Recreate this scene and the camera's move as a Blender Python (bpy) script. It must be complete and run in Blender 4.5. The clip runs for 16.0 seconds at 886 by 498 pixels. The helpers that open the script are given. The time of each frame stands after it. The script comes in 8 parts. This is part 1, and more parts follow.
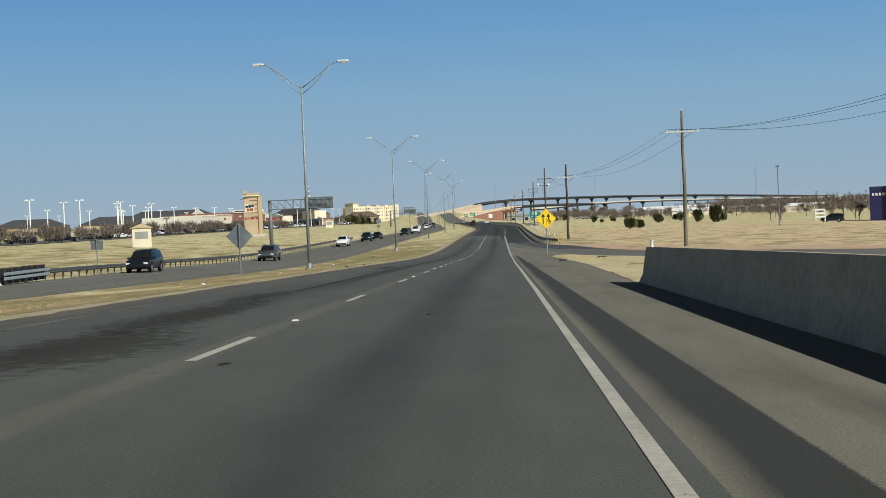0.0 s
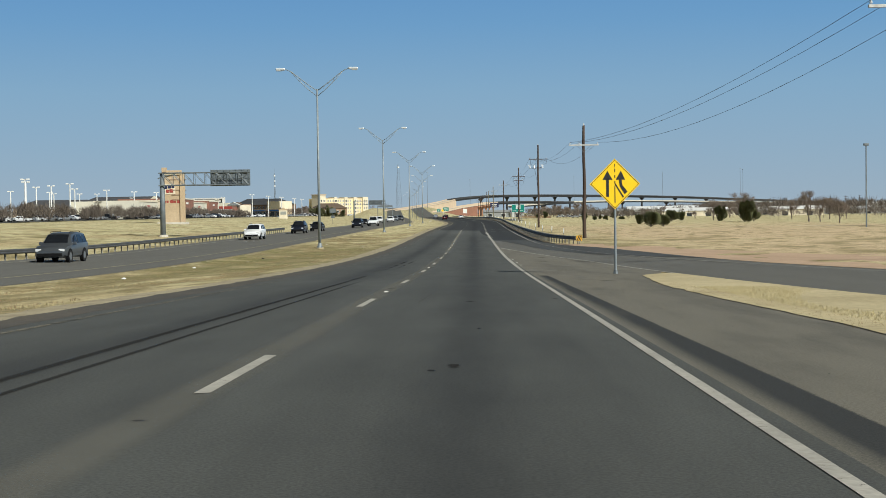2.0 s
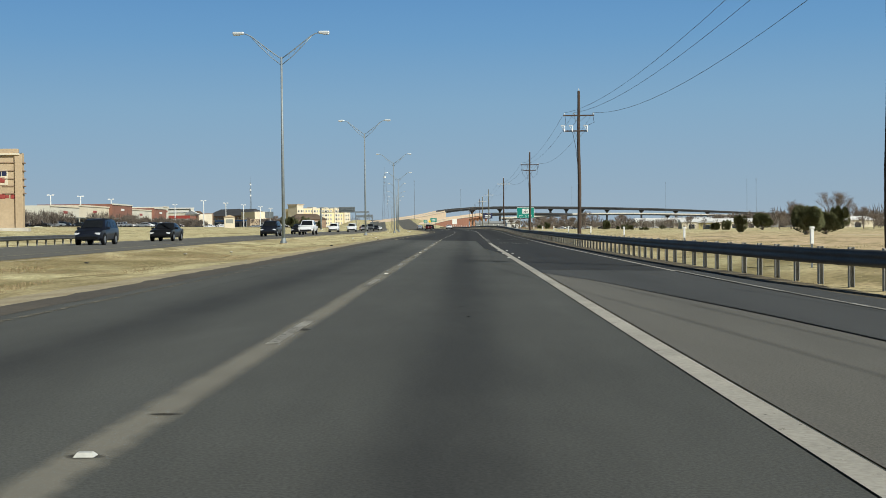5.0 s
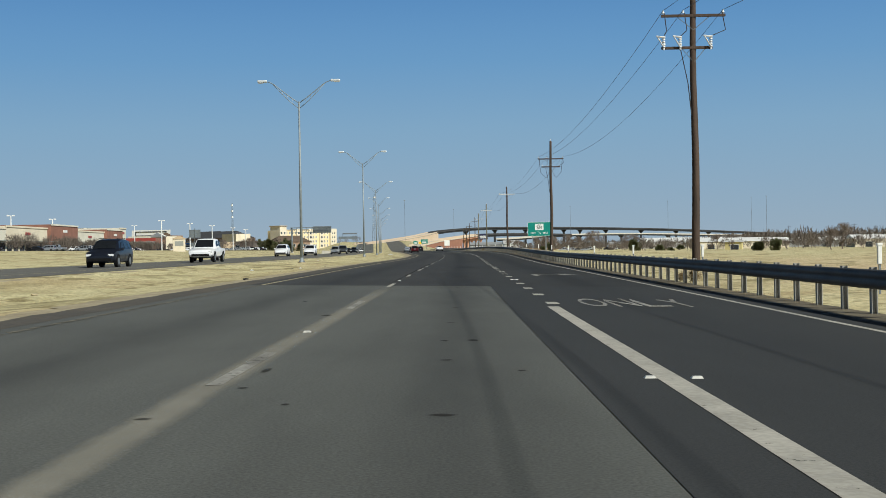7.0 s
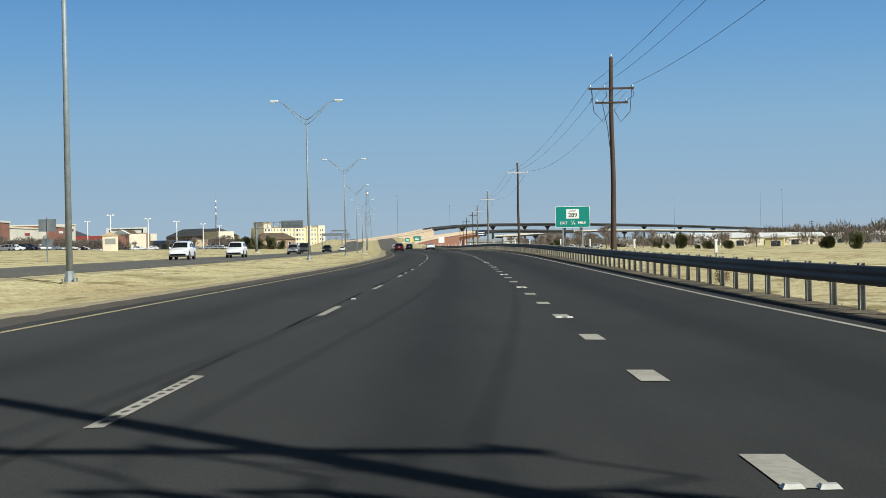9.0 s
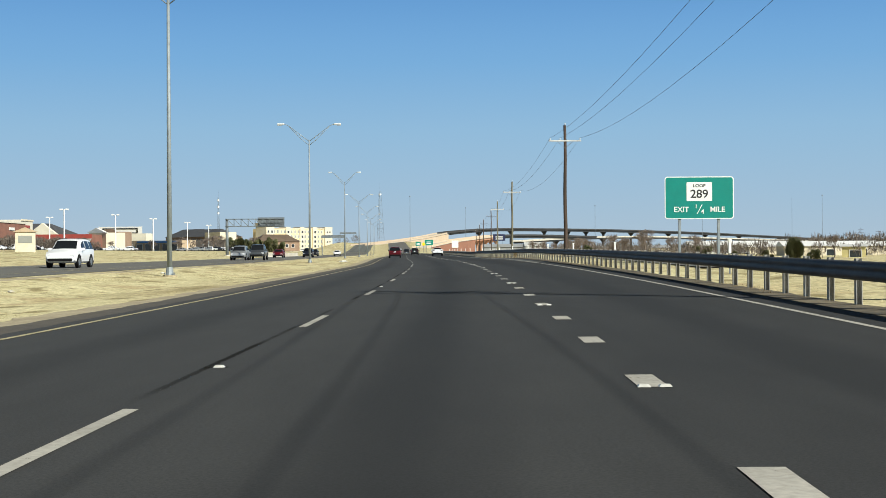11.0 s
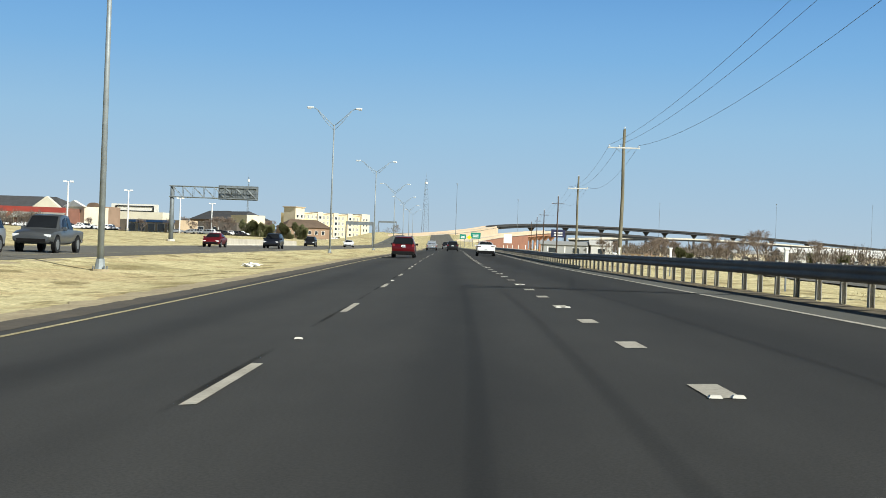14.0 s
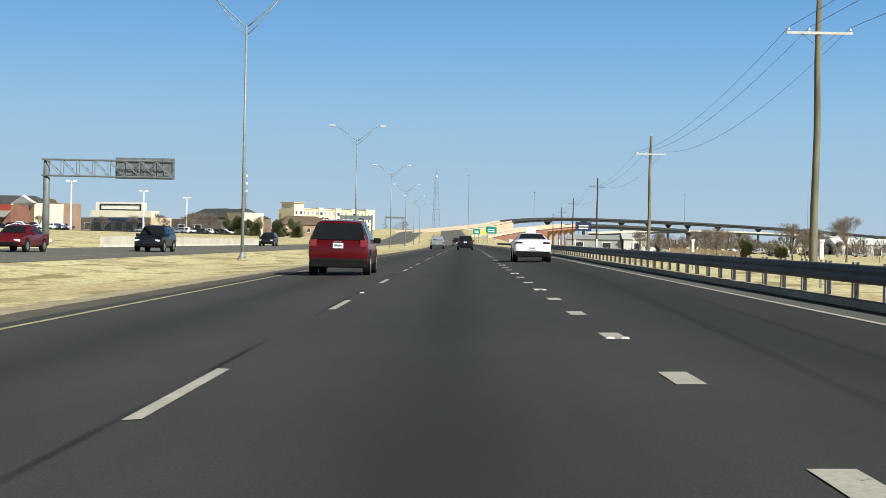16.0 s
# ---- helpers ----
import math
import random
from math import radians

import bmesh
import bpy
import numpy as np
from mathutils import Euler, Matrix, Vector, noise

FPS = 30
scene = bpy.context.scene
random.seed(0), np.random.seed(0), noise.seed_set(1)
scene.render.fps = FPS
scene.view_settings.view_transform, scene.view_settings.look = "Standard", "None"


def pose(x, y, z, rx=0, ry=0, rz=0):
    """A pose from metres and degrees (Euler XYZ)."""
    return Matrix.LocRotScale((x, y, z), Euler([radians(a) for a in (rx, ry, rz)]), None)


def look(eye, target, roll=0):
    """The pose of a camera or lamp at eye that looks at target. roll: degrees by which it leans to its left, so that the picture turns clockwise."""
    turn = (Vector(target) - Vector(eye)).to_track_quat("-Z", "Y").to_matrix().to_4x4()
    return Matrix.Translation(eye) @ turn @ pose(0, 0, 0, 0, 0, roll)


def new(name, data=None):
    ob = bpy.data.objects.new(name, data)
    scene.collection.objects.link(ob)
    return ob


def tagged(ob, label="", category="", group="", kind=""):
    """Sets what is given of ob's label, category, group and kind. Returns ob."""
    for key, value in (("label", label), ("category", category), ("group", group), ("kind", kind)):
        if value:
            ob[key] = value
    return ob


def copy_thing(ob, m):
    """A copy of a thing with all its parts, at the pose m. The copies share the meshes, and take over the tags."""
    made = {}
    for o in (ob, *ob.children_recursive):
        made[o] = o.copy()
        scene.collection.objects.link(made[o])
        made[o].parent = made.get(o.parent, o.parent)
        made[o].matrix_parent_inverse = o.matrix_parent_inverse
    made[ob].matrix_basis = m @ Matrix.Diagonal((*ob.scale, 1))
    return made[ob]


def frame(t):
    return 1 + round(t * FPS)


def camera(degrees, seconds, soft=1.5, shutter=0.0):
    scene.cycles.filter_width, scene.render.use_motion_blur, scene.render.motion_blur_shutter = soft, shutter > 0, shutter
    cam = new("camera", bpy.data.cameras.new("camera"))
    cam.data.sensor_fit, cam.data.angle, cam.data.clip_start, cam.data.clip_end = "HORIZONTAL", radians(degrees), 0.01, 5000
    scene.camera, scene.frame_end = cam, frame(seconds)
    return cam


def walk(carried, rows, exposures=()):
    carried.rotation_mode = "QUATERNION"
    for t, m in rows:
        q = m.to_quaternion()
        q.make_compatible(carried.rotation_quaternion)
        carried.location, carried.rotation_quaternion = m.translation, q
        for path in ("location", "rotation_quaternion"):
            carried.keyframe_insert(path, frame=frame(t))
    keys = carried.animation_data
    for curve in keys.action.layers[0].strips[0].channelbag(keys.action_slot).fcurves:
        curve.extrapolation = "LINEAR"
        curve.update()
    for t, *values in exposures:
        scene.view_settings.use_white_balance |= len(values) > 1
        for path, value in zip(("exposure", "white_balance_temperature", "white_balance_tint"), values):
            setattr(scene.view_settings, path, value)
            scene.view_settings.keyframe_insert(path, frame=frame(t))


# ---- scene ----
# camera and its way along the lane
cam = camera(37.49, 16.0, soft=0.8)
ROWS = [
    (0.0, (-16.204, -0.104, 3.703), (-15.998, 99.867, 1.308), -2.41),
    (0.5, (-15.820, 15.806, 3.392), (-14.838, 115.773, 1.049), -2.03),
    (1.0, (-15.321, 31.698, 3.063), (-13.778, 131.655, 0.560), -1.43),
    (1.5, (-14.753, 47.509, 2.722), (-12.544, 147.452, 0.164), -0.99),
    (2.0, (-14.193, 63.265, 2.377), (-11.913, 163.202, -0.353), -0.83),
    (2.5, (-13.459, 78.999, 2.024), (-10.951, 178.933, -0.624), -0.42),
    (3.0, (-12.814, 94.522, 1.672), (-9.829, 194.445, -0.904), -0.69),
    (3.5, (-12.056, 110.112, 1.331), (-8.807, 210.034, -0.897), -0.37),
    (4.0, (-11.285, 125.944, 1.062), (-8.052, 225.877, -0.655), -0.49),
    (4.2, (-10.995, 132.291, 0.978), (-7.808, 232.225, -0.750), -0.48),
    (6.3, (-7.865, 198.931, 0.756), (-4.884, 298.884, 0.118), -1.03),
    (6.5, (-7.604, 205.251, 0.760), (-4.399, 305.199, 0.597), -1.14),
    (7.0, (-6.834, 220.966, 0.772), (-3.314, 320.904, 0.773), -0.96),
    (7.5, (-5.996, 236.751, 0.788), (-2.158, 336.677, 0.548), -1.19),
    (8.0, (-5.195, 252.547, 0.809), (-1.519, 352.479, 0.526), -1.60),
    (8.5, (-4.370, 268.369, 0.825), (-0.722, 368.302, 0.700), -1.07),
    (9.0, (-3.507, 284.180, 0.835), (0.263, 384.109, 0.642), -1.17),
    (9.2, (-3.183, 290.477, 0.838), (0.593, 390.406, 0.684), -0.95),
    (11.3, (0.200, 356.360, 0.932), (2.234, 456.339, 1.141), -0.09),
    (11.5, (0.424, 362.634, 0.952), (2.247, 462.617, 0.966), 0.28),
    (12.0, (0.829, 378.311, 1.007), (2.168, 478.301, 1.265), 0.82),
    (12.5, (1.204, 394.098, 1.058), (1.615, 494.097, 1.057), 0.75),
    (13.0, (1.445, 409.825, 1.094), (1.419, 509.825, 1.069), 1.62),
    (13.5, (1.641, 425.666, 1.115), (1.108, 525.664, 0.900), 1.84),
    (14.0, (1.750, 441.518, 1.124), (0.629, 541.512, 0.796), 2.10),
    (14.5, (1.762, 457.341, 1.115), (0.014, 557.326, 0.760), 2.17),
    (15.0, (1.668, 473.098, 1.102), (-0.488, 573.073, 0.589), 1.84),
    (15.5, (1.572, 488.578, 1.097), (-0.462, 588.556, 0.467), 1.68),
    (16.0, (1.481, 503.453, 1.099), (-0.590, 603.430, 0.478), 1.22),
]
walk(cam, [(t, look(eye, aim, roll)) for t, eye, aim, roll in ROWS],
     [(0.0, 0.20, 6310, 9), (4.2, 0.20, 6310, 9), (6.5, 0.15, 6280, 9), (7.3, 0.13, 6180, 9), (8.0, 0.06, 6030, 9), (8.5, 0.22, 6110, 9), (9.2, 0.35, 6280, 9), (11.3, 0.55, 6380, 9), (12.5, 0.61, 6430, 9), (16.0, 0.63, 6430, 9)])

# clear winter daylight, sun behind and to the right of the road
SUN_TO = Vector((0.688, -0.724, 0.716)).normalized()
world = bpy.data.worlds.new("world")
scene.world = world
world.use_nodes = True
wn = world.node_tree
sky = wn.nodes.new("ShaderNodeTexSky")
sky.sky_type, sky.sun_disc = "NISHITA", False
sky.sun_elevation = math.asin(SUN_TO.z)
sky.sun_rotation = math.atan2(SUN_TO.x, SUN_TO.y)
sky.altitude, sky.air_density, sky.dust_density, sky.ozone_density = 1000, 0.7, 0.0, 3.2
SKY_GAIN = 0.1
# low sky and its haze painted by height; above, sky texture dimmed, warmed
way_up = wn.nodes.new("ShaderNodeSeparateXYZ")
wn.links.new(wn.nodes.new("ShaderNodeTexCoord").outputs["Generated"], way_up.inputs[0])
low_sky = wn.nodes.new("ShaderNodeValToRGB")
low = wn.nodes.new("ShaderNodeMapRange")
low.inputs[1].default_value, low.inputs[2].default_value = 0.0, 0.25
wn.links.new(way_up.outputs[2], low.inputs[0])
wn.links.new(low.outputs[0], low_sky.inputs[0])
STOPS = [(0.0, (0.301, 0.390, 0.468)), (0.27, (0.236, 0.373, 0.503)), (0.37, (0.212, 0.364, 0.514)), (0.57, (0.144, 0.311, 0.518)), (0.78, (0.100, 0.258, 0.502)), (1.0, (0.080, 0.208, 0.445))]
ends = list(low_sky.color_ramp.elements)
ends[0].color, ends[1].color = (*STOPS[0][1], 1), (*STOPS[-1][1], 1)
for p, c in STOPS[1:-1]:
    low_sky.color_ramp.elements.new(p).color = (*c, 1)
low_sky_gain = wn.nodes.new("ShaderNodeVectorMath")
low_sky_gain.operation = "SCALE"
low_sky_gain.inputs["Scale"].default_value = 1 / SKY_GAIN
wn.links.new(low_sky.outputs[0], low_sky_gain.inputs[0])
# dims and warms the upper sky to cut its blue fill
clear = wn.nodes.new("ShaderNodeVectorMath")
clear.operation = "MULTIPLY"
clear.inputs[1].default_value = (0.34, 0.203, 0.111)
wn.links.new(sky.outputs[0], clear.inputs[0])
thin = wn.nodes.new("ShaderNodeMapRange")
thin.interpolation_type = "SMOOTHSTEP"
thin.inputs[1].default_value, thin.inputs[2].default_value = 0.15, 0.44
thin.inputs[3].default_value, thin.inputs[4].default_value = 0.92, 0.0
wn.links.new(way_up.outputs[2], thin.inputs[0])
sky_mix = wn.nodes.new("ShaderNodeMix")
sky_mix.data_type = "RGBA"
wn.links.new(thin.outputs[0], sky_mix.inputs[0])
wn.links.new(clear.outputs[0], sky_mix.inputs[6])
wn.links.new(low_sky_gain.outputs[0], sky_mix.inputs[7])
wn.links.new(sky_mix.outputs[2], wn.nodes["Background"].inputs[0])
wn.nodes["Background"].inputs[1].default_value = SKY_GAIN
sun = new("sun", bpy.data.lights.new("sun", "SUN"))
sun.data.energy, sun.data.angle, sun.data.color = 5.0, radians(0.4), (0.962, 0.945, 0.85)
sun.matrix_world = look((0, 0, 50), Vector((0, 0, 50)) - SUN_TO)


# ---- materials ----
def mat(name, col, rough=0.7, metal=0.0, var=0.25, scale=1.0, fine=0.12, fscale=14.0, bump=0.0, col2=None, coat=0.0, stretch=(1, 1, 1), spec=0.5, wear=0.0):
    """A surface with variation at two scales: broad patches towards col2 and fine grain, with relief."""
    m = bpy.data.materials.new(name)
    m.use_nodes = True
    nt = m.node_tree
    n, l = nt.nodes, nt.links
    b = n["Principled BSDF"]
    geo = n.new("ShaderNodeNewGeometry")
    mp = n.new("ShaderNodeMapping")
    mp.inputs["Scale"].default_value = stretch
    l.new(geo.outputs["Position"], mp.inputs["Vector"])
    big, small = n.new("ShaderNodeTexNoise"), n.new("ShaderNodeTexNoise")
    for x, s, d in ((big, scale, 5), (small, fscale, 3)):
        x.inputs["Scale"].default_value, x.inputs["Detail"].default_value = s, d
        l.new(mp.outputs[0], x.inputs["Vector"])
    if col2 is None:
        col2 = tuple(c * (1 - var) for c in col)
    ramp = n.new("ShaderNodeMapRange")
    ramp.inputs[1].default_value, ramp.inputs[2].default_value = 0.36, 0.64
    l.new(big.outputs[0], ramp.inputs[0])
    mix = n.new("ShaderNodeMix")
    mix.data_type = "RGBA"
    mix.inputs[6].default_value, mix.inputs[7].default_value = (*col, 1), (*col2, 1)
    l.new(ramp.outputs[0], mix.inputs[0])
    g = n.new("ShaderNodeMapRange")
    g.inputs[1].default_value, g.inputs[2].default_value = 0.3, 0.7
    g.inputs[3].default_value, g.inputs[4].default_value = 1 - fine, 1 + fine
    l.new(small.outputs[0], g.inputs[0])
    mul = n.new("ShaderNodeVectorMath")
    mul.operation = "SCALE"
    l.new(mix.outputs[2], mul.inputs[0])
    l.new(g.outputs[0], mul.inputs["Scale"])
    l.new(mul.outputs[0], b.inputs["Base Color"])
    b.inputs["Roughness"].default_value, b.inputs["Metallic"].default_value = rough, metal
    b.inputs["Specular IOR Level"].default_value = spec
    b.inputs["Coat Weight"].default_value = coat
    b.inputs["Coat Roughness"].default_value = 0.12
    if bump:
        bp = n.new("ShaderNodeBump")
        bp.inputs["Strength"].default_value, bp.inputs["Distance"].default_value = bump, 0.02
        l.new(small.outputs[0], bp.inputs["Height"])
        l.new(bp.outputs[0], b.inputs["Normal"])
    if wear:
        # flaked away where the surface below shows through
        chip, gone, bare, join = n.new("ShaderNodeTexNoise"), n.new("ShaderNodeMapRange"), n.new("ShaderNodeBsdfTransparent"), n.new("ShaderNodeMixShader")
        chip.inputs["Scale"].default_value, chip.inputs["Detail"].default_value, chip.inputs["Roughness"].default_value = 7.0, 8, 0.72
        l.new(geo.outputs["Position"], chip.inputs["Vector"])
        gone.inputs[1].default_value, gone.inputs[2].default_value = 0.70 - 0.22 * wear, 0.78 - 0.22 * wear
        l.new(chip.outputs[0], gone.inputs[0])
        for i, s in ((0, gone.outputs[0]), (1, b.outputs[0]), (2, bare.outputs[0])):
            l.new(s, join.inputs[i])
        l.new(join.outputs[0], n["Material Output"].inputs["Surface"])
    return m


def road_mat(name, base, dark, light, grain=0.20, band=0.55, lean=0.0, sealed=None, lanes=1.0, bleached=None):
    """Asphalt: lanes polished along the wheel paths, oil-darkened between them, with coarse stone grain and long stains.
    UV: metres across and along the road."""
    m = bpy.data.materials.new(name)
    m.use_nodes = True
    nt = m.node_tree
    n, l = nt.nodes, nt.links
    base, dark, light = (tuple(0.79 * k * c for k, c in zip((0.89, 1.0, 1.11), q)) for q in (base, dark, light))
    b = n["Principled BSDF"]
    uv = n.new("ShaderNodeUVMap")
    sep = n.new("ShaderNodeSeparateXYZ")
    l.new(uv.outputs[0], sep.inputs[0])
    def math_(op, a, c):
        q = n.new("ShaderNodeMath")
        q.operation = op
        for i, v in enumerate((a, c)):
            if isinstance(v, (int, float)):
                q.inputs[i].default_value = v
            else:
                l.new(v, q.inputs[i])
        return q.outputs[0]
    lane = math_("MULTIPLY", sep.outputs[0], 2 * math.pi / 3.62)
    wheel = math_("COSINE", lane, 0)
    long_ = n.new("ShaderNodeMapping")
    long_.inputs["Scale"].default_value = (0.55, 0.025, 1)
    l.new(uv.outputs[0], long_.inputs["Vector"])
    blotch = n.new("ShaderNodeMapping")
    blotch.inputs["Scale"].default_value = (1.0, 0.22, 1)
    l.new(uv.outputs[0], blotch.inputs["Vector"])
    stain, patch, stone, mottle = (n.new("ShaderNodeTexNoise") for _ in range(4))
    mottle.inputs["Scale"].default_value, mottle.inputs["Detail"].default_value = 1.5, 7
    mottle.inputs["Roughness"].default_value = 0.65
    l.new(blotch.outputs[0], mottle.inputs["Vector"])
    stain.inputs["Scale"].default_value, stain.inputs["Detail"].default_value = 1.6, 4
    l.new(long_.outputs[0], stain.inputs["Vector"])
    patch.inputs["Scale"].default_value, patch.inputs["Detail"].default_value = 0.16, 6
    stone.inputs["Scale"].default_value, stone.inputs["Detail"].default_value = 48.0, 5
    stone.inputs["Roughness"].default_value = 0.75
    for x in (patch, stone):
        l.new(uv.outputs[0], x.inputs["Vector"])
    oil = math_("POWER", math_("MULTIPLY", math_("SUBTRACT", 1.0, wheel), 0.5), 7.0)
    oil = math_("MULTIPLY", oil, math_("ADD", stain.outputs[0], 0.35))
    k = math_("SUBTRACT", math_("MULTIPLY", wheel, 0.07 * lanes), math_("MULTIPLY", oil, band * lanes))
    k = math_("ADD", k, math_("MULTIPLY", math_("SUBTRACT", stain.outputs[0], 0.5), 0.75))
    k = math_("ADD", k, math_("MULTIPLY", math_("SUBTRACT", patch.outputs[0], 0.5), 0.5))
    k = math_("ADD", k, math_("MULTIPLY", math_("SUBTRACT", mottle.outputs[0], 0.5), 0.75))
    k = math_("ADD", k, math_("MULTIPLY", math_("SUBTRACT", sep.outputs[0], 1.8), lean))
    if bleached:
        # paler, drier asphalt from bleached[0] on
        dry = n.new("ShaderNodeMapRange")
        dry.inputs[1].default_value, dry.inputs[2].default_value, dry.inputs[4].default_value = bleached
        l.new(sep.outputs[1], dry.inputs[0])
        k = math_("ADD", k, dry.outputs[0])
    if sealed:
        # a dark sealed band from sealed[0] to sealed[1] across, running out at sealed[2] along
        rag = math_("MULTIPLY", math_("SUBTRACT", mottle.outputs[0], 0.5), 0.20)
        dd = math_("ADD", sep.outputs[0], rag)
        crisp = math_("ADD", math_("ADD", sep.outputs[0], math_("MULTIPLY", sep.outputs[1], 0.0022)), math_("MULTIPLY", math_("SUBTRACT", stone.outputs[0], 0.5), 0.10))
        def edge_(src, lo, hi):
            q = n.new("ShaderNodeMapRange")
            q.interpolation_type = "SMOOTHSTEP"
            q.inputs[1].default_value, q.inputs[2].default_value = lo, hi
            l.new(src, q.inputs[0])
            return q.outputs[0]
        dark_band = math_("MULTIPLY", edge_(dd, sealed[0] - 0.18, sealed[0] + 0.22), math_("SUBTRACT", 1.0, edge_(crisp, sealed[1] - 0.02, sealed[1] + 0.02)))
        dark_band = math_("MULTIPLY", dark_band, math_("SUBTRACT", 1.0, edge_(sep.outputs[1], sealed[2] - 1.6, sealed[2])))
        k = math_("SUBTRACT", k, math_("MULTIPLY", dark_band, sealed[3]))
    k = math_("ADD", k, 0.5)
    cr = n.new("ShaderNodeValToRGB")
    cr.color_ramp.elements[0].color, cr.color_ramp.elements[1].color = (*dark, 1), (*light, 1)
    mid = cr.color_ramp.elements.new(0.5)
    mid.color = (*base, 1)
    l.new(k, cr.inputs[0])
    g = n.new("ShaderNodeMapRange")
    g.inputs[1].default_value, g.inputs[2].default_value = 0.38, 0.62
    g.inputs[3].default_value, g.inputs[4].default_value = 1 - grain * 1.6, 1 + grain * 1.6
    l.new(stone.outputs[0], g.inputs[0])
    mul = n.new("ShaderNodeVectorMath")
    mul.operation = "SCALE"
    l.new(cr.outputs[0], mul.inputs[0])
    l.new(g.outputs[0], mul.inputs["Scale"])
    l.new(mul.outputs[0], b.inputs["Base Color"])
    b.inputs["Roughness"].default_value = 0.82
    b.inputs["Specular IOR Level"].default_value = 0.34
    bp = n.new("ShaderNodeBump")
    bp.inputs["Strength"].default_value, bp.inputs["Distance"].default_value = 0.18, 0.006
    l.new(stone.outputs[0], bp.inputs["Height"])
    l.new(bp.outputs[0], b.inputs["Normal"])
    return m


ASPHALT_OLD = road_mat("worn_asphalt", (0.100, 0.091, 0.0745), (0.054, 0.049, 0.0415), (0.142, 0.130, 0.106), band=0.42, bleached=(214, 230, 0.30))
ASPHALT_NEW = road_mat("fresh_asphalt", (0.0468, 0.0413, 0.0353), (0.0275, 0.0244, 0.0208), (0.0675, 0.0597, 0.0510), band=0.45, lean=-0.055)
ASPHALT_SHOULDER = road_mat("shoulder_asphalt", (0.165, 0.149, 0.119), (0.133, 0.12, 0.096), (0.195, 0.176, 0.141))
ASPHALT_SEALED = road_mat("part_sealed_shoulder_asphalt", (0.208, 0.171, 0.122), (0.046, 0.041, 0.034), (0.256, 0.212, 0.153), sealed=(3.88, 4.41, 105.6, 0.68), lanes=0.0)
ASPHALT_WEDGE = road_mat("weathered_dark_asphalt", (0.086, 0.079, 0.070), (0.064, 0.059, 0.052), (0.106, 0.098, 0.086), band=0.2)
ASPHALT_LANE = road_mat("dark_lane_asphalt", (0.045, 0.041, 0.0365), (0.034, 0.031, 0.0275), (0.058, 0.053, 0.047), band=0.2)
ASPHALT_RAMP = road_mat("ramp_asphalt", (0.178, 0.153, 0.120), (0.134, 0.115, 0.090), (0.220, 0.190, 0.149), lanes=0.25)
CRUMBLE = mat("crumbling_asphalt_edge", (0.064, 0.056, 0.045), 0.9, col2=(0.088, 0.075, 0.056), scale=0.5, fine=0.2, fscale=9, bump=0.3)
WHITE_LINE = mat("worn_white_line", (0.40, 0.38, 0.33), 0.8, col2=(0.315, 0.30, 0.26), scale=1.4, fine=0.14, fscale=22, bump=0.2, wear=0.35)
YELLOW_LINE = mat("faded_yellow_line", (0.41, 0.355, 0.205), 0.75, col2=(0.32, 0.275, 0.155), scale=1.5, fine=0.25, fscale=18, wear=0.5)
EDGE_FADED = mat("nearly_worn_off_line", (0.165, 0.148, 0.108), 0.85, col2=(0.10, 0.092, 0.073), scale=0.8, fine=0.3, fscale=12, wear=1.0)
FADED_LINE = mat("scuffed_line", (0.30, 0.29, 0.26), 0.8, col2=(0.165, 0.158, 0.14), scale=1.2, fine=0.25, fscale=16, wear=0.7)
MARKER = mat("raised_marker", (0.58, 0.57, 0.52), 0.4, var=0.2, scale=12)
CONCRETE = mat("weathered_concrete", (0.43, 0.385, 0.30), 0.85, col2=(0.33, 0.29, 0.225), scale=0.6, fine=0.14, fscale=9, bump=0.2)
# tinted warm to offset the blue sky fill on the barrier's shaded face
BARRIER_CONCRETE = mat("grimy_barrier_concrete", (0.47, 0.395, 0.285), 0.88, col2=(0.38, 0.315, 0.225), scale=0.9, fine=0.14, fscale=9, bump=0.25)
CONCRETE_PALE = mat("pale_concrete", (0.52, 0.49, 0.42), 0.85, col2=(0.42, 0.39, 0.33), scale=0.4, fine=0.1, fscale=7, bump=0.15)
GALV = mat("galvanised_steel", (0.255, 0.29, 0.305), 0.55, 0.2, var=0.2, scale=3, fine=0.12, fscale=30)
GALV_DULL = mat("dull_galvanised_steel", (0.165, 0.19, 0.205), 0.6, 0.2, var=0.3, scale=1.2, fine=0.15, fscale=20)
RAIL_STEEL = mat("guardrail_steel", (0.085, 0.087, 0.09), 0.6, 0.15, spec=0.3, col2=(0.06, 0.062, 0.065), scale=0.9, fine=0.12, fscale=14)
POLE_WOOD = mat("creosoted_pole_wood", (0.070, 0.044, 0.029), 0.85, col2=(0.036, 0.024, 0.017), scale=0.9, fine=0.25, fscale=24, bump=0.5, stretch=(5, 5, 0.5))
POLE_GREY = mat("weathered_pole_wood", (0.185, 0.168, 0.115), 0.85, col2=(0.10, 0.092, 0.062), scale=0.9, fine=0.25, fscale=24, bump=0.5, stretch=(5, 5, 0.5))
ARM_PALE = mat("pale_crossarm", (0.55, 0.55, 0.52), 0.7, var=0.25, scale=3, fine=0.1)
PORCELAIN = mat("grey_porcelain", (0.55, 0.57, 0.58), 0.25, var=0.1)
CABLE = mat("weathered_cable", (0.05, 0.05, 0.055), 0.6, 0.3, var=0.2)
BLACK = mat("black_paint", (0.02, 0.02, 0.02), 0.5, var=0.3, scale=4)
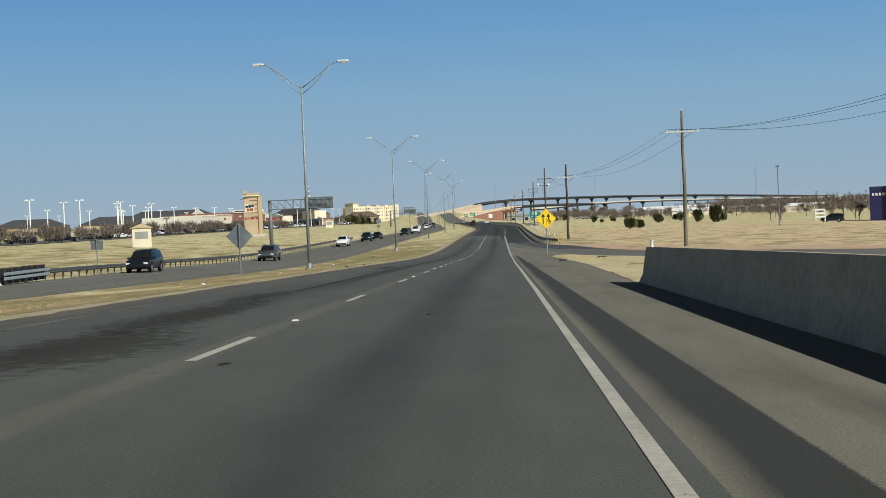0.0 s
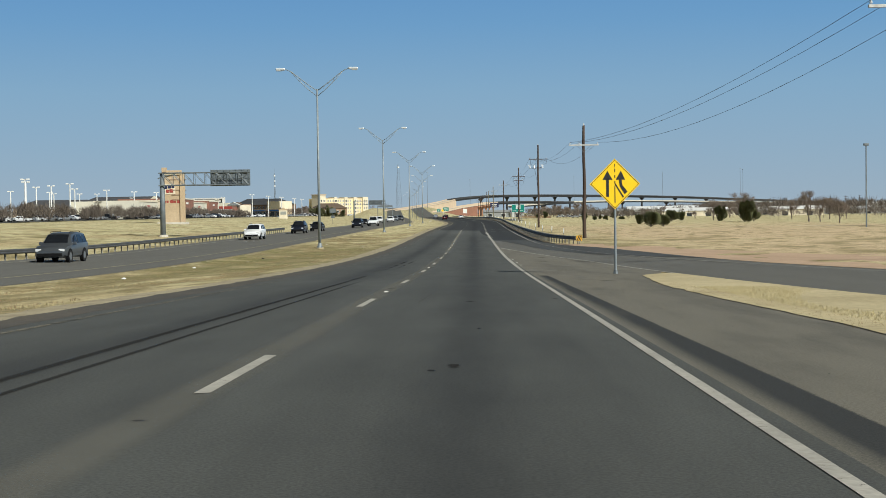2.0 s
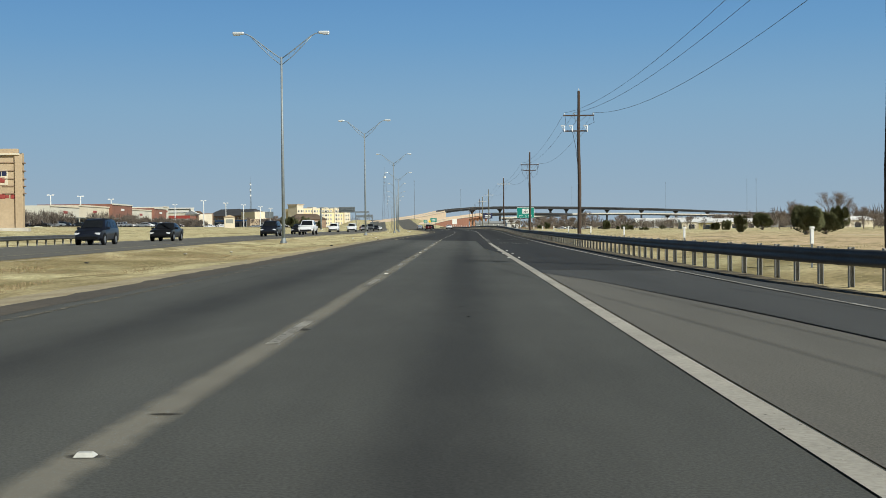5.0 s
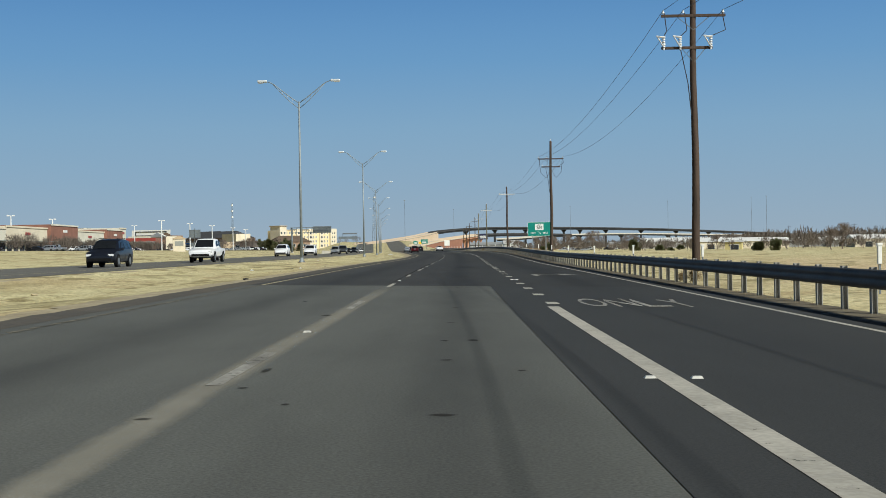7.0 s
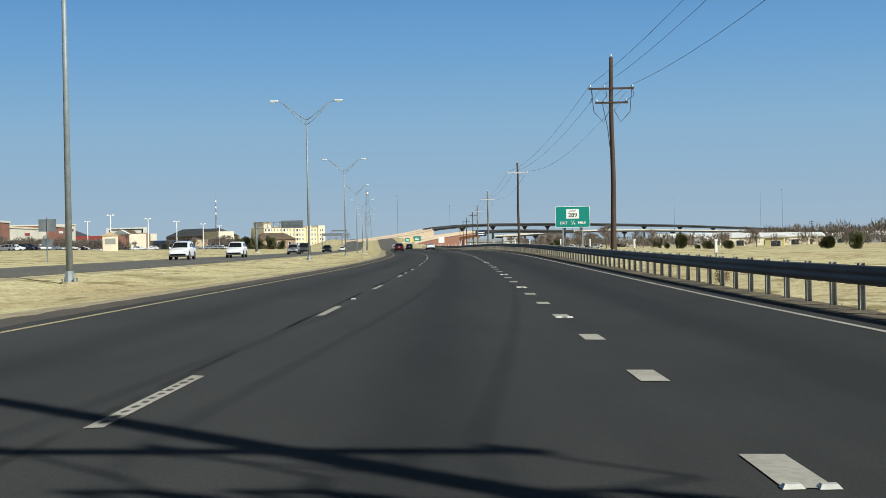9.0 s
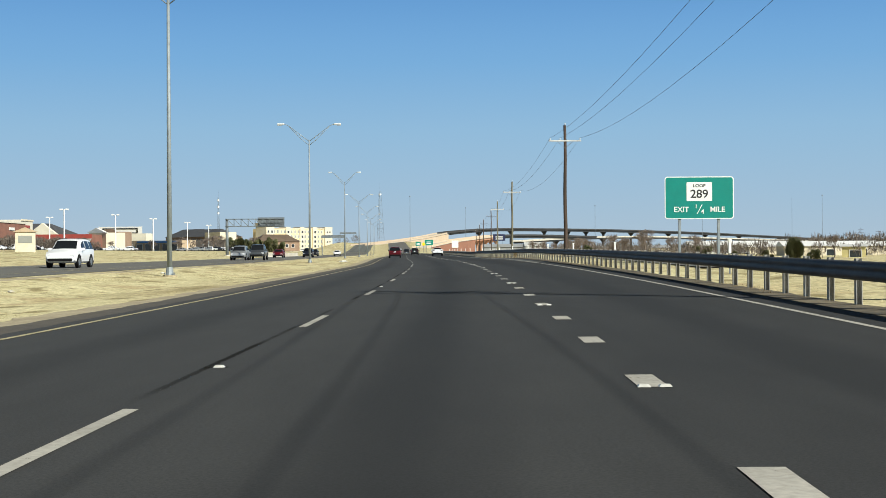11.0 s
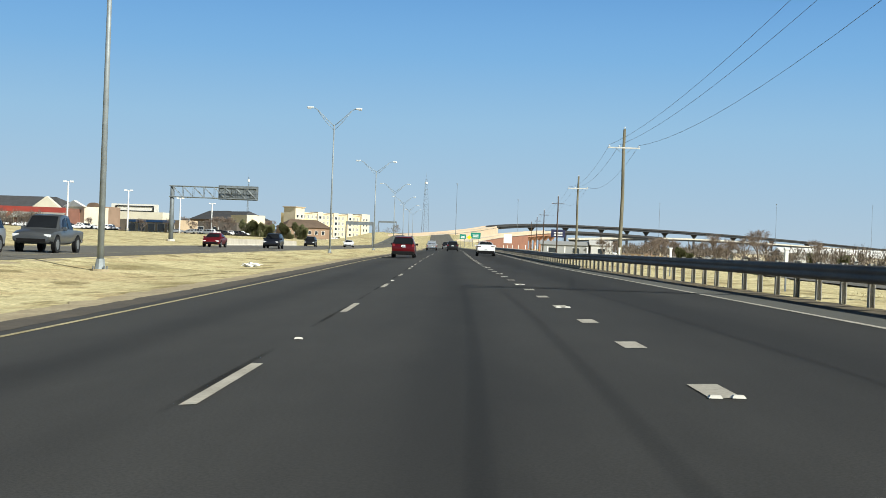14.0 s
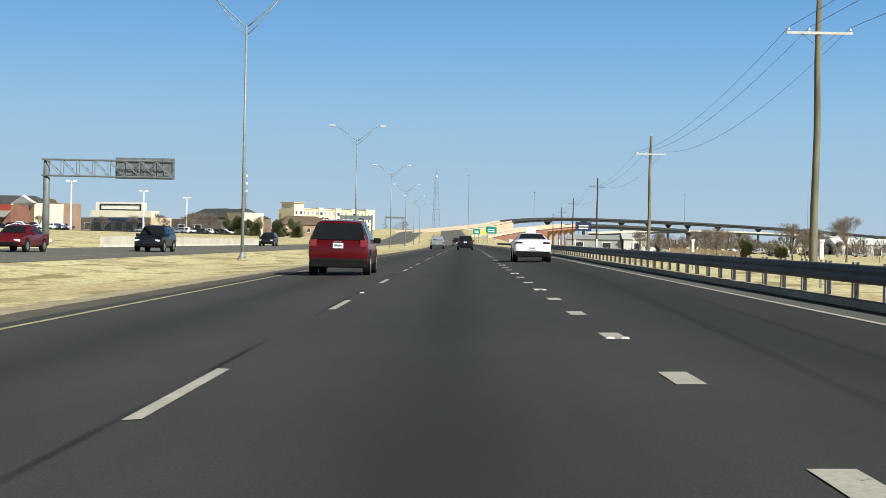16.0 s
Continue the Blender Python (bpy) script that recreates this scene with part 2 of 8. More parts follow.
WHITE = mat("white_paint", (0.75, 0.75, 0.72), 0.5, var=0.1, scale=2, fine=0.04)
YELLOW = mat("sign_yellow", (0.95, 0.60, 0.008), 0.4, var=0.06, scale=3, fine=0.03)
GREEN = mat("sign_green", (0.0, 0.20, 0.16), 0.4, var=0.07, scale=2, fine=0.03)
LAMP_HEAD = mat("luminaire_shell", (0.60, 0.64, 0.66), 0.35, 0.1, var=0.08)
LENS = mat("prismatic_lens", (0.5, 0.52, 0.52), 0.2, var=0.1)


# ---- alignment of the road: s metres along, d metres to the right of the dashed lane line ----
KNOTS = [-40, 30, 100, 170, 240, 310, 380, 450, 520, 590, 660]
BEND = [-4.204, -0.583, 0.123, 0.438, -0.777, -0.486, 5.471, 4.31, -1.715, -0.366, 1.318]
GRADE = [-1.822, -2.2, -2.326, -0.005, 0.157, -0.024, 0.308, -0.084, 0.112, 0.005, -0.068]
LEAN = [-2.49, -1.357, -0.669, -0.826, -1.262, -1.04, 0.888, 2.185, 1.171, 1.701, 2.009]
FS = np.arange(-40, 760, 2.0)
_k = np.interp(FS, KNOTS, BEND) * 1e-4
_g = np.interp(FS, KNOTS, GRADE) * 0.01
TH = np.concatenate([[0], np.cumsum(_k[1:] + _k[:-1])])
TH -= np.interp(450, FS, TH)
CX, CY, CZ = np.cumsum(-np.sin(TH)) * 2, np.cumsum(np.cos(TH)) * 2, np.cumsum(_g) * 2
CX -= np.interp(450, FS, CX)
CY -= np.interp(0, FS, CY)
CZ -= np.interp(450, FS, CZ)


def heading(s):
    return float(np.interp(s, FS, TH))


def base_z(s):
    return float(np.interp(s, FS, CZ)) + max(-160.0, min(0.0, s + 40)) * _g[0]


def tilt(s, d):
    """Cross slope of the carriageway, fading out beyond its shoulders."""
    fade = 1 - min(1, max(0, max(-5 - d, d - 9)) / 25)
    return math.tan(radians(float(np.interp(s, KNOTS, LEAN)))) * max(-5, min(9, d)) * fade


def at(s, d, z=0.0, lean=True):
    """The world place s along, d across and z above the road's surface."""
    t = heading(s)
    over = max(0, s - FS[-1]) + min(0, s - FS[0])
    x = float(np.interp(s, FS, CX)) - math.sin(t) * over + math.cos(t) * d
    y = float(np.interp(s, FS, CY)) + math.cos(t) * over + math.sin(t) * d
    return Vector((x, y, base_z(s) + z + (tilt(s, d) if lean else 0)))


def rise(s, d):
    """The embankment that lifts the carriageways towards the interchange."""
    u = min(1, max(0, (s - 900) / 520))
    v = min(1, max(0, (max(-40 - d, d - 16)) / 22))
    return 8.5 * u * u * (3 - 2 * u) * (1 - v * v * (3 - 2 * v))


def relief(s, d):
    """Height of the land above the road's base line."""
    if d < -4:
        far_side = float(np.interp(s, [0, 72, 90, 115, 160, 330, 470, 560], [-0.25, -0.25, -0.05, 0.15, 0.0, 0.18, 0.13, 0.02]))
        near_side = float(np.interp(s, [0, 90, 170, 330, 470, 560], [-0.34, -0.34, -0.02, 0.18, 0.13, 0.02]))
        z = float(np.interp(-d, [4.0, 6.5, 9, 13.5, 14.3, 26, 29, 45, 75, 140, 400], [0.0, -0.12, -0.25, near_side - 0.1, near_side, far_side, far_side - 0.25, 0.5, 1.7, 2.0, 2.2]))
    else:
        near = float(np.interp(d, [4, 9, 12, 30, 60, 90, 200], [0, 0.0, 0.15, 0.1, 0.1, -0.9, -1.0]))
        beyond = float(np.interp(d, [4, 9, 12, 30, 45, 78, 110, 200], [0, 0.0, 0.1, -0.1, -0.55, -1.4, -1.1, -1.0]))
        k = min(1, max(0, (s - 350) / 110))
        z = near + (beyond - near) * k
    return z + rise(s, d)


def land(s, d):
    return at(s, d, relief(s, d))


def frame_at(s, d, z=0.0, turn=0.0, on_land=True):
    """A pose on the ground whose +y runs along the road."""
    p = land(s, d) if on_land else at(s, d)
    return Matrix.Translation(p + Vector((0, 0, z))) @ Matrix.Rotation(heading(s) + radians(turn), 4, "Z")


# ---- mesh helpers ----
def mesh_of(bm, name, material, smooth=False):
    me = bpy.data.meshes.new(name)
    bm.normal_update()
    bm.to_mesh(me)
    bm.free()
    for m in material if isinstance(material, (list, tuple)) else [material]:
        me.materials.append(m)
    if smooth:
        for f in me.polygons:
            f.use_smooth = True
    return me


def part(name, bm, material, parent, label="", smooth=False):
    ob = new(name, mesh_of(bm, name, material, smooth))
    ob.parent = parent
    if label:
        tagged(ob, label)
    return ob


def thing(name, label, category, m=None, group="", kind=""):
    ob = new(name)
    ob.empty_display_size = 0.3
    if m is not None:
        ob.matrix_basis = m
    return tagged(ob, label, category, group, kind)


def solid(name, bm, material, label, category, group="", kind="", m=None, smooth=False):
    ob = new(name, mesh_of(bm, name, material, smooth))
    if m is not None:
        ob.matrix_basis = m
    return tagged(ob, label, category, group, kind)


def box(bm, x0, x1, y0, y1, z0, z1, bevel=0.0, mi=0):
    r = bmesh.ops.create_cube(bm, size=1, matrix=Matrix.Translation(((x0 + x1) / 2, (y0 + y1) / 2, (z0 + z1) / 2)) @ Matrix.Diagonal((x1 - x0, y1 - y0, z1 - z0, 1)))
    fs = {f for v in r["verts"] for f in v.link_faces}
    for f in fs:
        f.material_index = mi
    if bevel:
        es = {e for v in r["verts"] for e in v.link_edges}
        bmesh.ops.bevel(bm, geom=list(es), offset=bevel, segments=2, affect="EDGES", profile=0.5)
    return bm


def rod(bm, a, b, r0, r1=None, n=8, caps=True):
    """A tapered rod from a to b."""
    r1 = r0 if r1 is None else r1
    a, b = Vector(a), Vector(b)
    axis = b - a
    q = axis.to_track_quat("Z", "Y").to_matrix()
    rings = []
    for p, r in ((a, r0), (b, r1)):
        rings.append([bm.verts.new(p + q @ Vector((r * math.cos(2 * math.pi * i / n), r * math.sin(2 * math.pi * i / n), 0))) for i in range(n)])
    for i in range(n):
        bm.faces.new((rings[0][i], rings[0][(i + 1) % n], rings[1][(i + 1) % n], rings[1][i]))
    if caps:
        bm.faces.new(rings[0][::-1])
        bm.faces.new(rings[1])
    return bm


def tube(bm, pts, r, n=6):
    for a, b in zip(pts, pts[1:]):
        rod(bm, a, b, r, r, n)
    return bm


def pipe(bm, pts, r, n=7):
    """One unbroken tube through a line of points."""
    P = [Vector(p) for p in pts]
    rings = []
    for i, p in enumerate(P):
        t = (P[min(i + 1, len(P) - 1)] - P[max(i - 1, 0)]).normalized()
        u = t.cross(Vector((0, 1, 0.01))).normalized()
        w = t.cross(u)
        rings.append([bm.verts.new(p + (u * math.cos(2 * math.pi * k / n) + w * math.sin(2 * math.pi * k / n)) * r) for k in range(n)])
    for a, b in zip(rings, rings[1:]):
        for k in range(n):
            bm.faces.new((a[k], a[(k + 1) % n], b[(k + 1) % n], b[k]))
    bm.faces.new(rings[0][::-1])
    bm.faces.new(rings[-1])
    bmesh.ops.recalc_face_normals(bm, faces=bm.faces)
    return bm


def extrude_profile(bm, prof, frames, closed=True, caps=True, mi=0):
    """Sweep a profile of (across, up) points through a list of functions (a, u) -> place."""
    rings = [[bm.verts.new(fn(a, u)) for a, u in prof] for fn in frames]
    n = len(prof)
    for r0, r1 in zip(rings, rings[1:]):
        for i in range(n if closed else n - 1):
            j = (i + 1) % n
            f = bm.faces.new((r0[i], r0[j], r1[j], r1[i]))
            f.material_index = mi
    if caps and closed:
        bm.faces.new(rings[0][::-1])
        bm.faces.new(rings[-1])
    return bm


def strip(name, s0, s1, left, right, material, z=0.0, step=4.0, cols=1, kind="structure", label="", category="", place=None, parent=None):
    """A band of surface along the road between two offsets, which may be functions of s."""
    fl = left if callable(left) else (lambda s: left)
    fr = right if callable(right) else (lambda s: right)
    n = max(1, int(math.ceil((s1 - s0) / step)))
    bm = bmesh.new()
    uv = bm.loops.layers.uv.new("UVMap")
    rows, coords = [], {}
    for i in range(n + 1):
        s = s0 + (s1 - s0) * i / n
        row = []
        for c in range(cols + 1):
            d = fl(s) + (fr(s) - fl(s)) * c / cols
            v = bm.verts.new(place(s, d, z) if place else at(s, d, z))
            coords[v] = (d, s)
            row.append(v)
        rows.append(row)
    for a, b in zip(rows, rows[1:]):
        for c in range(cols):
            f = bm.faces.new((a[c], a[c + 1], b[c + 1], b[c]))
            for lp in f.loops:
                lp[uv].uv = coords[lp.vert]
    if parent:
        return part(name, bm, material, parent, label)
    return solid(name, bm, material, label, category, kind=kind)


# ---- ground, one sheet to the horizon ----
def graded(lo, hi, near_lo, near_hi, step, grow=1.22):
    xs = list(np.arange(near_lo, near_hi + 1e-6, step))
    w, x = step, near_hi
    while x < hi:
        w *= grow
        x += w
        xs.append(min(x, hi))
    w, x = step, near_lo
    while x > lo:
        w *= grow
        x -= w
        xs.insert(0, max(x, lo))
    return xs


def ground_mat():
    m = bpy.data.materials.new("dry_winter_grass")
    m.use_nodes = True
    n, l = m.node_tree.nodes, m.node_tree.links
    b = n["Principled BSDF"]
    geo = n.new("ShaderNodeNewGeometry")
    def noise_(scale, detail, stretch=None):
        t = n.new("ShaderNodeTexNoise")
        t.inputs["Scale"].default_value, t.inputs["Detail"].default_value = scale, detail
        if stretch:
            mp = n.new("ShaderNodeMapping")
            mp.inputs["Scale"].default_value = stretch
            l.new(geo.outputs["Position"], mp.inputs["Vector"])
            l.new(mp.outputs[0], t.inputs["Vector"])
        else:
            l.new(geo.outputs["Position"], t.inputs["Vector"])
        return t.outputs[0]
    def ramp_(src, lo, hi):
        r = n.new("ShaderNodeMapRange")
        r.inputs[1].default_value, r.inputs[2].default_value = lo, hi
        l.new(src, r.inputs[0])
        return r.outputs[0]
    def mix_(f, a, c):
        x = n.new("ShaderNodeMix")
        x.data_type = "RGBA"
        l.new(f, x.inputs[0])
        for i, v in ((6, a), (7, c)):
            if isinstance(v, tuple):
                x.inputs[i].default_value = (*v, 1)
            else:
                l.new(v, x.inputs[i])
        return x.outputs[2]
    straw = mix_(ramp_(noise_(0.9, 5), 0.35, 0.65), (0.675, 0.612, 0.362), (0.55, 0.492, 0.275))
    sep = n.new("ShaderNodeSeparateXYZ")
    l.new(geo.outputs["Position"], sep.inputs[0])
    def between(src, lo, hi, a=0.0, c=1.0):
        q = n.new("ShaderNodeMapRange")
        q.inputs[1].default_value, q.inputs[2].default_value, q.inputs[3].default_value, q.inputs[4].default_value = lo, hi, a, c
        l.new(src, q.inputs[0])
        return q.outputs[0]
    def both(op, a, c):
        q = n.new("ShaderNodeMath")
        q.operation = op
        l.new(a, q.inputs[0])
        l.new(c, q.inputs[1])
        return q.outputs[0]
    # barer and browner at the southern end
    south = between(sep.outputs[1], 150, 300, 0.13, 0.0)
    lifted = lambda src: both("ADD", src, south)
    straw = mix_(ramp_(lifted(noise_(0.12, 4, (1.0, 0.35, 1))), 0.50, 0.72), straw, (0.50, 0.40, 0.225))
    straw = mix_(ramp_(noise_(0.45, 6, (1.0, 0.6, 1)), 0.54, 0.66), straw, (0.48, 0.39, 0.215))
    # bare pinkish soil on the field beside the entrance ramp
    soil = both("MULTIPLY", between(sep.outputs[0], 1, 9), between(sep.outputs[1], 240, 330, 1.0, 0.0))
    soil = both("MULTIPLY", soil, ramp_(noise_(0.07, 5, (0.45, 1.0, 1)), 0.24, 0.46))
    straw = mix_(soil, straw, mix_(ramp_(noise_(0.8, 5), 0.35, 0.65), (0.67, 0.52, 0.335), (0.57, 0.435, 0.27)))
    olive = mix_(ramp_(both("SUBTRACT", lifted(noise_(0.22, 6, (1.0, 0.5, 1))), between(sep.outputs[0], 2, 12, 0.0, 0.06)), 0.56, 0.74), straw, (0.245, 0.205, 0.095))
    # trodden brown weeds on the median's southern stretch
    weedy = both("MULTIPLY", both("MULTIPLY", between(sep.outputs[0], -35, -33), between(sep.outputs[0], -14, -20)), between(sep.outputs[1], 200, 270, 1.0, 0.0))
    weedy = both("MULTIPLY", weedy, ramp_(noise_(0.5, 7, (1.0, 0.35, 1)), 0.44, 0.60))
    olive = mix_(weedy, olive, mix_(ramp_(noise_(1.7, 6), 0.4, 0.6), (0.33, 0.255, 0.135), (0.215, 0.185, 0.085)))
    # greener turf round the lamp where the median lies low
    green = both("MULTIPLY", both("MULTIPLY", between(sep.outputs[0], -29, -26), between(sep.outputs[0], -15.5, -19)), both("MULTIPLY", between(sep.outputs[1], 112, 124), between(sep.outputs[1], 195, 160)))
    green = both("MULTIPLY", green, ramp_(noise_(0.35, 6, (1.0, 0.5, 1)), 0.36, 0.54))
    olive = mix_(green, olive, mix_(ramp_(noise_(1.3, 6), 0.38, 0.62), (0.165, 0.165, 0.060), (0.30, 0.25, 0.12)))
    # broken tussocks with dead brown growth between them
    olive = mix_(ramp_(noise_(0.75, 8, (1.0, 0.4, 1)), 0.57, 0.63), olive, (0.30, 0.25, 0.125))
    # clumps a hand or two across
    olive = mix_(ramp_(noise_(2.6, 5, (1.0, 0.7, 1)), 0.56, 0.70), olive, (0.33, 0.27, 0.14))
    fine = n.new("ShaderNodeMapRange")
    fine.inputs[1].default_value, fine.inputs[2].default_value = 0.38, 0.62
    fine.inputs[3].default_value, fine.inputs[4].default_value = 0.68, 1.08
    tuft = noise_(7.0, 4)
    l.new(tuft, fine.inputs[0])
    mul = n.new("ShaderNodeVectorMath")
    mul.operation = "SCALE"
    l.new(olive, mul.inputs[0])
    l.new(fine.outputs[0], mul.inputs["Scale"])
    l.new(mul.outputs[0], b.inputs["Base Color"])
    b.inputs["Roughness"].default_value = 0.95
    b.inputs["Specular IOR Level"].default_value = 0.15
    bp = n.new("ShaderNodeBump")
    bp.inputs["Strength"].default_value, bp.inputs["Distance"].default_value = 0.35, 0.06
    l.new(tuft, bp.inputs["Height"])
    l.new(bp.outputs[0], b.inputs["Normal"])
    return m


GRASS = ground_mat()
DIRT = mat("bare_reddish_dirt", (0.47, 0.325, 0.215), 0.95, col2=(0.40, 0.275, 0.175), scale=0.5, fine=0.15, fscale=8, bump=0.4)
ISLAND_DIRT = mat("pale_island_dirt", (0.50, 0.42, 0.245), 0.95, col2=(0.40, 0.33, 0.185), scale=0.35, fine=0.14, fscale=7, bump=0.4)
# weedy dirt; the guardrail's shade is put into its dark colour
RAIL_SHADE_DIRT = mat("dark_weedy_dirt", (0.060, 0.050, 0.034), 0.95, col2=(0.15, 0.122, 0.075), scale=1.1, fine=0.35, fscale=12, bump=0.6)
PATH_DUST = mat("dusty_track", (0.62, 0.525, 0.36), 0.95, col2=(0.55, 0.46, 0.30), scale=0.4, fine=0.15, fscale=8, bump=0.2)
SAND = mat("pale_verge_sand", (0.375, 0.32, 0.205), 0.95, col2=(0.29, 0.242, 0.153), scale=0.9, fine=0.2, fscale=9, bump=0.4)


def lerp_of(pairs):
    a, b = zip(*pairs)
    return lambda s: float(np.interp(s, a, b))


ramp_l = lerp_of([(-60, 52), (0, 30), (30, 19.5), (55, 13.8), (74, 10.7), (90, 9.4), (106, 8.6), (128, 7.45), (143, 5.9), (146.6, 5.5), (152.7, 4.92), (158, 4.2), (163, 3.76), (192, 3.76)])
ramp_r = lerp_of([(-60, 62), (0, 39), (30, 27.5), (55, 21), (74, 17.4), (90, 15), (115, 13.3), (138, 12.3), (155.6, 11.3), (161.4, 10.67), (168.4, 9.7), (179, 8.3), (192, 8.1)])
ramp_line = lerp_of([(55, 20.1), (74, 16.5), (90, 14.1), (115, 12.1), (138, 10.3), (149.7, 9.42), (159.4, 8.68), (164.8, 8.19), (173, 7.6), (181, 7.38), (193, 7.29)])
island = lerp_of([(-60, 6.2), (33, 6.4), (60, 6.9), (95, 6.6), (105, 7.3), (107.5, 8.5), (128, 7.44), (143, 5.89), (146.6, 5.49), (152.7, 4.91), (158, 4.19), (163, 3.76)])


def paved(s, d):
    """How far inside a paved surface a place lies (below 0: outside)."""
    right = island(s) if s < 160 else 8.6
    best = max(min(d + 4.15, right - 0.1 - d), min(d + 26.0, -14.25 - d))
    if s < 190:
        best = max(best, min(d - ramp_l(s), ramp_r(s) - d))
    return best


def build_ground():
    near = sorted(set([round(-34 + 1.0 * i, 2) for i in range(77)] + [-26.05, -25.9, -14.35, -14.2, -4.3, -4.1, 8.4, 8.5]))
    ds = [q for q in graded(-4000, 4000, -34, 42, 1.0, 1.16) if q < -34 or q > 42]
    ds = sorted(ds + near)
    ss = [q for q in graded(-3500, 4700, -60, 700, 4.0, 1.12)]
    verts, faces = [], []
    for s in ss:
        t = heading(s)
        for d in ds:
            e = max(-300, min(300, d))
            p = at(s, e)
            inside = paved(s, d)
            z = p.z + relief(s, e) if s < 1600 else p.z + relief(s, e)
            if inside > 0:
                z -= 0.035
            elif abs(d) < 60:
                z += 0.10 * noise.noise((p.x * 0.35, p.y * 0.3, 0)) * min(1, max(0, -inside - 0.6) / 3)
            verts.append((p.x + d - e, p.y, z))
    w = len(ds)
    for j in range(len(ss) - 1):
        for i in range(w - 1):
            faces.append((j * w + i, j * w + i + 1, (j + 1) * w + i + 1, (j + 1) * w + i))
    me = bpy.data.meshes.new("ground")
    me.from_pydata(verts, [], faces)
    me.materials.append(GRASS)
    for p in me.polygons:
        p.use_smooth = True
    tagged(new("ground", me), "flat dry straw-coloured winter grassland with bare reddish patches", "ground", kind="structure")


build_ground()

# ---- carriageways ----
ragged = lambda s, k, w: w * (noise.noise((s * 0.9, k, 0)) + 0.6 * noise.noise((s * 0.13, k + 5.0, 0)))
NEW_FROM = 256.7
seam = lerp_of([(160, 3.75), (205, 3.7), (225, 2.86), (NEW_FROM, 2.7)])
strip("road", -60, NEW_FROM, -4.1, lambda s: seam(s), ASPHALT_OLD, 0, 3, 8, label="worn grey asphalt carriageway of two lanes", category="road")
wedge = lerp_of([(124, 12.7), (138, 10.2), (147.4, 8.68), (151.2, 8.08), (158.1, 7.08), (164, 6.43), (175, 5.67), (184.7, 4.67), (190, 3.75)])
merging = lambda s, d, z: at(s, d, z + 0.010 * min(1, max(0, (188 - s) / 12)) + max(0, relief(s, d)) * (d > 9))
strip("road", 124, 192, lambda s: wedge(s) + 0.5 * ragged(s, 31.0, 0.08) if s < 190 else seam(s), lambda s: max(8.1, ramp_r(s) - 0.02), ASPHALT_WEDGE, 0.004, 2, 16, place=merging, label="weathered dark asphalt where the ramp meets the lane", category="road")
strip("road", 192, NEW_FROM, lambda s: seam(s), 8.1, ASPHALT_LANE, 0.004, 2, 16, place=merging, label="dark asphalt of the merging lane", category="road")
strip("road", NEW_FROM, 860, -4.1, 8.1, ASPHALT_NEW, 0, 4, 8, label="fresh dark asphalt carriageway of three lanes", category="road")
strip("road", -60, 192, lambda s: ramp_l(s), lambda s: ramp_r(s), ASPHALT_RAMP, 0.0, 2, 20, label="grey asphalt entrance ramp joining from the side", category="road", place=lambda s, d, z: at(s, d, z + max(0, relief(s, d)) * (d > 9)))
strip("pavement", -60, 163, 3.75, lambda s: island(s), ASPHALT_SEALED, 0, 3, 3, label="pale sand-dusted asphalt shoulder", category="shoulder")
strip("road", -60, 1000, -26.0, -14.25, ASPHALT_RAMP, 0.006, 4, 6, label="grey asphalt opposite carriageway", category="road", place=lambda s, d, z: at(s, d, z + relief(s, d)))
strip("pavement", -60, 860, lambda s: -4.50 + ragged(s, 1.0, 0.16), lambda s: -3.85 + ragged(s, 16.0, 0.1), CRUMBLE, 0.003, 0.8, 2, label="brown-grey crumbling asphalt edge beside the median", category="shoulder")
strip("ground", -60, 860, lambda s: -5.5 + ragged(s, 7.0, 0.5), -4.2, SAND, 0.012, 0.8, 2, label="sandy strip between median grass and asphalt", category="verge", place=lambda s, d, z: at(s, d, relief(s, d) + z - 0.02 * (d > -4.25)))
strip("ground", -60, 1000, -14.3, lambda s: -13.6 + ragged(s, 3.0, 0.35), SAND, 0.012, 1.6, 1, label="sandy strip along the opposite carriageway", category="verge", place=lambda s, d, z: at(s, d, relief(s, d) + z - 0.02 * (d < -14.28)))
strip("ground", 20, 107.5, lambda s: island(s) - 0.15 + ragged(s, 4.0, 0.12), lambda s: max(island(s) + 0.1, ramp_l(s) + 0.1), ISLAND_DIRT, 0.012, 1.0, 3, label="bare pale dirt of the traffic island", category="verge", place=lambda s, d, z: at(s, d, relief(s, d) + z))
strip("pavement", 165, 860, lambda s: max(8.06, ramp_r(s) - 0.05) + ragged(s, 2.0, 0.06) + 0.3 * (425 < s < 505), lambda s: max(8.75, ramp_r(s) + 0.6) + ragged(s, 9.0, 0.2) + 0.2 * (425 < s < 505), RAIL_SHADE_DIRT, 0.008, 0.8, 1, label="dark weedy dirt under the guardrail", category="shoulder")
strip("ground", 30, 176, lambda s: ramp_r(s) - 0.05, lambda s: ramp_r(s) + float(np.interp(s, [30, 120, 150, 176], [8, 8, 4.5, 0.7])) + ragged(s * .4, 21.0, 2.0) * min(1, (180 - s) / 40), DIRT, 0.012, 1.5, 4, label="bare reddish dirt verge beside the ramp", category="verge", place=lambda s, d, z: at(s, d, z + relief(s, d)))

strip("pavement", 425, 860, 7.36, lambda s: 8.06 + ragged(s, 2.0, 0.05) + 0.32 * (425 < s < 505), ASPHALT_OLD, 0.004, 2, 1, label="dusty grey asphalt strip outside the edge line", category="shoulder")

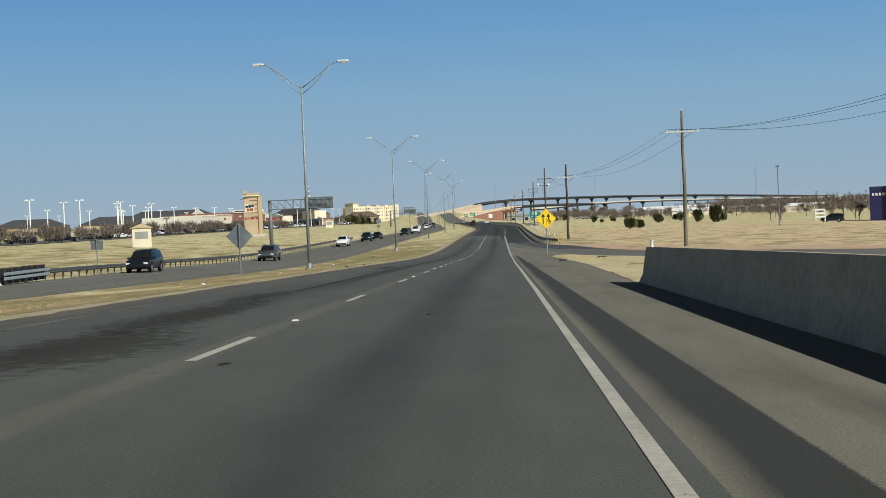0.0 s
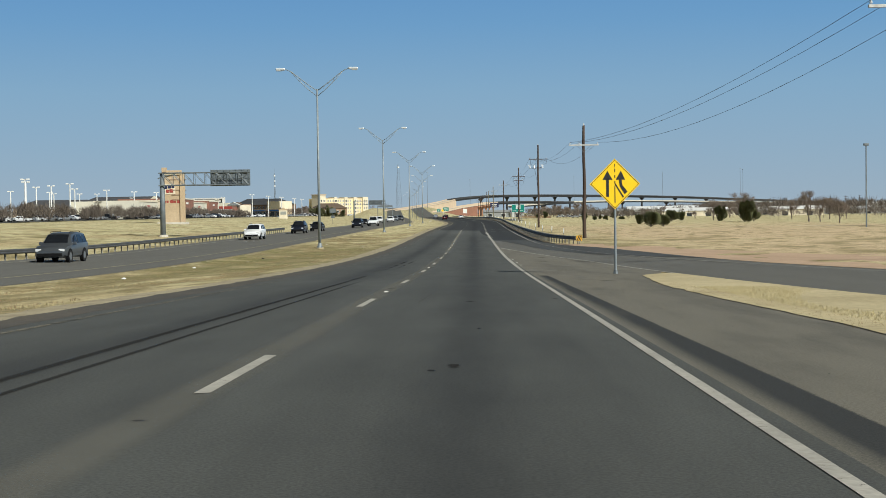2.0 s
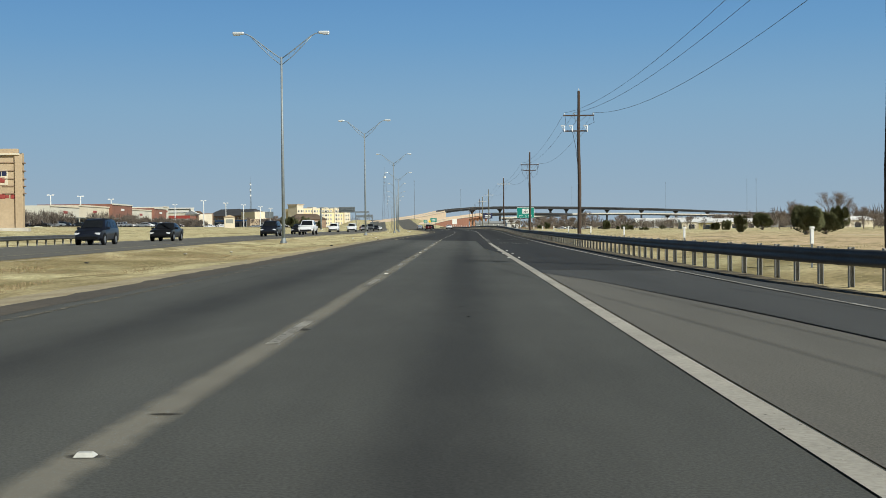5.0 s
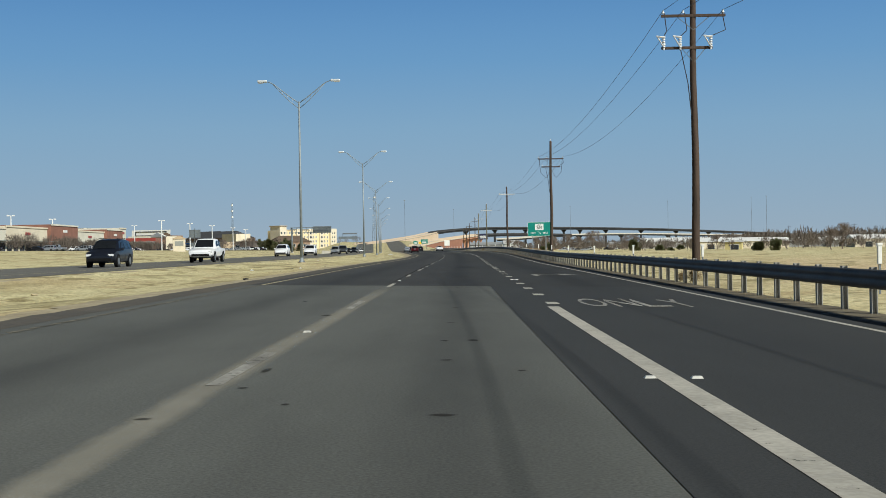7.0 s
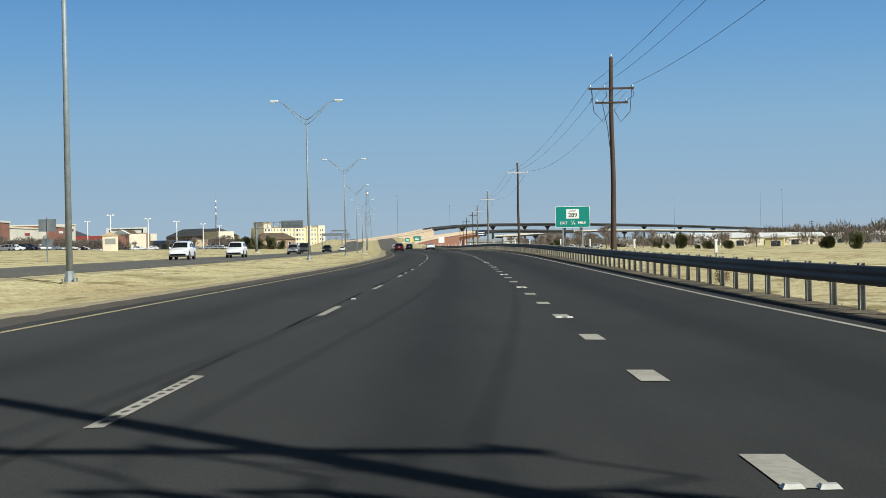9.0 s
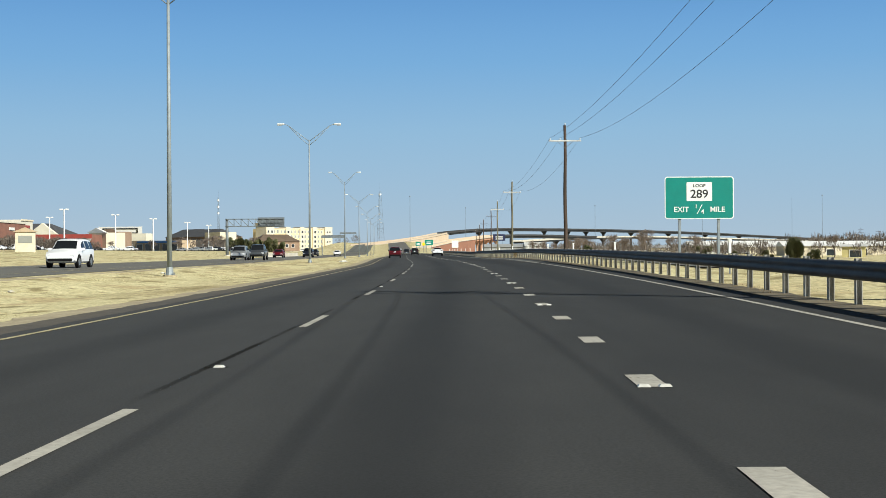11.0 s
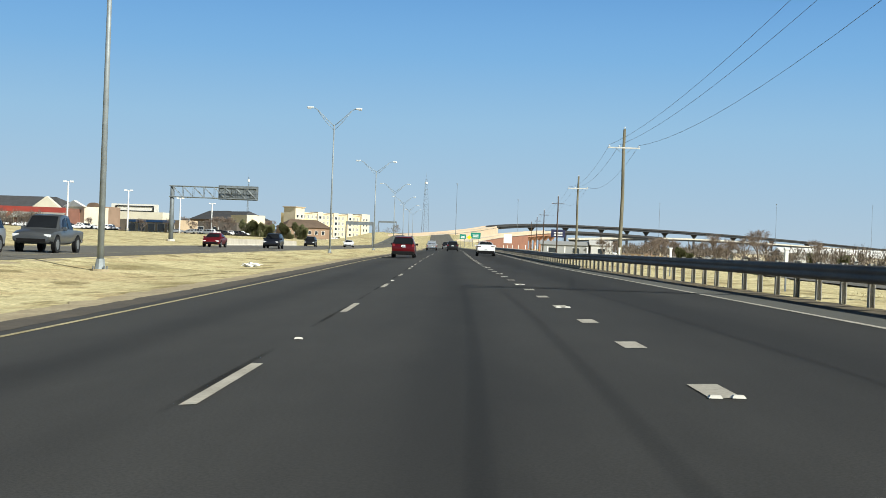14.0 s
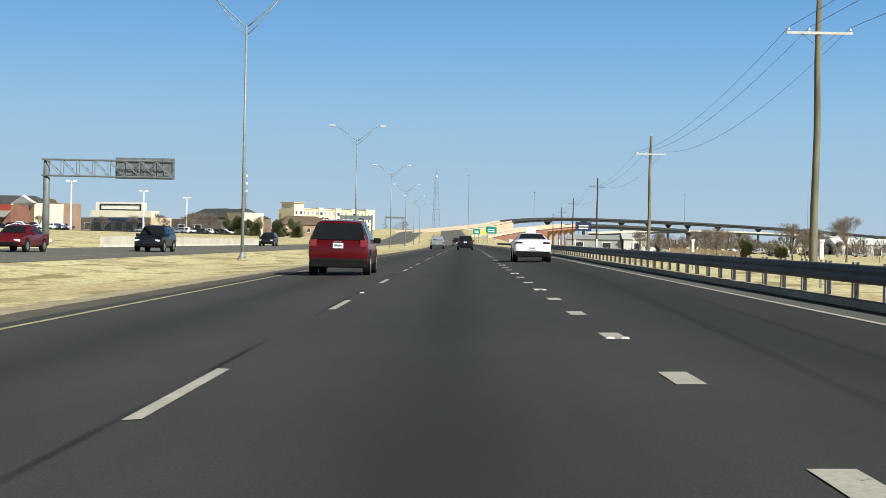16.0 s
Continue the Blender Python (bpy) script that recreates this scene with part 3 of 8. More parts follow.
strip("ground", 238, 264, lambda s: float(np.interp(s, [238, 264], [66, 18])), lambda s: float(np.interp(s, [238, 264], [71.5, 23.5])) + ragged(s, 41.0, .8), PATH_DUST, 0.02, 1.0, 3, label="faint pale track worn across the dry field", category="track", place=lambda s, d, z: at(s, d, z + relief(s, d)))
frontage = lerp_of([(395, 11.2), (430, 11.9), (460, 12.8), (490, 14.8), (520, 19.0), (560, 28.5), (600, 38)])
strip("road", 395, 600, lambda s: frontage(s), lambda s: frontage(s) + 3.6, ASPHALT_RAMP, 0.05, 3, 3, label="narrow grey asphalt track behind the guardrail", category="road", place=lambda s, d, z: at(s, d, z + relief(s, d)))

# ---- painted lines ----
C0 = 2.577


def paint(name, s0, s1, d, w, material, label, z=0.006, step=4.0, parent=None, place=None):
    fd = d if callable(d) else (lambda s: d)
    return strip(name, s0, s1, lambda s: fd(s) - w / 2, lambda s: fd(s) + w / 2, material, z, step, 1, label=label, category="road marking", parent=parent, place=place)


off_pitch = lerp_of([(40, 0), (75, -.3), (88, -.25), (101, .05), (124, .4), (160, 0)])
line = thing("lane_line", "dashed white lane line, worn on the old asphalt", "lane line", kind="structure")
for k in range(-4, 66):
    e = C0 + 12.19 * k
    e += off_pitch(e)
    old = 150 < e < NEW_FROM + 1
    bm = bmesh.new()
    w = 0.06 if old else 0.055
    quad = [bm.verts.new(at(*q, 0.006)) for q in ((e - 3.05, -w), (e - 3.0, w), (e, w), (e + 0.04, -w))]
    bm.faces.new(quad)
    part("dash", bm, FADED_LINE if old else WHITE_LINE, line)
line_mid = lerp_of([(0, 3.55), (30, 3.6), (54, 3.59), (68, 3.55), (82, 3.585), (100, 3.6), (130, 3.63), (215, 3.6), (245, 3.54)])
line_half = lerp_of([(0, .05), (100, .05), (130, .092), (175, .105)])
strip("edge_line", -60, 150, lambda s: line_mid(s) - line_half(s), lambda s: line_mid(s) + line_half(s), WHITE_LINE, 0.0045, 4, label="solid white edge line, broadening towards the ramp", category="road marking")
strip("edge_line", 150, 244.6, lambda s: line_mid(s) - line_half(s), lambda s: line_mid(s) + line_half(s), WHITE_LINE, 0.0075, 4, label="wide solid white line before the lane drop", category="road marking")
paint("edge_line", 96, 163, lambda s: ramp_l(s) + 0.08, 0.12, WHITE_LINE, "white line along the ramp's inner edge", 0.008, 3)
paint("edge_line", 60, 192, lambda s: ramp_line(s), 0.10, FADED_LINE, "faint white line along the ramp's outer edge", 0.024, 2, place=lambda s, d, z: at(s, d, z + max(0, relief(s, d)) * (d > 9)))
paint("edge_line", 192, 860, 7.29, 0.11, WHITE_LINE, "white line along the outer edge")
paint("edge_line", -60, NEW_FROM, -3.52, 0.10, EDGE_FADED, "scuffed line along the median edge")
paint("edge_line", NEW_FROM, 860, -3.49, 0.10, YELLOW_LINE, "faded yellow line along the median edge")
opp = lambda s, d, z: at(s, d, z + relief(s, d) + 0.004)
paint("edge_line", -60, 1000, -24.2, 0.11, WHITE_LINE, "white line along the opposite outer edge", place=opp)
paint("edge_line", -60, 1000, -16.6, 0.11, YELLOW_LINE, "yellow line along the opposite median edge", place=opp)
line = thing("lane_line", "dotted white line of short broad marks at the lane drop", "lane line", kind="structure")
for k in range(-4, 128):
    s = 263.95 + 4.463 * k
    bm = bmesh.new()
    quad = [bm.verts.new(at(*q, 0.006)) for q in ((s - 0.46, 3.52), (s - 0.46, 3.75), (s + 0.46, 3.75), (s + 0.46, 3.52))]
    bm.faces.new(quad)
    part("dash", bm, WHITE_LINE, line)


# ---- street lamps on the median ----
def street_lamp():
    root = thing("street_lamp", "tall galvanised street lamp with two upswept arms on the median", "street lamp", group="median street lamps")
    bm = bmesh.new()
    rod(bm, (0, 0, 0.3), (0, 0, 13.3), 0.125, 0.07, 10)
    part("pole", bm, GALV, root, smooth=True)
    bm = bmesh.new()
    rod(bm, (0, 0, -0.3), (0, 0, 0.08), 0.36, 0.34, 12)
    part("footing", bm, SAND, root, "round sandy concrete footing")
    bm = bmesh.new()
    rod(bm, (0, 0, 0.08), (0, 0, 0.45), 0.20, 0.15, 8)
    part("base", bm, GALV, root)
    for i in range(4):
        bm = bmesh.new()
        a = math.pi / 4 + i * math.pi / 2
        rod(bm, (0.28 * math.cos(a), 0.28 * math.sin(a), 0.05), (0.28 * math.cos(a), 0.28 * math.sin(a), 0.2), 0.025, 0.025, 6)
        part("bolt", bm, GALV_DULL, root)
    for sx in (-1, 1):
        bm = bmesh.new()
        up = [(sx * x, 0, z + 0.17 * x / 2.75) for x, z in ((0.06, 13.2), (0.7, 13.62), (1.5, 14.18), (2.1, 14.62), (2.45, 14.78), (2.75, 14.82))]
        lo = [(sx * x, 0, z + 0.17 * x / 2.75) for x, z in ((0.06, 12.75), (0.8, 13.3), (1.5, 13.95), (2.15, 14.6))]
        pipe(bm, up, 0.036)
        arm = part("arm", bm, GALV, root, smooth=True)
        bm = bmesh.new()
        pipe(bm, lo, 0.028)
        part("lower_tube", bm, GALV, arm, smooth=True)
        for k in range(1, 4):
            bm = bmesh.new()
            rod(bm, (sx * 0.4 * k + sx * 0.1, 0, 13.02 + 0.29 * k), (sx * 0.4 * k + sx * 0.25, 0, 13.38 + 0.27 * k), 0.014, 0.014, 5)
            part("strut", bm, GALV, arm)
        bm = bmesh.new()
        box(bm, min(sx * 2.65, sx * 3.45), max(sx * 2.65, sx * 3.45), -0.17, 0.17, 14.91, 15.10, 0.07)
        head = part("luminaire", bm, LAMP_HEAD, arm, "pale cobra-head luminaire")
        bm = bmesh.new()
        box(bm, min(sx * 2.95, sx * 3.4), max(sx * 2.95, sx * 3.4), -0.13, 0.13, 14.85, 14.915, 0.03)
        part("lens", bm, LENS, arm)
    return root


LAMPS = [(92.9, -10.94), (172.5, -11.1), (250.7, -11.02), (329.8, -11.47), (409.2, -11.2), (488.5, -10.73), (579.2, -10.83), (661.1, -11.3), (741, -11.1), (822, -11), (903, -11), (984, -11)]
lamp = street_lamp()
lamp.matrix_basis = frame_at(*LAMPS[0]) @ Matrix.Diagonal((1, 1, 0.983, 1))
for i, (s, d) in enumerate(LAMPS[1:]):
    # heights stretched to fit the camera's view; the seventh squeezed to shorter, steeper arms
    size = {2: (1, 1, 1.012), 3: (1, 1, 1.012), 5: (0.84, 1, 1.02)}.get(i, (1, 1, 1))
    copy_thing(lamp, frame_at(s, d)).scale = size


# ---- utility poles and their wires ----
def utility_pole(s, d, top, arms, wood, arm_mat, label, zbase=0.0, span=1.45, gear=False):
    root = thing("utility_pole", label, "utility pole", frame_at(s, d), group="roadside utility poles")
    sink = land(s, d).z - base_z(s)
    top, arms = top - sink, [z - sink for z in arms]
    bm = bmesh.new()
    rings = []
    for i in range(9):
        z, r = -0.5 + (top + 0.5) * i / 8, 0.19 - 0.0085 * i
        cx = 0.03 * math.sin(s + 1.3 * i)
        rings.append([bm.verts.new((cx + r * math.cos(0.6283 * k), r * math.sin(0.6283 * k), z)) for k in range(10)])
    for a, b in zip(rings, rings[1:]):
        for k in range(10):
            bm.faces.new((a[k], a[(k + 1) % 10], b[(k + 1) % 10], b[k]))
    bm.faces.new(rings[-1])
    part("pole", bm, wood, root, smooth=True)
    switch = gear and len(arms) > 1 and arms[0] - arms[1] > 1.2
    for n, z in enumerate(arms):
        half = span if n == 0 else span * 0.72
        ends = (-1.45, 0.85) if switch and n else (-half, half)
        bm = bmesh.new()
        box(bm, ends[0], ends[1], -0.16, -0.04 + 0.0, z - 0.06, z + 0.06, 0.008)
        arm = part("crossarm", bm, arm_mat, root)
        for x in ((-half + 0.1, -0.45, half - 0.1) if n == 0 else (-1.36, -0.62, 0.76) if switch else (-half + 0.1, -half * 0.45, half - 0.1)):
            bm = bmesh.new()
            rod(bm, (x, -0.1, z + 0.05), (x, -0.1, z + 0.13), 0.02, 0.02, 6)
            rod(bm, (x, -0.1, z + 0.12), (x, -0.1, z + 0.17), 0.075, 0.06, 8)
            rod(bm, (x, -0.1, z + 0.17), (x, -0.1, z + 0.25), 0.05, 0.035, 8)
            part("insulator", bm, PORCELAIN, arm)
            if n == 1 and switch:
                bm = bmesh.new()
                for k in range(4):
                    rod(bm, (x, -0.22, z + 0.02 + 0.11 * k), (x, -0.22, z + 0.09 + 0.11 * k), 0.085, 0.06, 8)
                rod(bm, (x + 0.06, -0.24, z + 0.46), (x - 0.34, -0.3, z + 0.52), 0.06, 0.035, 7)
                rod(bm, (x - 0.3, -0.3, z + 0.5), (x - 0.02, -0.3, z + 0.02), 0.03, 0.03, 6)
                rod(bm, (x, -0.22, z - 0.1), (x, -0.22, z + 0.03), 0.05, 0.05, 7)
                part("cutout", bm, PORCELAIN, arm, "grey porcelain switch cut-out with fuse tube")
        for sx in (-1, 1):
            bm = bmesh.new()
            rod(bm, (sx * half * 0.5, -0.1, z - 0.05), (0, -0.12, z - 0.65), 0.016, 0.016, 5)
            part("brace", bm, GALV_DULL, root)
    if gear:
        drops = [[(-0.6, -0.2, arms[1] - 0.1), (-0.3, -0.2, arms[1] - 1.6), (-0.16, -0.18, arms[1] - 3.0)]]
        for a, b in zip((-1.3, -0.4, 1.3), (-1.36, -0.62, 0.76)):
            drops.append([(a, -0.12, arms[0] + 0.15), (a * 1.02 + 0.1, -0.22, arms[0] * 0.6 + arms[1] * 0.4 - 0.1), (b, -0.22, arms[1] + 0.5 * switch)])
        if not switch:
            for sx in (-1, 1):
                drops.append([(sx * 1.3, -0.12, arms[0] + 0.1), (sx * 1.15, -0.2, arms[1] - 0.6), (sx * 0.55, -0.2, arms[1] - 1.25), (sx * 0.15, -0.2, arms[1] - 0.5)])
        for line_ in drops:
            part("jumper", pipe(bmesh.new(), line_, 0.022, 5), CABLE, root)
    bm = bmesh.new()
    rod(bm, (0.02, 0, top - 0.02), (0.02, 0, top + 0.1), 0.02, 0.02, 6)
    rod(bm, (0.02, 0, top + 0.08), (0.02, 0, top + 0.2), 0.07, 0.045, 8)
    part("top_insulator", bm, PORCELAIN, root)
    return root


POLES = [(22.0, 31.0, 12.0, (10.2,), POLE_GREY, ARM_PALE, "weathered grey wooden utility pole with a pale crossarm"),
         (116.2, 19.14, 12.05, (10.2,), POLE_GREY, ARM_PALE, "weathered grey wooden utility pole with a pale crossarm in dry grass"),
         (191.1, 12.65, 11.0, (9.1,), POLE_WOOD, ARM_PALE, "brown wooden utility pole with a pale crossarm beside the guardrail"),
         (280.5, 12.57, 13.6, (11.3, 9.85), POLE_WOOD, POLE_WOOD, "dark brown wooden utility pole with two crossarms and switch gear"),
         (368.0, 12.14, 12.8, (10.8, 9.9), POLE_WOOD, POLE_WOOD, "brown wooden utility pole with double crossarms and hanging jumpers"),
         (464.45, 13.85, 12.2, (10.8,), POLE_WOOD, ARM_PALE, "dark creosoted wooden utility pole with a pale crossarm"),
         (561.8, 17.47, 12.3, (10.55,), POLE_GREY, ARM_PALE, "tan weathered wooden utility pole with a white crossarm"),
         (632.2, 19.92, 11.75, (9.97,), POLE_GREY, ARM_PALE, "tan weathered wooden utility pole with a white crossarm"),
         (741.0, 26.3, 13.2, (11.5,), POLE_WOOD, POLE_WOOD, "brown wooden utility pole far along the verge"),
         (835.0, 31.0, 12.8, (11.2,), POLE_WOOD, POLE_WOOD, "brown wooden utility pole far along the verge"),
         (925.0, 36.0, 12.8, (11.2,), POLE_WOOD, POLE_WOOD, "brown wooden utility pole far along the verge"),
         (1020.0, 41.0, 12.8, (11.2,), POLE_WOOD, POLE_WOOD, "brown wooden utility pole far along the verge")]
for s, d, top, arms, wood, arm_mat, label in POLES:
    utility_pole(s, d, top, arms, wood, arm_mat, label, gear=len(arms) > 1)


def wire(a, b, sag, r=0.012, n=14):
    bm = bmesh.new()
    pts = []
    for i in range(n + 1):
        u = i / n
        p = a.lerp(b, u)
        p.z -= sag * 4 * u * (1 - u)
        pts.append(p)
    rings = []
    for p in pts:
        rings.append([bm.verts.new(p + Vector((r * math.cos(k * 1.571), 0, r * math.sin(k * 1.571)))) for k in range(4)])
    for a, b in zip(rings, rings[1:]):
        for k in range(4):
            bm.faces.new((a[k], a[(k + 1) % 4], b[(k + 1) % 4], b[k]))
    return bm


for p, q in zip(POLES, POLES[1:]):
    span_wires = thing("power_line", "sagging black overhead wires between two utility poles", "overhead wire", group="overhead wires")
    for x in (-1.35, -0.45, 1.35):
        a = frame_at(p[0], p[1]) @ Vector((x, -0.1, p[3][0] + 0.25 - land(p[0], p[1]).z + base_z(p[0])))
        b = frame_at(q[0], q[1]) @ Vector((x, -0.1, q[3][0] + 0.25 - land(q[0], q[1]).z + base_z(q[0])))
        part("wire", wire(a, b, (1.1 if x < 0 else 1.5) + 1.3 * (p[0] < 100)), CABLE, span_wires)


# ---- guardrails ----
W_BEAM = [(0.03, 0.0), (0.0, 0.015), (-0.04, 0.05), (-0.05, 0.09), (-0.035, 0.13), (-0.018, 0.155), (-0.035, 0.18), (-0.05, 0.22), (-0.04, 0.26), (0.0, 0.295), (0.03, 0.31)]


POST_STEEL = mat("weathered_post_steel", (0.37, 0.36, 0.325), 0.7, 0.1, var=0.3, scale=2, fine=0.15, fscale=20)


def guardrail(s0, s1, off, ztop, place, label, posts, side=1, back=0.18, step=3.81, post_mat=POST_STEEL, pitch=1.905):
    root = thing("guardrail", label, "guardrail")
    n = int((s1 - s0) / step)
    for i in range(n):
        a, b = s0 + i * step, s0 + (i + 1) * step + 0.02
        bm = bmesh.new()
        prof = [(side * u, z) for u, z in W_BEAM] + [(side * (u + 0.006), z) for u, z in W_BEAM[::-1]]
        extrude_profile(bm, prof, [lambda u, z, s=s: place(s, off(s) + u, ztop - 0.31 + z) for s in (a, (a + b) / 2, b)], caps=False)
        part("rail", bm, RAIL_STEEL, root, smooth=True)
    bm = bmesh.new()
    box(bm, -0.05, -0.04, -0.07, 0.05, -0.35, ztop + 0.025)
    box(bm, 0.04, 0.05, -0.07, 0.05, -0.35, ztop + 0.025)
    box(bm, -0.04, 0.04, 0.035, 0.045, -0.35, ztop + 0.025)
    post_mesh = mesh_of(bm, "post", post_mat)
    bm = bmesh.new()
    box(bm, -0.09, 0.09, -0.07, 0.07, ztop - 0.31, ztop - 0.02)
    block_mesh = mesh_of(bm, "block", POLE_GREY)
    for i in range(posts):
        s = s0 + 0.4 + i * pitch
        if s > s1:
            break
        p = new("post", post_mesh)
        p.parent = root
        p.matrix_basis = Matrix.Translation(place(s, off(s) + side * (back + 0.07), 0)) @ Matrix.Rotation(heading(s), 4, "Z")
        q = new("block", block_mesh)
        q.parent = root
        q.matrix_basis = Matrix.Translation(place(s, off(s) + side * (back - 0.08), 0)) @ Matrix.Rotation(heading(s), 4, "Z")
    return root


rail_off = lerp_of([(171, 10.2), (176, 9.45), (185, 8.7), (205, 8.38), (350, 8.38), (430, 8.7), (475, 8.75), (530, 8.4), (560, 8.3), (800, 8.3)])
rail = guardrail(171, 740, rail_off, 0.74, lambda s, d, z: at(s, d, z - float(np.interp(s, [504, 520], [0, 0.08]))), "long galvanised W-beam guardrail on steel posts beside the outer lane", 300, pitch=1.62)
opp_off = lerp_of([(78, -25.9), (100, -26.8), (262, -26.9)])
guardrail(78, 262, opp_off, 0.72, lambda s, d, z: at(s, d, z + relief(s, d)), "weathered W-beam guardrail along the opposite carriageway", 97, side=-1)


# ---- signs ----
def plate(bm, pts, y, thick=0.012):
    f = [bm.verts.new((x, y, z)) for x, z in pts]
    b = [bm.verts.new((x, y + thick, z)) for x, z in pts]
    bm.faces.new(f)
    bm.faces.new(b[::-1])
    n = len(pts)
    for i in range(n):
        bm.faces.new((f[i], b[i], b[(i + 1) % n], f[(i + 1) % n]))
    return bm


def rounded(w, h, r, n=5, cx=0, cz=0):
    pts = []
    for qx, qz, a0 in ((1, 1, 0), (-1, 1, 90), (-1, -1, 180), (1, -1, 270)):
        for i in range(n + 1):
            a = radians(a0 + 90 * i / n)
            pts.append((cx + qx * (w / 2 - r) + r * math.cos(a), cz + qz * (h / 2 - r) + r * math.sin(a)))
    return pts[::-1]


def lettering(name, text, size, material, parent, x, y, z, label="", width=1.0, align="CENTER", flat=False):
    cu = bpy.data.curves.new(name, "FONT")
    cu.body, cu.size, cu.align_x, cu.align_y, cu.extrude = text, size, align, "CENTER", 0.003
    cu.offset = 0.0 if flat else 0.014 * size
    tmp = bpy.data.objects.new(name, cu)
    scene.collection.objects.link(tmp)
    me = bpy.data.meshes.new_from_object(tmp.evaluated_get(bpy.context.evaluated_depsgraph_get()))
    bpy.data.objects.remove(tmp)
    bpy.data.curves.remove(cu)
    me.name = name
    me.materials.clear()
    me.materials.append(material)
    ob = new(name, me)
    ob.parent = parent
    rot = Matrix.Identity(4) if flat else Matrix.Rotation(radians(90), 4, "X")
    ob.matrix_basis = Matrix.Translation((x, y, z)) @ rot @ Matrix.Diagonal((width, 1, 1, 1))
    if label:
        tagged(ob, label)
    return ob


def merge_sign():
    root = thing("merge_sign", "yellow diamond sign with black merging arrows on a steel post", "road sign", frame_at(106.9, 6.55, turn=2))
    bm = bmesh.new()
    rod(bm, (0, 0.04, -0.4), (0, 0.04, 3.6), 0.04, 0.04, 8)
    part("post", bm, GALV, root)
    bm = bmesh.new()
    rod(bm, (0, 0.04, -0.1), (0, 0.04, 0.12), 0.1, 0.06, 8)
    part("base", bm, GALV_DULL, root)
    R, zc = 0.84, 2.98
    bm = bmesh.new()
    plate(bm, [(0, zc + R), (R, zc), (0, zc - R), (-R, zc)], 0)
    panel = part("panel", bm, YELLOW, root)
    bm = bmesh.new()
    o, i_ = R - 0.035, R - 0.06
    ring = [((0, o), (0, i_)), ((o, 0), (i_, 0)), ((0, -o), (0, -i_)), ((-o, 0), (-i_, 0))]
    vs = [(bm.verts.new((a[0], -0.004, zc + a[1])), bm.verts.new((b[0], -0.004, zc + b[1]))) for a, b in ring]
    for k in range(4):
        a, b = vs[k], vs[(k + 1) % 4]
        bm.faces.new((a[0], b[0], b[1], a[1]))
    part("border", bm, BLACK, panel)
    def glyph(name, polys):
        bm = bmesh.new()
        for poly in polys:
            plate(bm, [(x, zc + z) for x, z in poly], -0.006, 0.004)
        part(name, bm, BLACK, panel)
    glyph("straight_arrow", [[(-0.29, -0.42), (-0.29, 0.2), (-0.20, 0.2), (-0.20, -0.42)], [(-0.41, 0.14), (-0.245, 0.44), (-0.08, 0.14)]])
    glyph("merge_arrow", [[(0.32, -0.34), (0.16, -0.08), (0.13, 0.18), (0.22, 0.18), (0.25, -0.04), (0.42, -0.26)], [(0.03, 0.14), (0.20, 0.44), (0.34, 0.14)], [(0.0, -0.02), (0.0, 0.05), (0.30, -0.42), (0.26, -0.46)]])
    for z0, z1 in ((-0.62, -0.05), (0.02, 0.1), (0.2, 0.3), (0.4, 0.5), (0.58, 0.66)):
        glyph("dash", [[(-0.015, z0), (-0.015, z1), (0.015, z1), (0.015, z0)]])


merge_sign()


def exit_sign():
    root = thing("exit_sign", "green highway exit sign with white lettering on two posts", "road sign", frame_at(410.7, 14.2, turn=0))
    W, H_, zc = 3.36, 2.06, 3.16
    for x in (-0.95, 0.95):
        bm = bmesh.new()
        box(bm, x - 0.06, x + 0.06, 0.05, 0.17, -0.5, 4.05)
        part("post", bm, GALV, root)
    bm = bmesh.new()
    plate(bm, rounded(W, H_, 0.14, cz=zc), 0, 0.03)
    panel = part("panel", bm, WHITE, root, "white-bordered green panel")
    bm = bmesh.new()
    plate(bm, rounded(W - 0.09, H_ - 0.09, 0.11, cz=zc), -0.006, 0.004)
    part("face", bm, GREEN, panel)
    bm = bmesh.new()
    plate(bm, rounded(1.24, 0.92, 0.04, cz=zc + 0.3), -0.012, 0.004)
    shield = part("route_shield", bm, WHITE, panel, "white route panel")
    lettering("route_word", "LOOP", 0.2, BLACK, panel, 0, -0.018, zc + 0.58, width=1.15)
    lettering("route_number", "289", 0.56, BLACK, panel, 0, -0.018, zc + 0.17, width=1.05)
    lettering("exit_word", "EXIT", 0.36, WHITE, panel, -0.88, -0.018, zc - 0.58, width=1.0)
    lettering("numerator", "1", 0.26, WHITE, panel, -0.16, -0.018, zc - 0.42)
    lettering("denominator", "4", 0.30, WHITE, panel, 0.16, -0.018, zc - 0.68)
    bm = bmesh.new()
    plate(bm, [(-0.13, zc - 0.78), (-0.09, zc - 0.78), (0.15, zc - 0.34), (0.11, zc - 0.34)], -0.012, 0.004)
    part("fraction_bar", bm, WHITE, panel)
    lettering("mile_word", "MILE", 0.36, WHITE, panel, 0.88, -0.018, zc - 0.58, width=1.0)


exit_sign()


AMBER_SHEET = mat("amber_reflective_sheet", (0.78, 0.42, 0.03), 0.45, var=0.1, scale=6, fine=0.05)


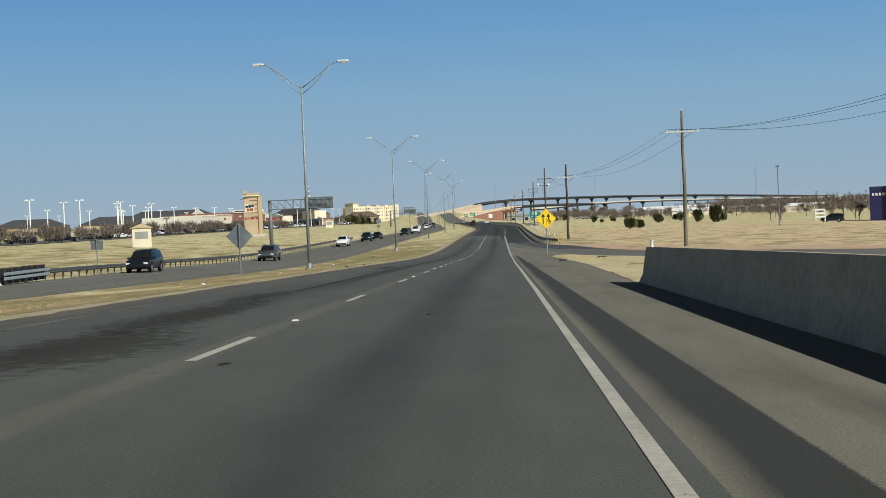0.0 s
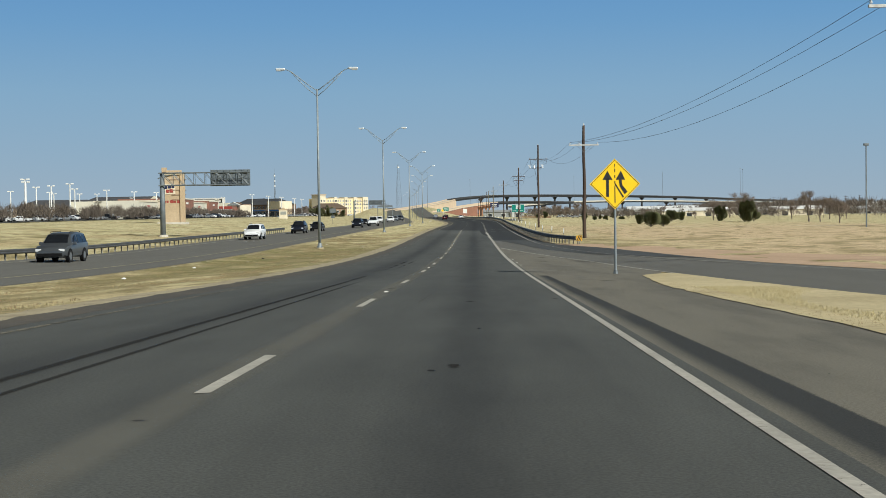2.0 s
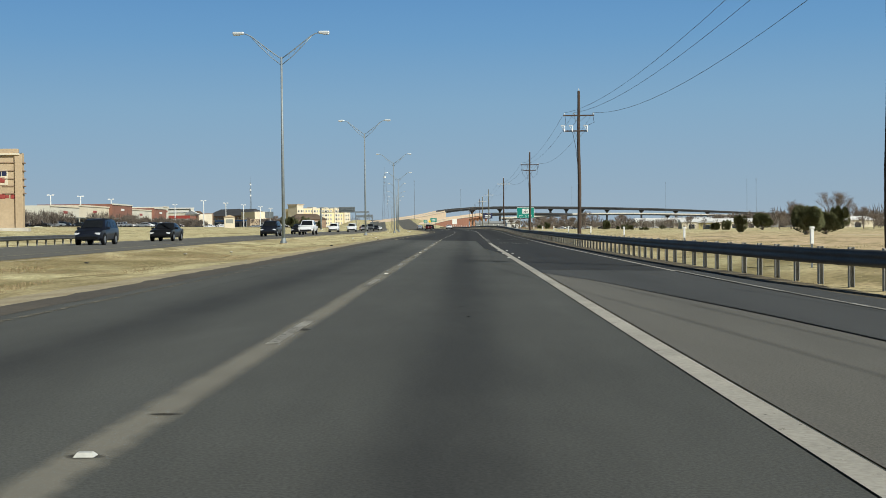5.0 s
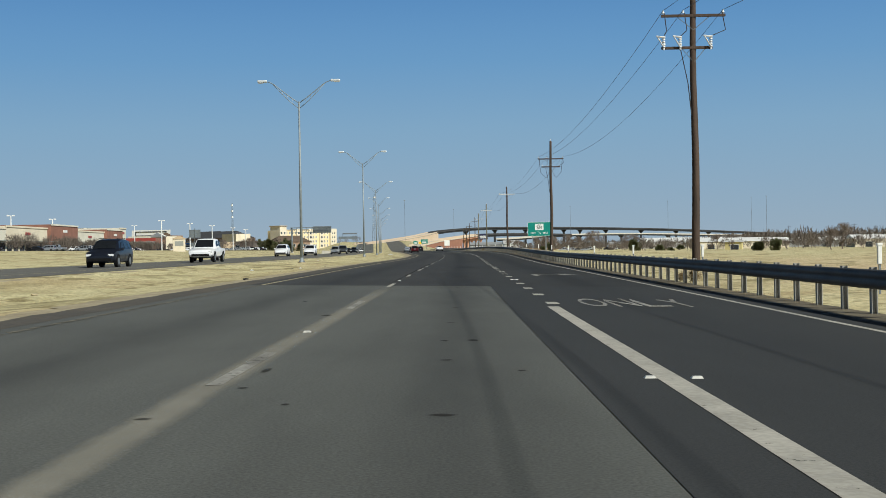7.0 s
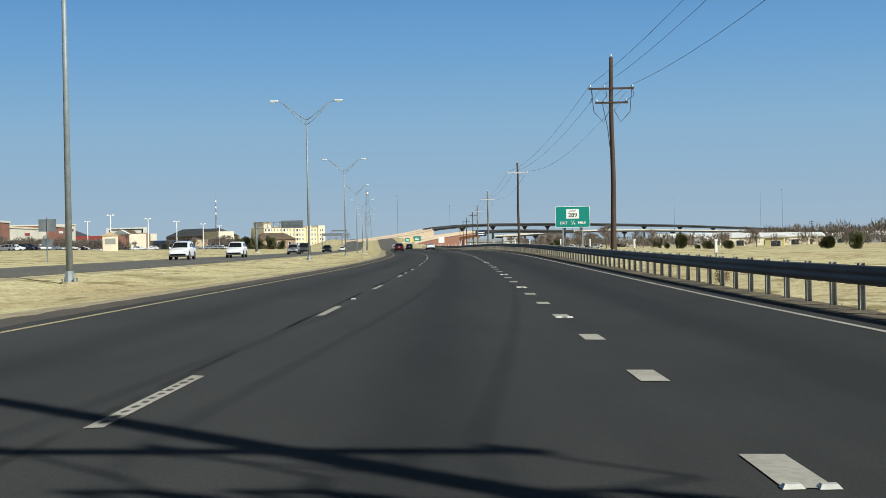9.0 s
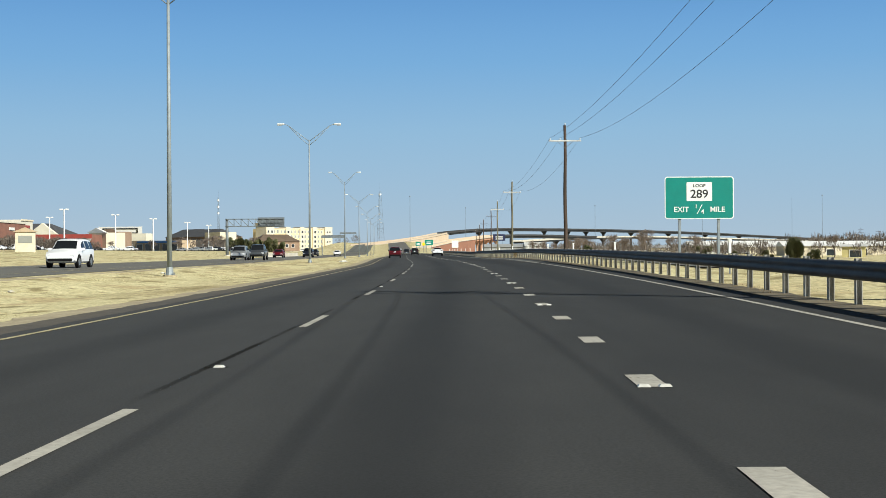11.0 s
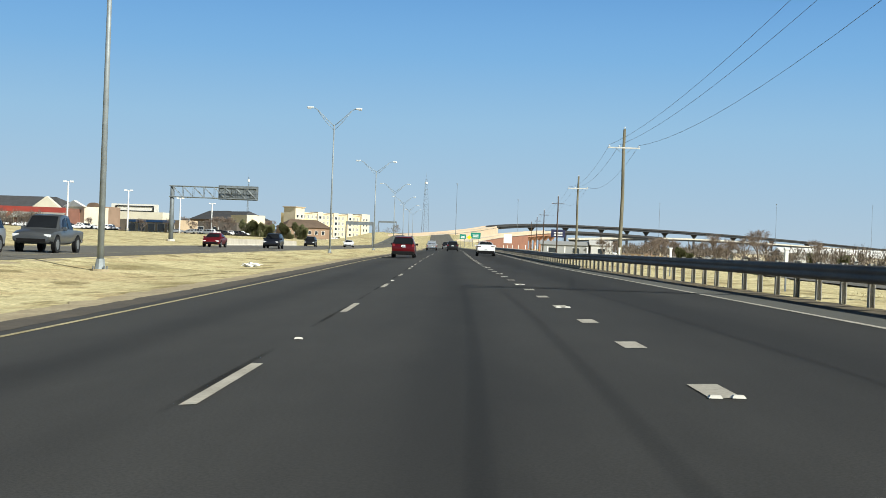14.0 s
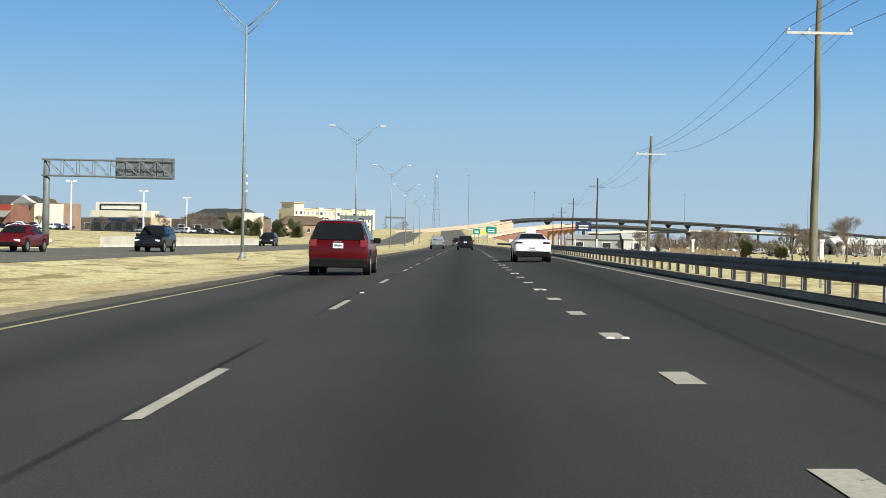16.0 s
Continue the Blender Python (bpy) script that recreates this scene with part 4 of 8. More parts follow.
def object_marker():
    root = thing("object_marker", "black and orange striped marker panel at the guardrail's end", "road sign", frame_at(170.9, 10.28))
    bm = bmesh.new()
    box(bm, 0.19, 0.25, 0.02, 0.08, -0.3, 0.70)
    part("post", bm, GALV_DULL, root)
    bm = bmesh.new()
    plate(bm, [(-0.04, 0.74), (0.42, 0.74), (0.42, 0.30), (-0.04, 0.30)], 0)
    panel = part("panel", bm, AMBER_SHEET, root)
    for k in range(4):
        bm = bmesh.new()
        x = -0.03 + 0.14 * k
        poly = [(x, 0.31), (x + 0.07, 0.31), (min(0.415, x + 0.27), 0.73), (min(0.405, x + 0.18), 0.73)]
        if k < 3:
            plate(bm, poly[::-1], -0.005, 0.003)
            part("stripe", bm, BLACK, panel)
        else:
            bm.free()


object_marker()


# ---- white posts behind the guardrail ----
def marker_post():
    root = thing("marker_post", "short white square marker post on a thin stake behind the guardrail", "marker post", group="white marker posts")
    bm = bmesh.new()
    box(bm, -0.043, 0.043, -0.043, 0.043, 0.62, 1.0, 0.012)
    part("post", bm, WHITE, root)
    # thin dark stake added for the view, so no white shows below the rail
    bm = bmesh.new()
    box(bm, -0.02, 0.02, -0.02, 0.02, -0.3, 0.63)
    part("stake", bm, GALV_DULL, root, "thin dull steel stake")
    bm = bmesh.new()
    box(bm, -0.06, 0.06, -0.06, 0.06, 1.0, 1.06, 0.012)
    part("cap", bm, WHITE, root)
    return root


mp = marker_post()
mp.matrix_basis = frame_at(191, 10.6)
for s in (210, 229.5, 248.5, 268.3, 287.3, 307, 328, 348, 368, 388):
    copy_thing(mp, frame_at(s, 10.6))
for s in (409, 426.7, 442.2, 458, 473.7, 490, 504, 518, 532.6, 548.6, 564.4, 581.4, 597, 613, 629, 645):
    copy_thing(mp, frame_at(s, 9.85))


# ---- concrete barrier beside the shoulder ----
def jersey(name, s0, s1, d, place, label, mat_, height=0.82, step=3.0, prof=None):
    root = thing(name, label, "concrete barrier")
    prof = prof or [(-0.30, -0.1), (-0.30, 0.08), (-0.12, 0.30), (-0.075, height), (0.075, height), (0.12, 0.30), (0.30, 0.08), (0.30, -0.1)]
    n = int(round((s1 - s0) / step))
    for i in range(n):
        a, b = s0 + i * (s1 - s0) / n + 0.006, s0 + (i + 1) * (s1 - s0) / n - 0.006
        bm = bmesh.new()
        extrude_profile(bm, prof, [lambda u, z, s=s: place(s, d(s) + u, z) for s in (a, b)])
        part("segment", bm, mat_, root)
    return root


jersey("concrete_barrier", -30, 32.2, lambda s: 6.5, lambda s, d, z: at(s, d, z), "long weathered concrete barrier along the shoulder", BARRIER_CONCRETE, 0.88, 6.1, [(-0.27, -0.1), (-0.27, 0.05), (-0.19, 0.2), (-0.085, 0.83), (-0.07, 0.88), (0.07, 0.88), (0.085, 0.83), (0.19, 0.2), (0.27, 0.05), (0.27, -0.1)])


# ---- vehicles ----
def paint_mat(name, col, rough=0.34, metal=0.2):
    return mat(name, col, rough, metal, var=0.08, scale=2.0, fine=0.03, fscale=60, coat=0.35, spec=0.35)


CAR_GLASS = mat("tinted_car_glass", (0.012, 0.014, 0.017), 0.08, 0.0, var=0.2, scale=1.0, coat=0.0, spec=0.2)
TYRE = mat("tyre_rubber", (0.018, 0.018, 0.018), 0.85, var=0.3, scale=6, fine=0.2, fscale=40)
RIM = mat("alloy_rim", (0.38, 0.39, 0.40), 0.35, 0.8, var=0.15, scale=5)
PLASTIC = mat("black_bumper_plastic", (0.009, 0.009, 0.0095), 0.6, var=0.25, scale=5, spec=0.12)
RED_LENS = mat("red_tail_lens", (0.20, 0.016, 0.018), 0.15, var=0.15, scale=9, coat=0.8)
DARK_LENS = mat("smoked_tail_lens", (0.05, 0.010, 0.012), 0.2, var=0.15, scale=9, coat=0.5)
CLEAR_LENS = mat("clear_head_lens", (0.78, 0.80, 0.82), 0.08, 0.2, var=0.1, scale=9, coat=0.8)
PLATE = mat("white_plate", (0.74, 0.76, 0.78), 0.45, var=0.06)
CHROME = mat("chrome", (0.7, 0.7, 0.7), 0.15, 0.95, var=0.08)
PAINTS = {"red": paint_mat("dark_red_paint", (0.105, 0.003, 0.006), 0.28, 0.35), "white": paint_mat("white_car_paint", (0.74, 0.75, 0.76), 0.3, 0.0),
          "black": paint_mat("black_car_paint", (0.012, 0.013, 0.015)), "silver": paint_mat("silver_car_paint", (0.42, 0.44, 0.46), 0.3, 0.6),
          "grey": paint_mat("grey_car_paint", (0.10, 0.11, 0.12), 0.3, 0.5), "navy": paint_mat("navy_car_paint", (0.010, 0.013, 0.022)), "maroon": paint_mat("maroon_car_paint", (0.12, 0.008, 0.014)),
          "pale": paint_mat("pale_blue_grey_car_paint", (0.30, 0.35, 0.38), 0.3, 0.5)}

# stations: y, underside, belt, roof, belt half-width, roof half-width
STATIONS = {
    "suv": [(-2.22, .50, .86, .92, .80, .72), (-2.18, .36, .98, 1.06, .88, .76), (-2.08, .30, 1.02, 1.38, .90, .70), (-1.92, .28, 1.03, 1.62, .905, .67), (-1.2, .26, 1.02, 1.67, .91, .68), (-.3, .25, 1.0, 1.68, .91, .68), (.42, .25, .98, 1.60, .91, .67), (.85, .25, .97, 1.30, .91, .72), (1.18, .25, .96, 1.04, .91, .80), (1.75, .27, .91, .97, .89, .78), (2.1, .33, .76, .84, .83, .70), (2.22, .42, .60, .66, .74, .62)],
    "sedan": [(-2.36, .46, .82, .86, .78, .70), (-2.30, .34, .94, .98, .86, .76), (-1.75, .28, .97, 1.03, .89, .76), (-1.25, .26, .95, 1.25, .90, .68), (-.75, .25, .94, 1.41, .90, .62), (0.0, .25, .93, 1.44, .90, .62), (.45, .25, .92, 1.36, .90, .63), (.95, .25, .91, 1.08, .90, .72), (1.25, .25, .90, .95, .90, .78), (1.85, .27, .82, .87, .88, .76), (2.2, .32, .68, .74, .82, .68), (2.34, .40, .54, .58, .72, .6)],
    "coupe": [(-2.40, .48, .86, .92, 0.771, 0.696), (-2.34, .34, .98, 1.04, 0.846, 0.752), (-1.95, .28, .99, 1.06, 0.884, 0.752), (-1.35, .25, .96, 1.20, 0.893, 0.639), (-.75, .22, .93, 1.34, 0.884, 0.564), (-.15, .22, .92, 1.37, 0.874, 0.564), (.25, .22, .91, 1.30, 0.874, 0.583), (.8, .22, .90, 1.04, 0.874, 0.677), (1.05, .22, .89, .95, 0.874, 0.733), (1.8, .24, .80, .86, 0.874, 0.733), (2.25, .28, .66, .72, 0.827, 0.677), (2.40, .36, .52, .58, 0.752, 0.620)],
    "pickup": [(-2.85, .62, .98, 1.04, .90, .86), (-2.80, .55, 1.06, 1.10, .95, .90), (-1.0, .46, 1.08, 1.12, .97, .91), (-.95, .42, 1.08, 1.70, .97, .74), (-.8, .40, 1.08, 1.84, .97, .72), (.0, .38, 1.07, 1.87, .97, .72), (.55, .38, 1.06, 1.82, .97, .72), (.95, .38, 1.05, 1.48, .97, .78), (1.3, .38, 1.05, 1.13, .97, .85), (2.2, .40, 1.0, 1.08, .96, .84), (2.7, .46, .86, .94, .93, .80), (2.82, .54, .70, .78, .86, .74)],
}
FORM = {"suv": (1.32, .345, .91), "sedan": (1.38, .325, .90), "coupe": (1.42, .335, .885), "pickup": (1.75, .40, .97)}


def section(kind, y):
    st = STATIONS[kind]
    ys = [q[0] for q in st]
    return [float(np.interp(y, ys, [q[i] for q in st])) for i in range(1, 6)]


def side_point(kind, y, f, out=0.008):
    lo, belt, top, wb, wt = section(kind, y)
    return (wb + (wt - wb) * f + out, y, belt + (top - 0.05 - belt) * f)


def vehicle(kind, paint, label, m, category="car", plate=True, far=False):
    root = thing(label.split(",")[0].split(" with")[0].replace("-", "_").split()[-1] if False else ("pickup_truck" if kind == "pickup" else "car"), label, category, m, group="traffic on the carriageways")
    coat = PAINTS[paint]
    bm = bmesh.new()
    rings = []
    for y, lo, belt, top, wb, wt in STATIONS[kind]:
        half = [(0, lo), (wb * .84, lo), (wb * .97, lo + .10), (wb, lo + (belt - lo) * .55), (wb * .985, belt), (wt * 1.0, top - .05), (wt * .86, top), (0, top + .02)]
        ring = half + [(-x, z) for x, z in half[-2:0:-1]]
        rings.append([bm.verts.new((x, y, z)) for x, z in ring])
    n = len(rings[0])
    for a, b in zip(rings, rings[1:]):
        for i in range(n):
            bm.faces.new((a[i], a[(i + 1) % n], b[(i + 1) % n], b[i]))
    bm.faces.new(rings[0])
    bm.faces.new(rings[-1][::-1])
    bmesh.ops.recalc_face_normals(bm, faces=bm.faces)
    body = part("body", bm, coat, root, smooth=True)
    body.data.set_sharp_from_angle(angle=radians(32))
    st = STATIONS[kind]
    roof0 = max(range(len(st)), key=lambda i: st[i][3])
    cabin = [q[0] for q in st if q[3] - q[2] > 0.22]
    c0, c1 = min(cabin), max(cabin)
    # side windows
    cuts = {"suv": [(-1.88, -1.22), (-1.14, -.28), (-.18, .72)], "sedan": [(-1.15, -.42), (-.34, .62)], "coupe": [(-1.2, -.6), (-.5, .55)], "pickup": [(-.86, -.18), (-.08, .78)]}[kind]
    for a, b in cuts:
        for sx in (-1, 1):
            bm = bmesh.new()
            pts = []
            for y, f in ((a, .12), (b, .12), (b - .05, .88), (a + .05, .88)):
                x, yy, z = side_point(kind, y, f)
                pts.append(bm.verts.new((sx * x, yy, z)))
            bm.faces.new(pts if sx > 0 else pts[::-1])
            part("side_window", bm, CAR_GLASS, root)
    # screens before and behind
    def screen(name, ylow, yhigh, flo, fhi, sgn):
        bm = bmesh.new()
        rows = []
        for y in np.linspace(ylow, yhigh, 6):
            lo, belt, top, wb, wt = section(kind, y)
            w = wt * .88
            rows.append([bm.verts.new((x * w, float(y) + sgn * .012, top + (.032 if abs(x) < .6 else .012))) for x in (-1, -.5, 0, .5, 1)])
        for a, b in zip(rows, rows[1:]):
            for i in range(4):
                q = (a[i], a[i + 1], b[i + 1], b[i])
                bm.faces.new(q if sgn < 0 else q[::-1])
        part(name, bm, CAR_GLASS, root)
    if kind == "suv":
        screen("windshield", 1.12, .50, 0, 1, 1)
        bm = bmesh.new()
        zs = [(-2.195, 1.08, .80), (-2.12, 1.34, .735), (-1.99, 1.57, .665)]
        rows = [[bm.verts.new((x * w, y - .012, z)) for x in (-1, -.5, 0, .5, 1)] for y, z, w in zs]
        for a, b in zip(rows, rows[1:]):
            for i in range(4):
                bm.faces.new((a[i], a[i + 1], b[i + 1], b[i]))
        part("rear_window", bm, CAR_GLASS, root)
    elif kind == "pickup":
        screen("windshield", 1.25, .62, 0, 1, 1)
        bm = bmesh.new()
        v = [bm.verts.new(p) for p in ((-.64, -1.0, 1.22), (.64, -1.0, 1.22), (.6, -.93, 1.68), (-.6, -.93, 1.68))]
        bm.faces.new(v)
        part("rear_window", bm, CAR_GLASS, root)
    else:
        screen("windshield", 1.15 if kind == "sedan" else .98, .5 if kind == "sedan" else .3, 0, 1, 1)
        screen("rear_window", -1.68 if kind == "sedan" else -1.85, -.85, 0, 1, -1)
    # wheels
    ax, r, wb = FORM[kind]
    for sy in (-1, 1):
        for sx in (-1, 1):
            if not far:
                bm = bmesh.new()
                rod(bm, (sx * (wb - .18), sy * ax, r + .02), (sx * (wb + .006), sy * ax, r + .02), r + .07, r + .07, 20)
                part("wheel_arch", bm, PLASTIC, root)
            bm = bmesh.new()
            rod(bm, (sx * (wb - .215), sy * ax, r), (sx * (wb + .012), sy * ax, r), r, r, 24)
            bmesh.ops.bevel(bm, geom=[e for e in bm.edges if len({round(v.co.x, 4) for v in e.verts}) == 1], offset=.03, segments=2, affect="EDGES")
            tyre = part("tyre", bm, TYRE, root, smooth=False)
            if far:
                continue
            bm = bmesh.new()
            rod(bm, (sx * (wb - .02), sy * ax, r), (sx * (wb + .016), sy * ax, r), r * .66, r * .62, 16)
            part("rim", bm, RIM, tyre)
    # lamps, bumpers, plate, mirrors
    y0, y1 = st[0][0], st[-1][0]
    wl = st[1][4]
    zt = st[1][2]
    for sx in (-1, 1):
        bm = bmesh.new()
        w0 = {"suv": .20, "sedan": .30, "coupe": .34, "pickup": .16}[kind]
        h0 = {"suv": .22, "sedan": .14, "coupe": .12, "pickup": .34}[kind]
        xs = sorted((sx * (wl - .03), sx * (wl - .03 - w0)))
        box(bm, xs[0], xs[1], y0 - .01, y0 + .14, zt - h0 - (.0 if kind != "suv" else -.1), zt - (.02 if kind != "suv" else -.1), .02)
        part("tail_lamp", bm, DARK_LENS if kind == "coupe" else RED_LENS, root)
        bm = bmesh.new()
        lo, belt, top, wf, wtf = section(kind, y1 - .12)
        xs = sorted((sx * (wf - .01), sx * (wf - .34)))
        box(bm, xs[0], xs[1], y1 - .24, y1 - .03, belt - .13, belt + .02, .03)
        part("head_lamp", bm, CLEAR_LENS, root)
        if far:
            continue
        bm = bmesh.new()
        mx, my, mz = side_point(kind, cuts[-1][1], .18)
        xs = sorted((sx * (mx - .02), sx * (mx + .2)))
        box(bm, xs[0], xs[1], my - .06, my + .06, mz - .06, mz + .11, .03)
        part("mirror", bm, PLASTIC if paint in ("red", "black") else coat, root)
    bm = bmesh.new()
    bz = {"suv": (.24, .52), "coupe": (.24, .52)}.get(kind, (st[0][1] - .14, st[0][1] + .1))
    box(bm, -wl * .96, wl * .96, y0 - .03, y0 + .16, bz[0], bz[1], .04)
    part("rear_bumper", bm, CHROME if kind == "pickup" else PLASTIC, root)
    bm = bmesh.new()
    box(bm, -.7, .7, y1 - .10, y1 + .012, st[-1][1] - .05, st[-1][1] + .12, .02)
    part("grille", bm, PLASTIC, root)
    if plate and not far:
        bm = bmesh.new()
        zp = {"suv": .90, "sedan": .76, "coupe": .66, "pickup": .78}[kind]
        box(bm, -.155, .155, y0 - .032, y0 - .018, zp - .08, zp + .08)
        part("number_plate", bm, PLATE, root, "white number plate")
        bm = bmesh.new()
        box(bm, -.11, .11, y0 - .036, y0 - .031, zp - .025, zp + .03)
        part("plate_bar", bm, GALV_DULL, root)
    if kind == "suv" and not far:
        for sx in (-1, 1):
            bm = bmesh.new()
            tube(bm, [(sx * .56, -1.6, 1.69), (sx * .57, -1.4, 1.73), (sx * .57, .1, 1.73), (sx * .56, .3, 1.68)], .018, 6)
            part("roof_rail", bm, PLASTIC, root)
        bm = bmesh.new()
        box(bm, -.12, .12, y0 - .03, y0, 1.0, 1.03, .006)
        part("badge", bm, CHROME, root)
    return root


def traffic(kind, paint, label, s, d, toward=False, category="car"):
    m = Matrix.Translation(at(s, d) if d > -5 else at(s, d, relief(s, d) + 0.02)) @ Matrix.Rotation(heading(s) + (math.pi if toward else 0), 4, "Z")
    return vehicle(kind, paint, label, m, category)


traffic("suv", "red", "dark red compact sport utility car seen from behind in the lane", 545.0, -1.72, category="sport utility vehicle")
traffic("coupe", "white", "white low two-door coupe with black rear bumper in the outer lane", 567.5, 5.25)
traffic("suv", "black", "black sport utility car far ahead in the middle lane", 655, 1.95, category="sport utility vehicle")
traffic("pickup", "silver", "silver pickup truck far ahead in the inner lane", 690, -1.9, category="pickup truck")
traffic("pickup", "black", "dark pickup truck in the distance on the carriageway", 790, 1.4, category="pickup truck")
for kind, paint, s, d, words in [
        ("suv", "navy", 97, -24.0, "dark blue sport utility car on the opposite carriageway"), ("suv", "grey", 138, -21.9, "grey sport utility car on the opposite carriageway"),
        ("suv", "white", 207, -22.3, "white boxy sport utility car on the opposite carriageway"), ("suv", "navy", 243, -22.2, "dark sport utility car on the opposite carriageway"),
        ("sedan", "black", 262, -22.0, "black saloon car on the opposite carriageway"), ("suv", "navy", 300, -19.4, "dark blue sport utility car on the opposite carriageway"),
        ("pickup", "white", 326, -18.6, "white pickup truck on the opposite carriageway"), ("sedan", "black", 343, -22.0, "black saloon car on the opposite carriageway"),
        ("suv", "white", 405, -22.5, "white sport utility car on the opposite carriageway"), ("suv", "white", 425, -20.2, "white sport utility car on the opposite carriageway"),
        ("suv", "silver", 500, -19.6, "silver sport utility car on the opposite carriageway"), ("pickup", "grey", 507, -18.2, "dark grey pickup truck on the opposite carriageway"),
        ("sedan", "maroon", 574, -22.0, "maroon saloon car on the opposite carriageway"), ("suv", "navy", 588, -18.0, "dark sport utility car on the opposite carriageway"),
        ("suv", "black", 664, -22.2, "black sport utility car on the opposite carriageway"), ("sedan", "white", 700, -18.4, "white saloon car on the opposite carriageway")]:
    traffic(kind, paint, words, s, d, True, "pickup truck" if kind == "pickup" else "car")


# ---- overhead sign gantries over the opposite side ----
def gantry(s, d_post, d_end, d_sign, top, label):
    root = thing("sign_gantry", label, "sign gantry", frame_at(s, d_post))
    L, bot = d_end - d_post, top - 1.55
    bm = bmesh.new()
    rod(bm, (0, 0, -0.3), (0, 0, top - 0.05), 0.36, 0.30, 14)
    part("column", bm, GALV_DULL, root, smooth=True)
    bm = bmesh.new()
    rod(bm, (0, 0, -0.3), (0, 0, 0.25), 0.65, 0.6, 12)
    part("footing", bm, CONCRETE_PALE, root)
    for y in (-0.45, 0.45):
        for z in (bot, top):
            bm = bmesh.new()
            rod(bm, (-0.35, y, z), (L, y, z), 0.075, 0.075, 8)
            part("chord", bm, GALV_DULL, root)
    n = 8
    for i in range(n):
        x0, x1 = L * i / n, L * (i + 1) / n
        for y in (-0.45, 0.45):
            bm = bmesh.new()
            rod(bm, (x0, y, top), (x1, y, bot), 0.04, 0.04, 6)
            part("diagonal", bm, GALV_DULL, root)
            bm = bmesh.new()
            rod(bm, (x1, y, bot), (x1, y, top), 0.035, 0.035, 6)
            part("upright", bm, GALV_DULL, root)
    for z in (bot, top):
        bm = bmesh.new()
        for i in range(n + 1):
            rod(bm, (L * i / n, -0.45, z), (L * i / n, 0.45, z), 0.03, 0.03, 5)
        part("lacing", bm, GALV_DULL, root)
    # sign faces the other way: back sheet with stiffeners
    x0 = d_sign - d_post
    bm = bmesh.new()
    box(bm, x0, L + 0.15, 0.56, 0.60, bot - 0.15, top + 0.35)
    panel = part("sign_panel", bm, GALV_DULL, root, "bare grey back of an overhead sign")
    for i in range(7):
        bm = bmesh.new()
        x = x0 + 0.2 + (L - x0 - 0.3) * i / 6
        box(bm, x - 0.03, x + 0.03, 0.47, 0.56, bot - 0.15, top + 0.3)
        part("stiffener", bm, GALV_DULL, panel)
    for z in (bot + 0.2, bot + 0.8, top - 0.05):
        bm = bmesh.new()
        box(bm, x0, L + 0.15, 0.50, 0.56, z, z + 0.06)
        part("stiffener", bm, GALV_DULL, panel)


gantry(227.2, -37.3, -26.4, -31.3, 8.0, "grey tubular cantilever sign gantry reaching over the opposite lanes")
gantry(629.0, -38.5, -26.4, -32.0, 7.9, "grey tubular cantilever sign gantry seen from its back")

STUCCO = mat("cream_stucco", (0.66, 0.59, 0.45), 0.9, col2=(0.59, 0.52, 0.39), scale=0.2, fine=0.08, fscale=3, bump=0.1)
STUCCO_TAN = mat("tan_stucco", (0.47, 0.36, 0.235), 0.9, col2=(0.41, 0.31, 0.20), scale=0.2, fine=0.08, fscale=3, bump=0.1)
STUCCO_YELLOW = mat("yellow_ochre_stucco", (0.74, 0.60, 0.35), 0.9, col2=(0.67, 0.54, 0.31), scale=0.15, fine=0.06, fscale=3)
STUCCO_WHITE = mat("white_stucco", (0.62, 0.59, 0.49), 0.9, col2=(0.55, 0.52, 0.43), scale=0.15, fine=0.06, fscale=3)
BRICK = mat("red_brown_brick", (0.25, 0.115, 0.08), 0.9, col2=(0.20, 0.092, 0.064), scale=0.4, fine=0.2, fscale=6, bump=0.3)
BRICK_TAN = mat("rust_tan_brick", (0.28, 0.19, 0.13), 0.9, col2=(0.23, 0.155, 0.105), scale=0.4, fine=0.15, fscale=6)
ROOF_DARK = mat("dark_shingle_roof", (0.06, 0.062, 0.068), 0.9, var=0.25, scale=0.4, fine=0.15, fscale=5)
ROOF_FLAT = mat("pale_membrane_roof", (0.45, 0.44, 0.41), 0.85, var=0.15, scale=0.2)
ROOF_RED = mat("red_metal_roof", (0.33, 0.055, 0.04), 0.55, var=0.15, scale=0.4)
ROOF_SAGE = mat("grey_green_metal_roof", (0.27, 0.28, 0.25), 0.6, var=0.15, scale=0.4)
WINDOW = mat("window_glass", (0.03, 0.038, 0.045), 0.08, var=0.3, scale=0.3)
# pale pane colour stands in for sky reflected in the glass
WINDOW_PALE = mat("curtained_window", (0.34, 0.35, 0.34), 0.2, var=0.4, scale=0.2)
TRIM_WHITE = mat("white_trim", (0.72, 0.71, 0.67), 0.7, var=0.08)
BLUE = mat("deep_blue_panel", (0.012, 0.017, 0.06), 0.5, var=0.15, scale=0.8)
BLUE_AWNING = mat("blue_awning", (0.03, 0.12, 0.30), 0.6, var=0.15)
RED_SIGN = mat("red_lettering", (0.30, 0.05, 0.04), 0.5, var=0.1)


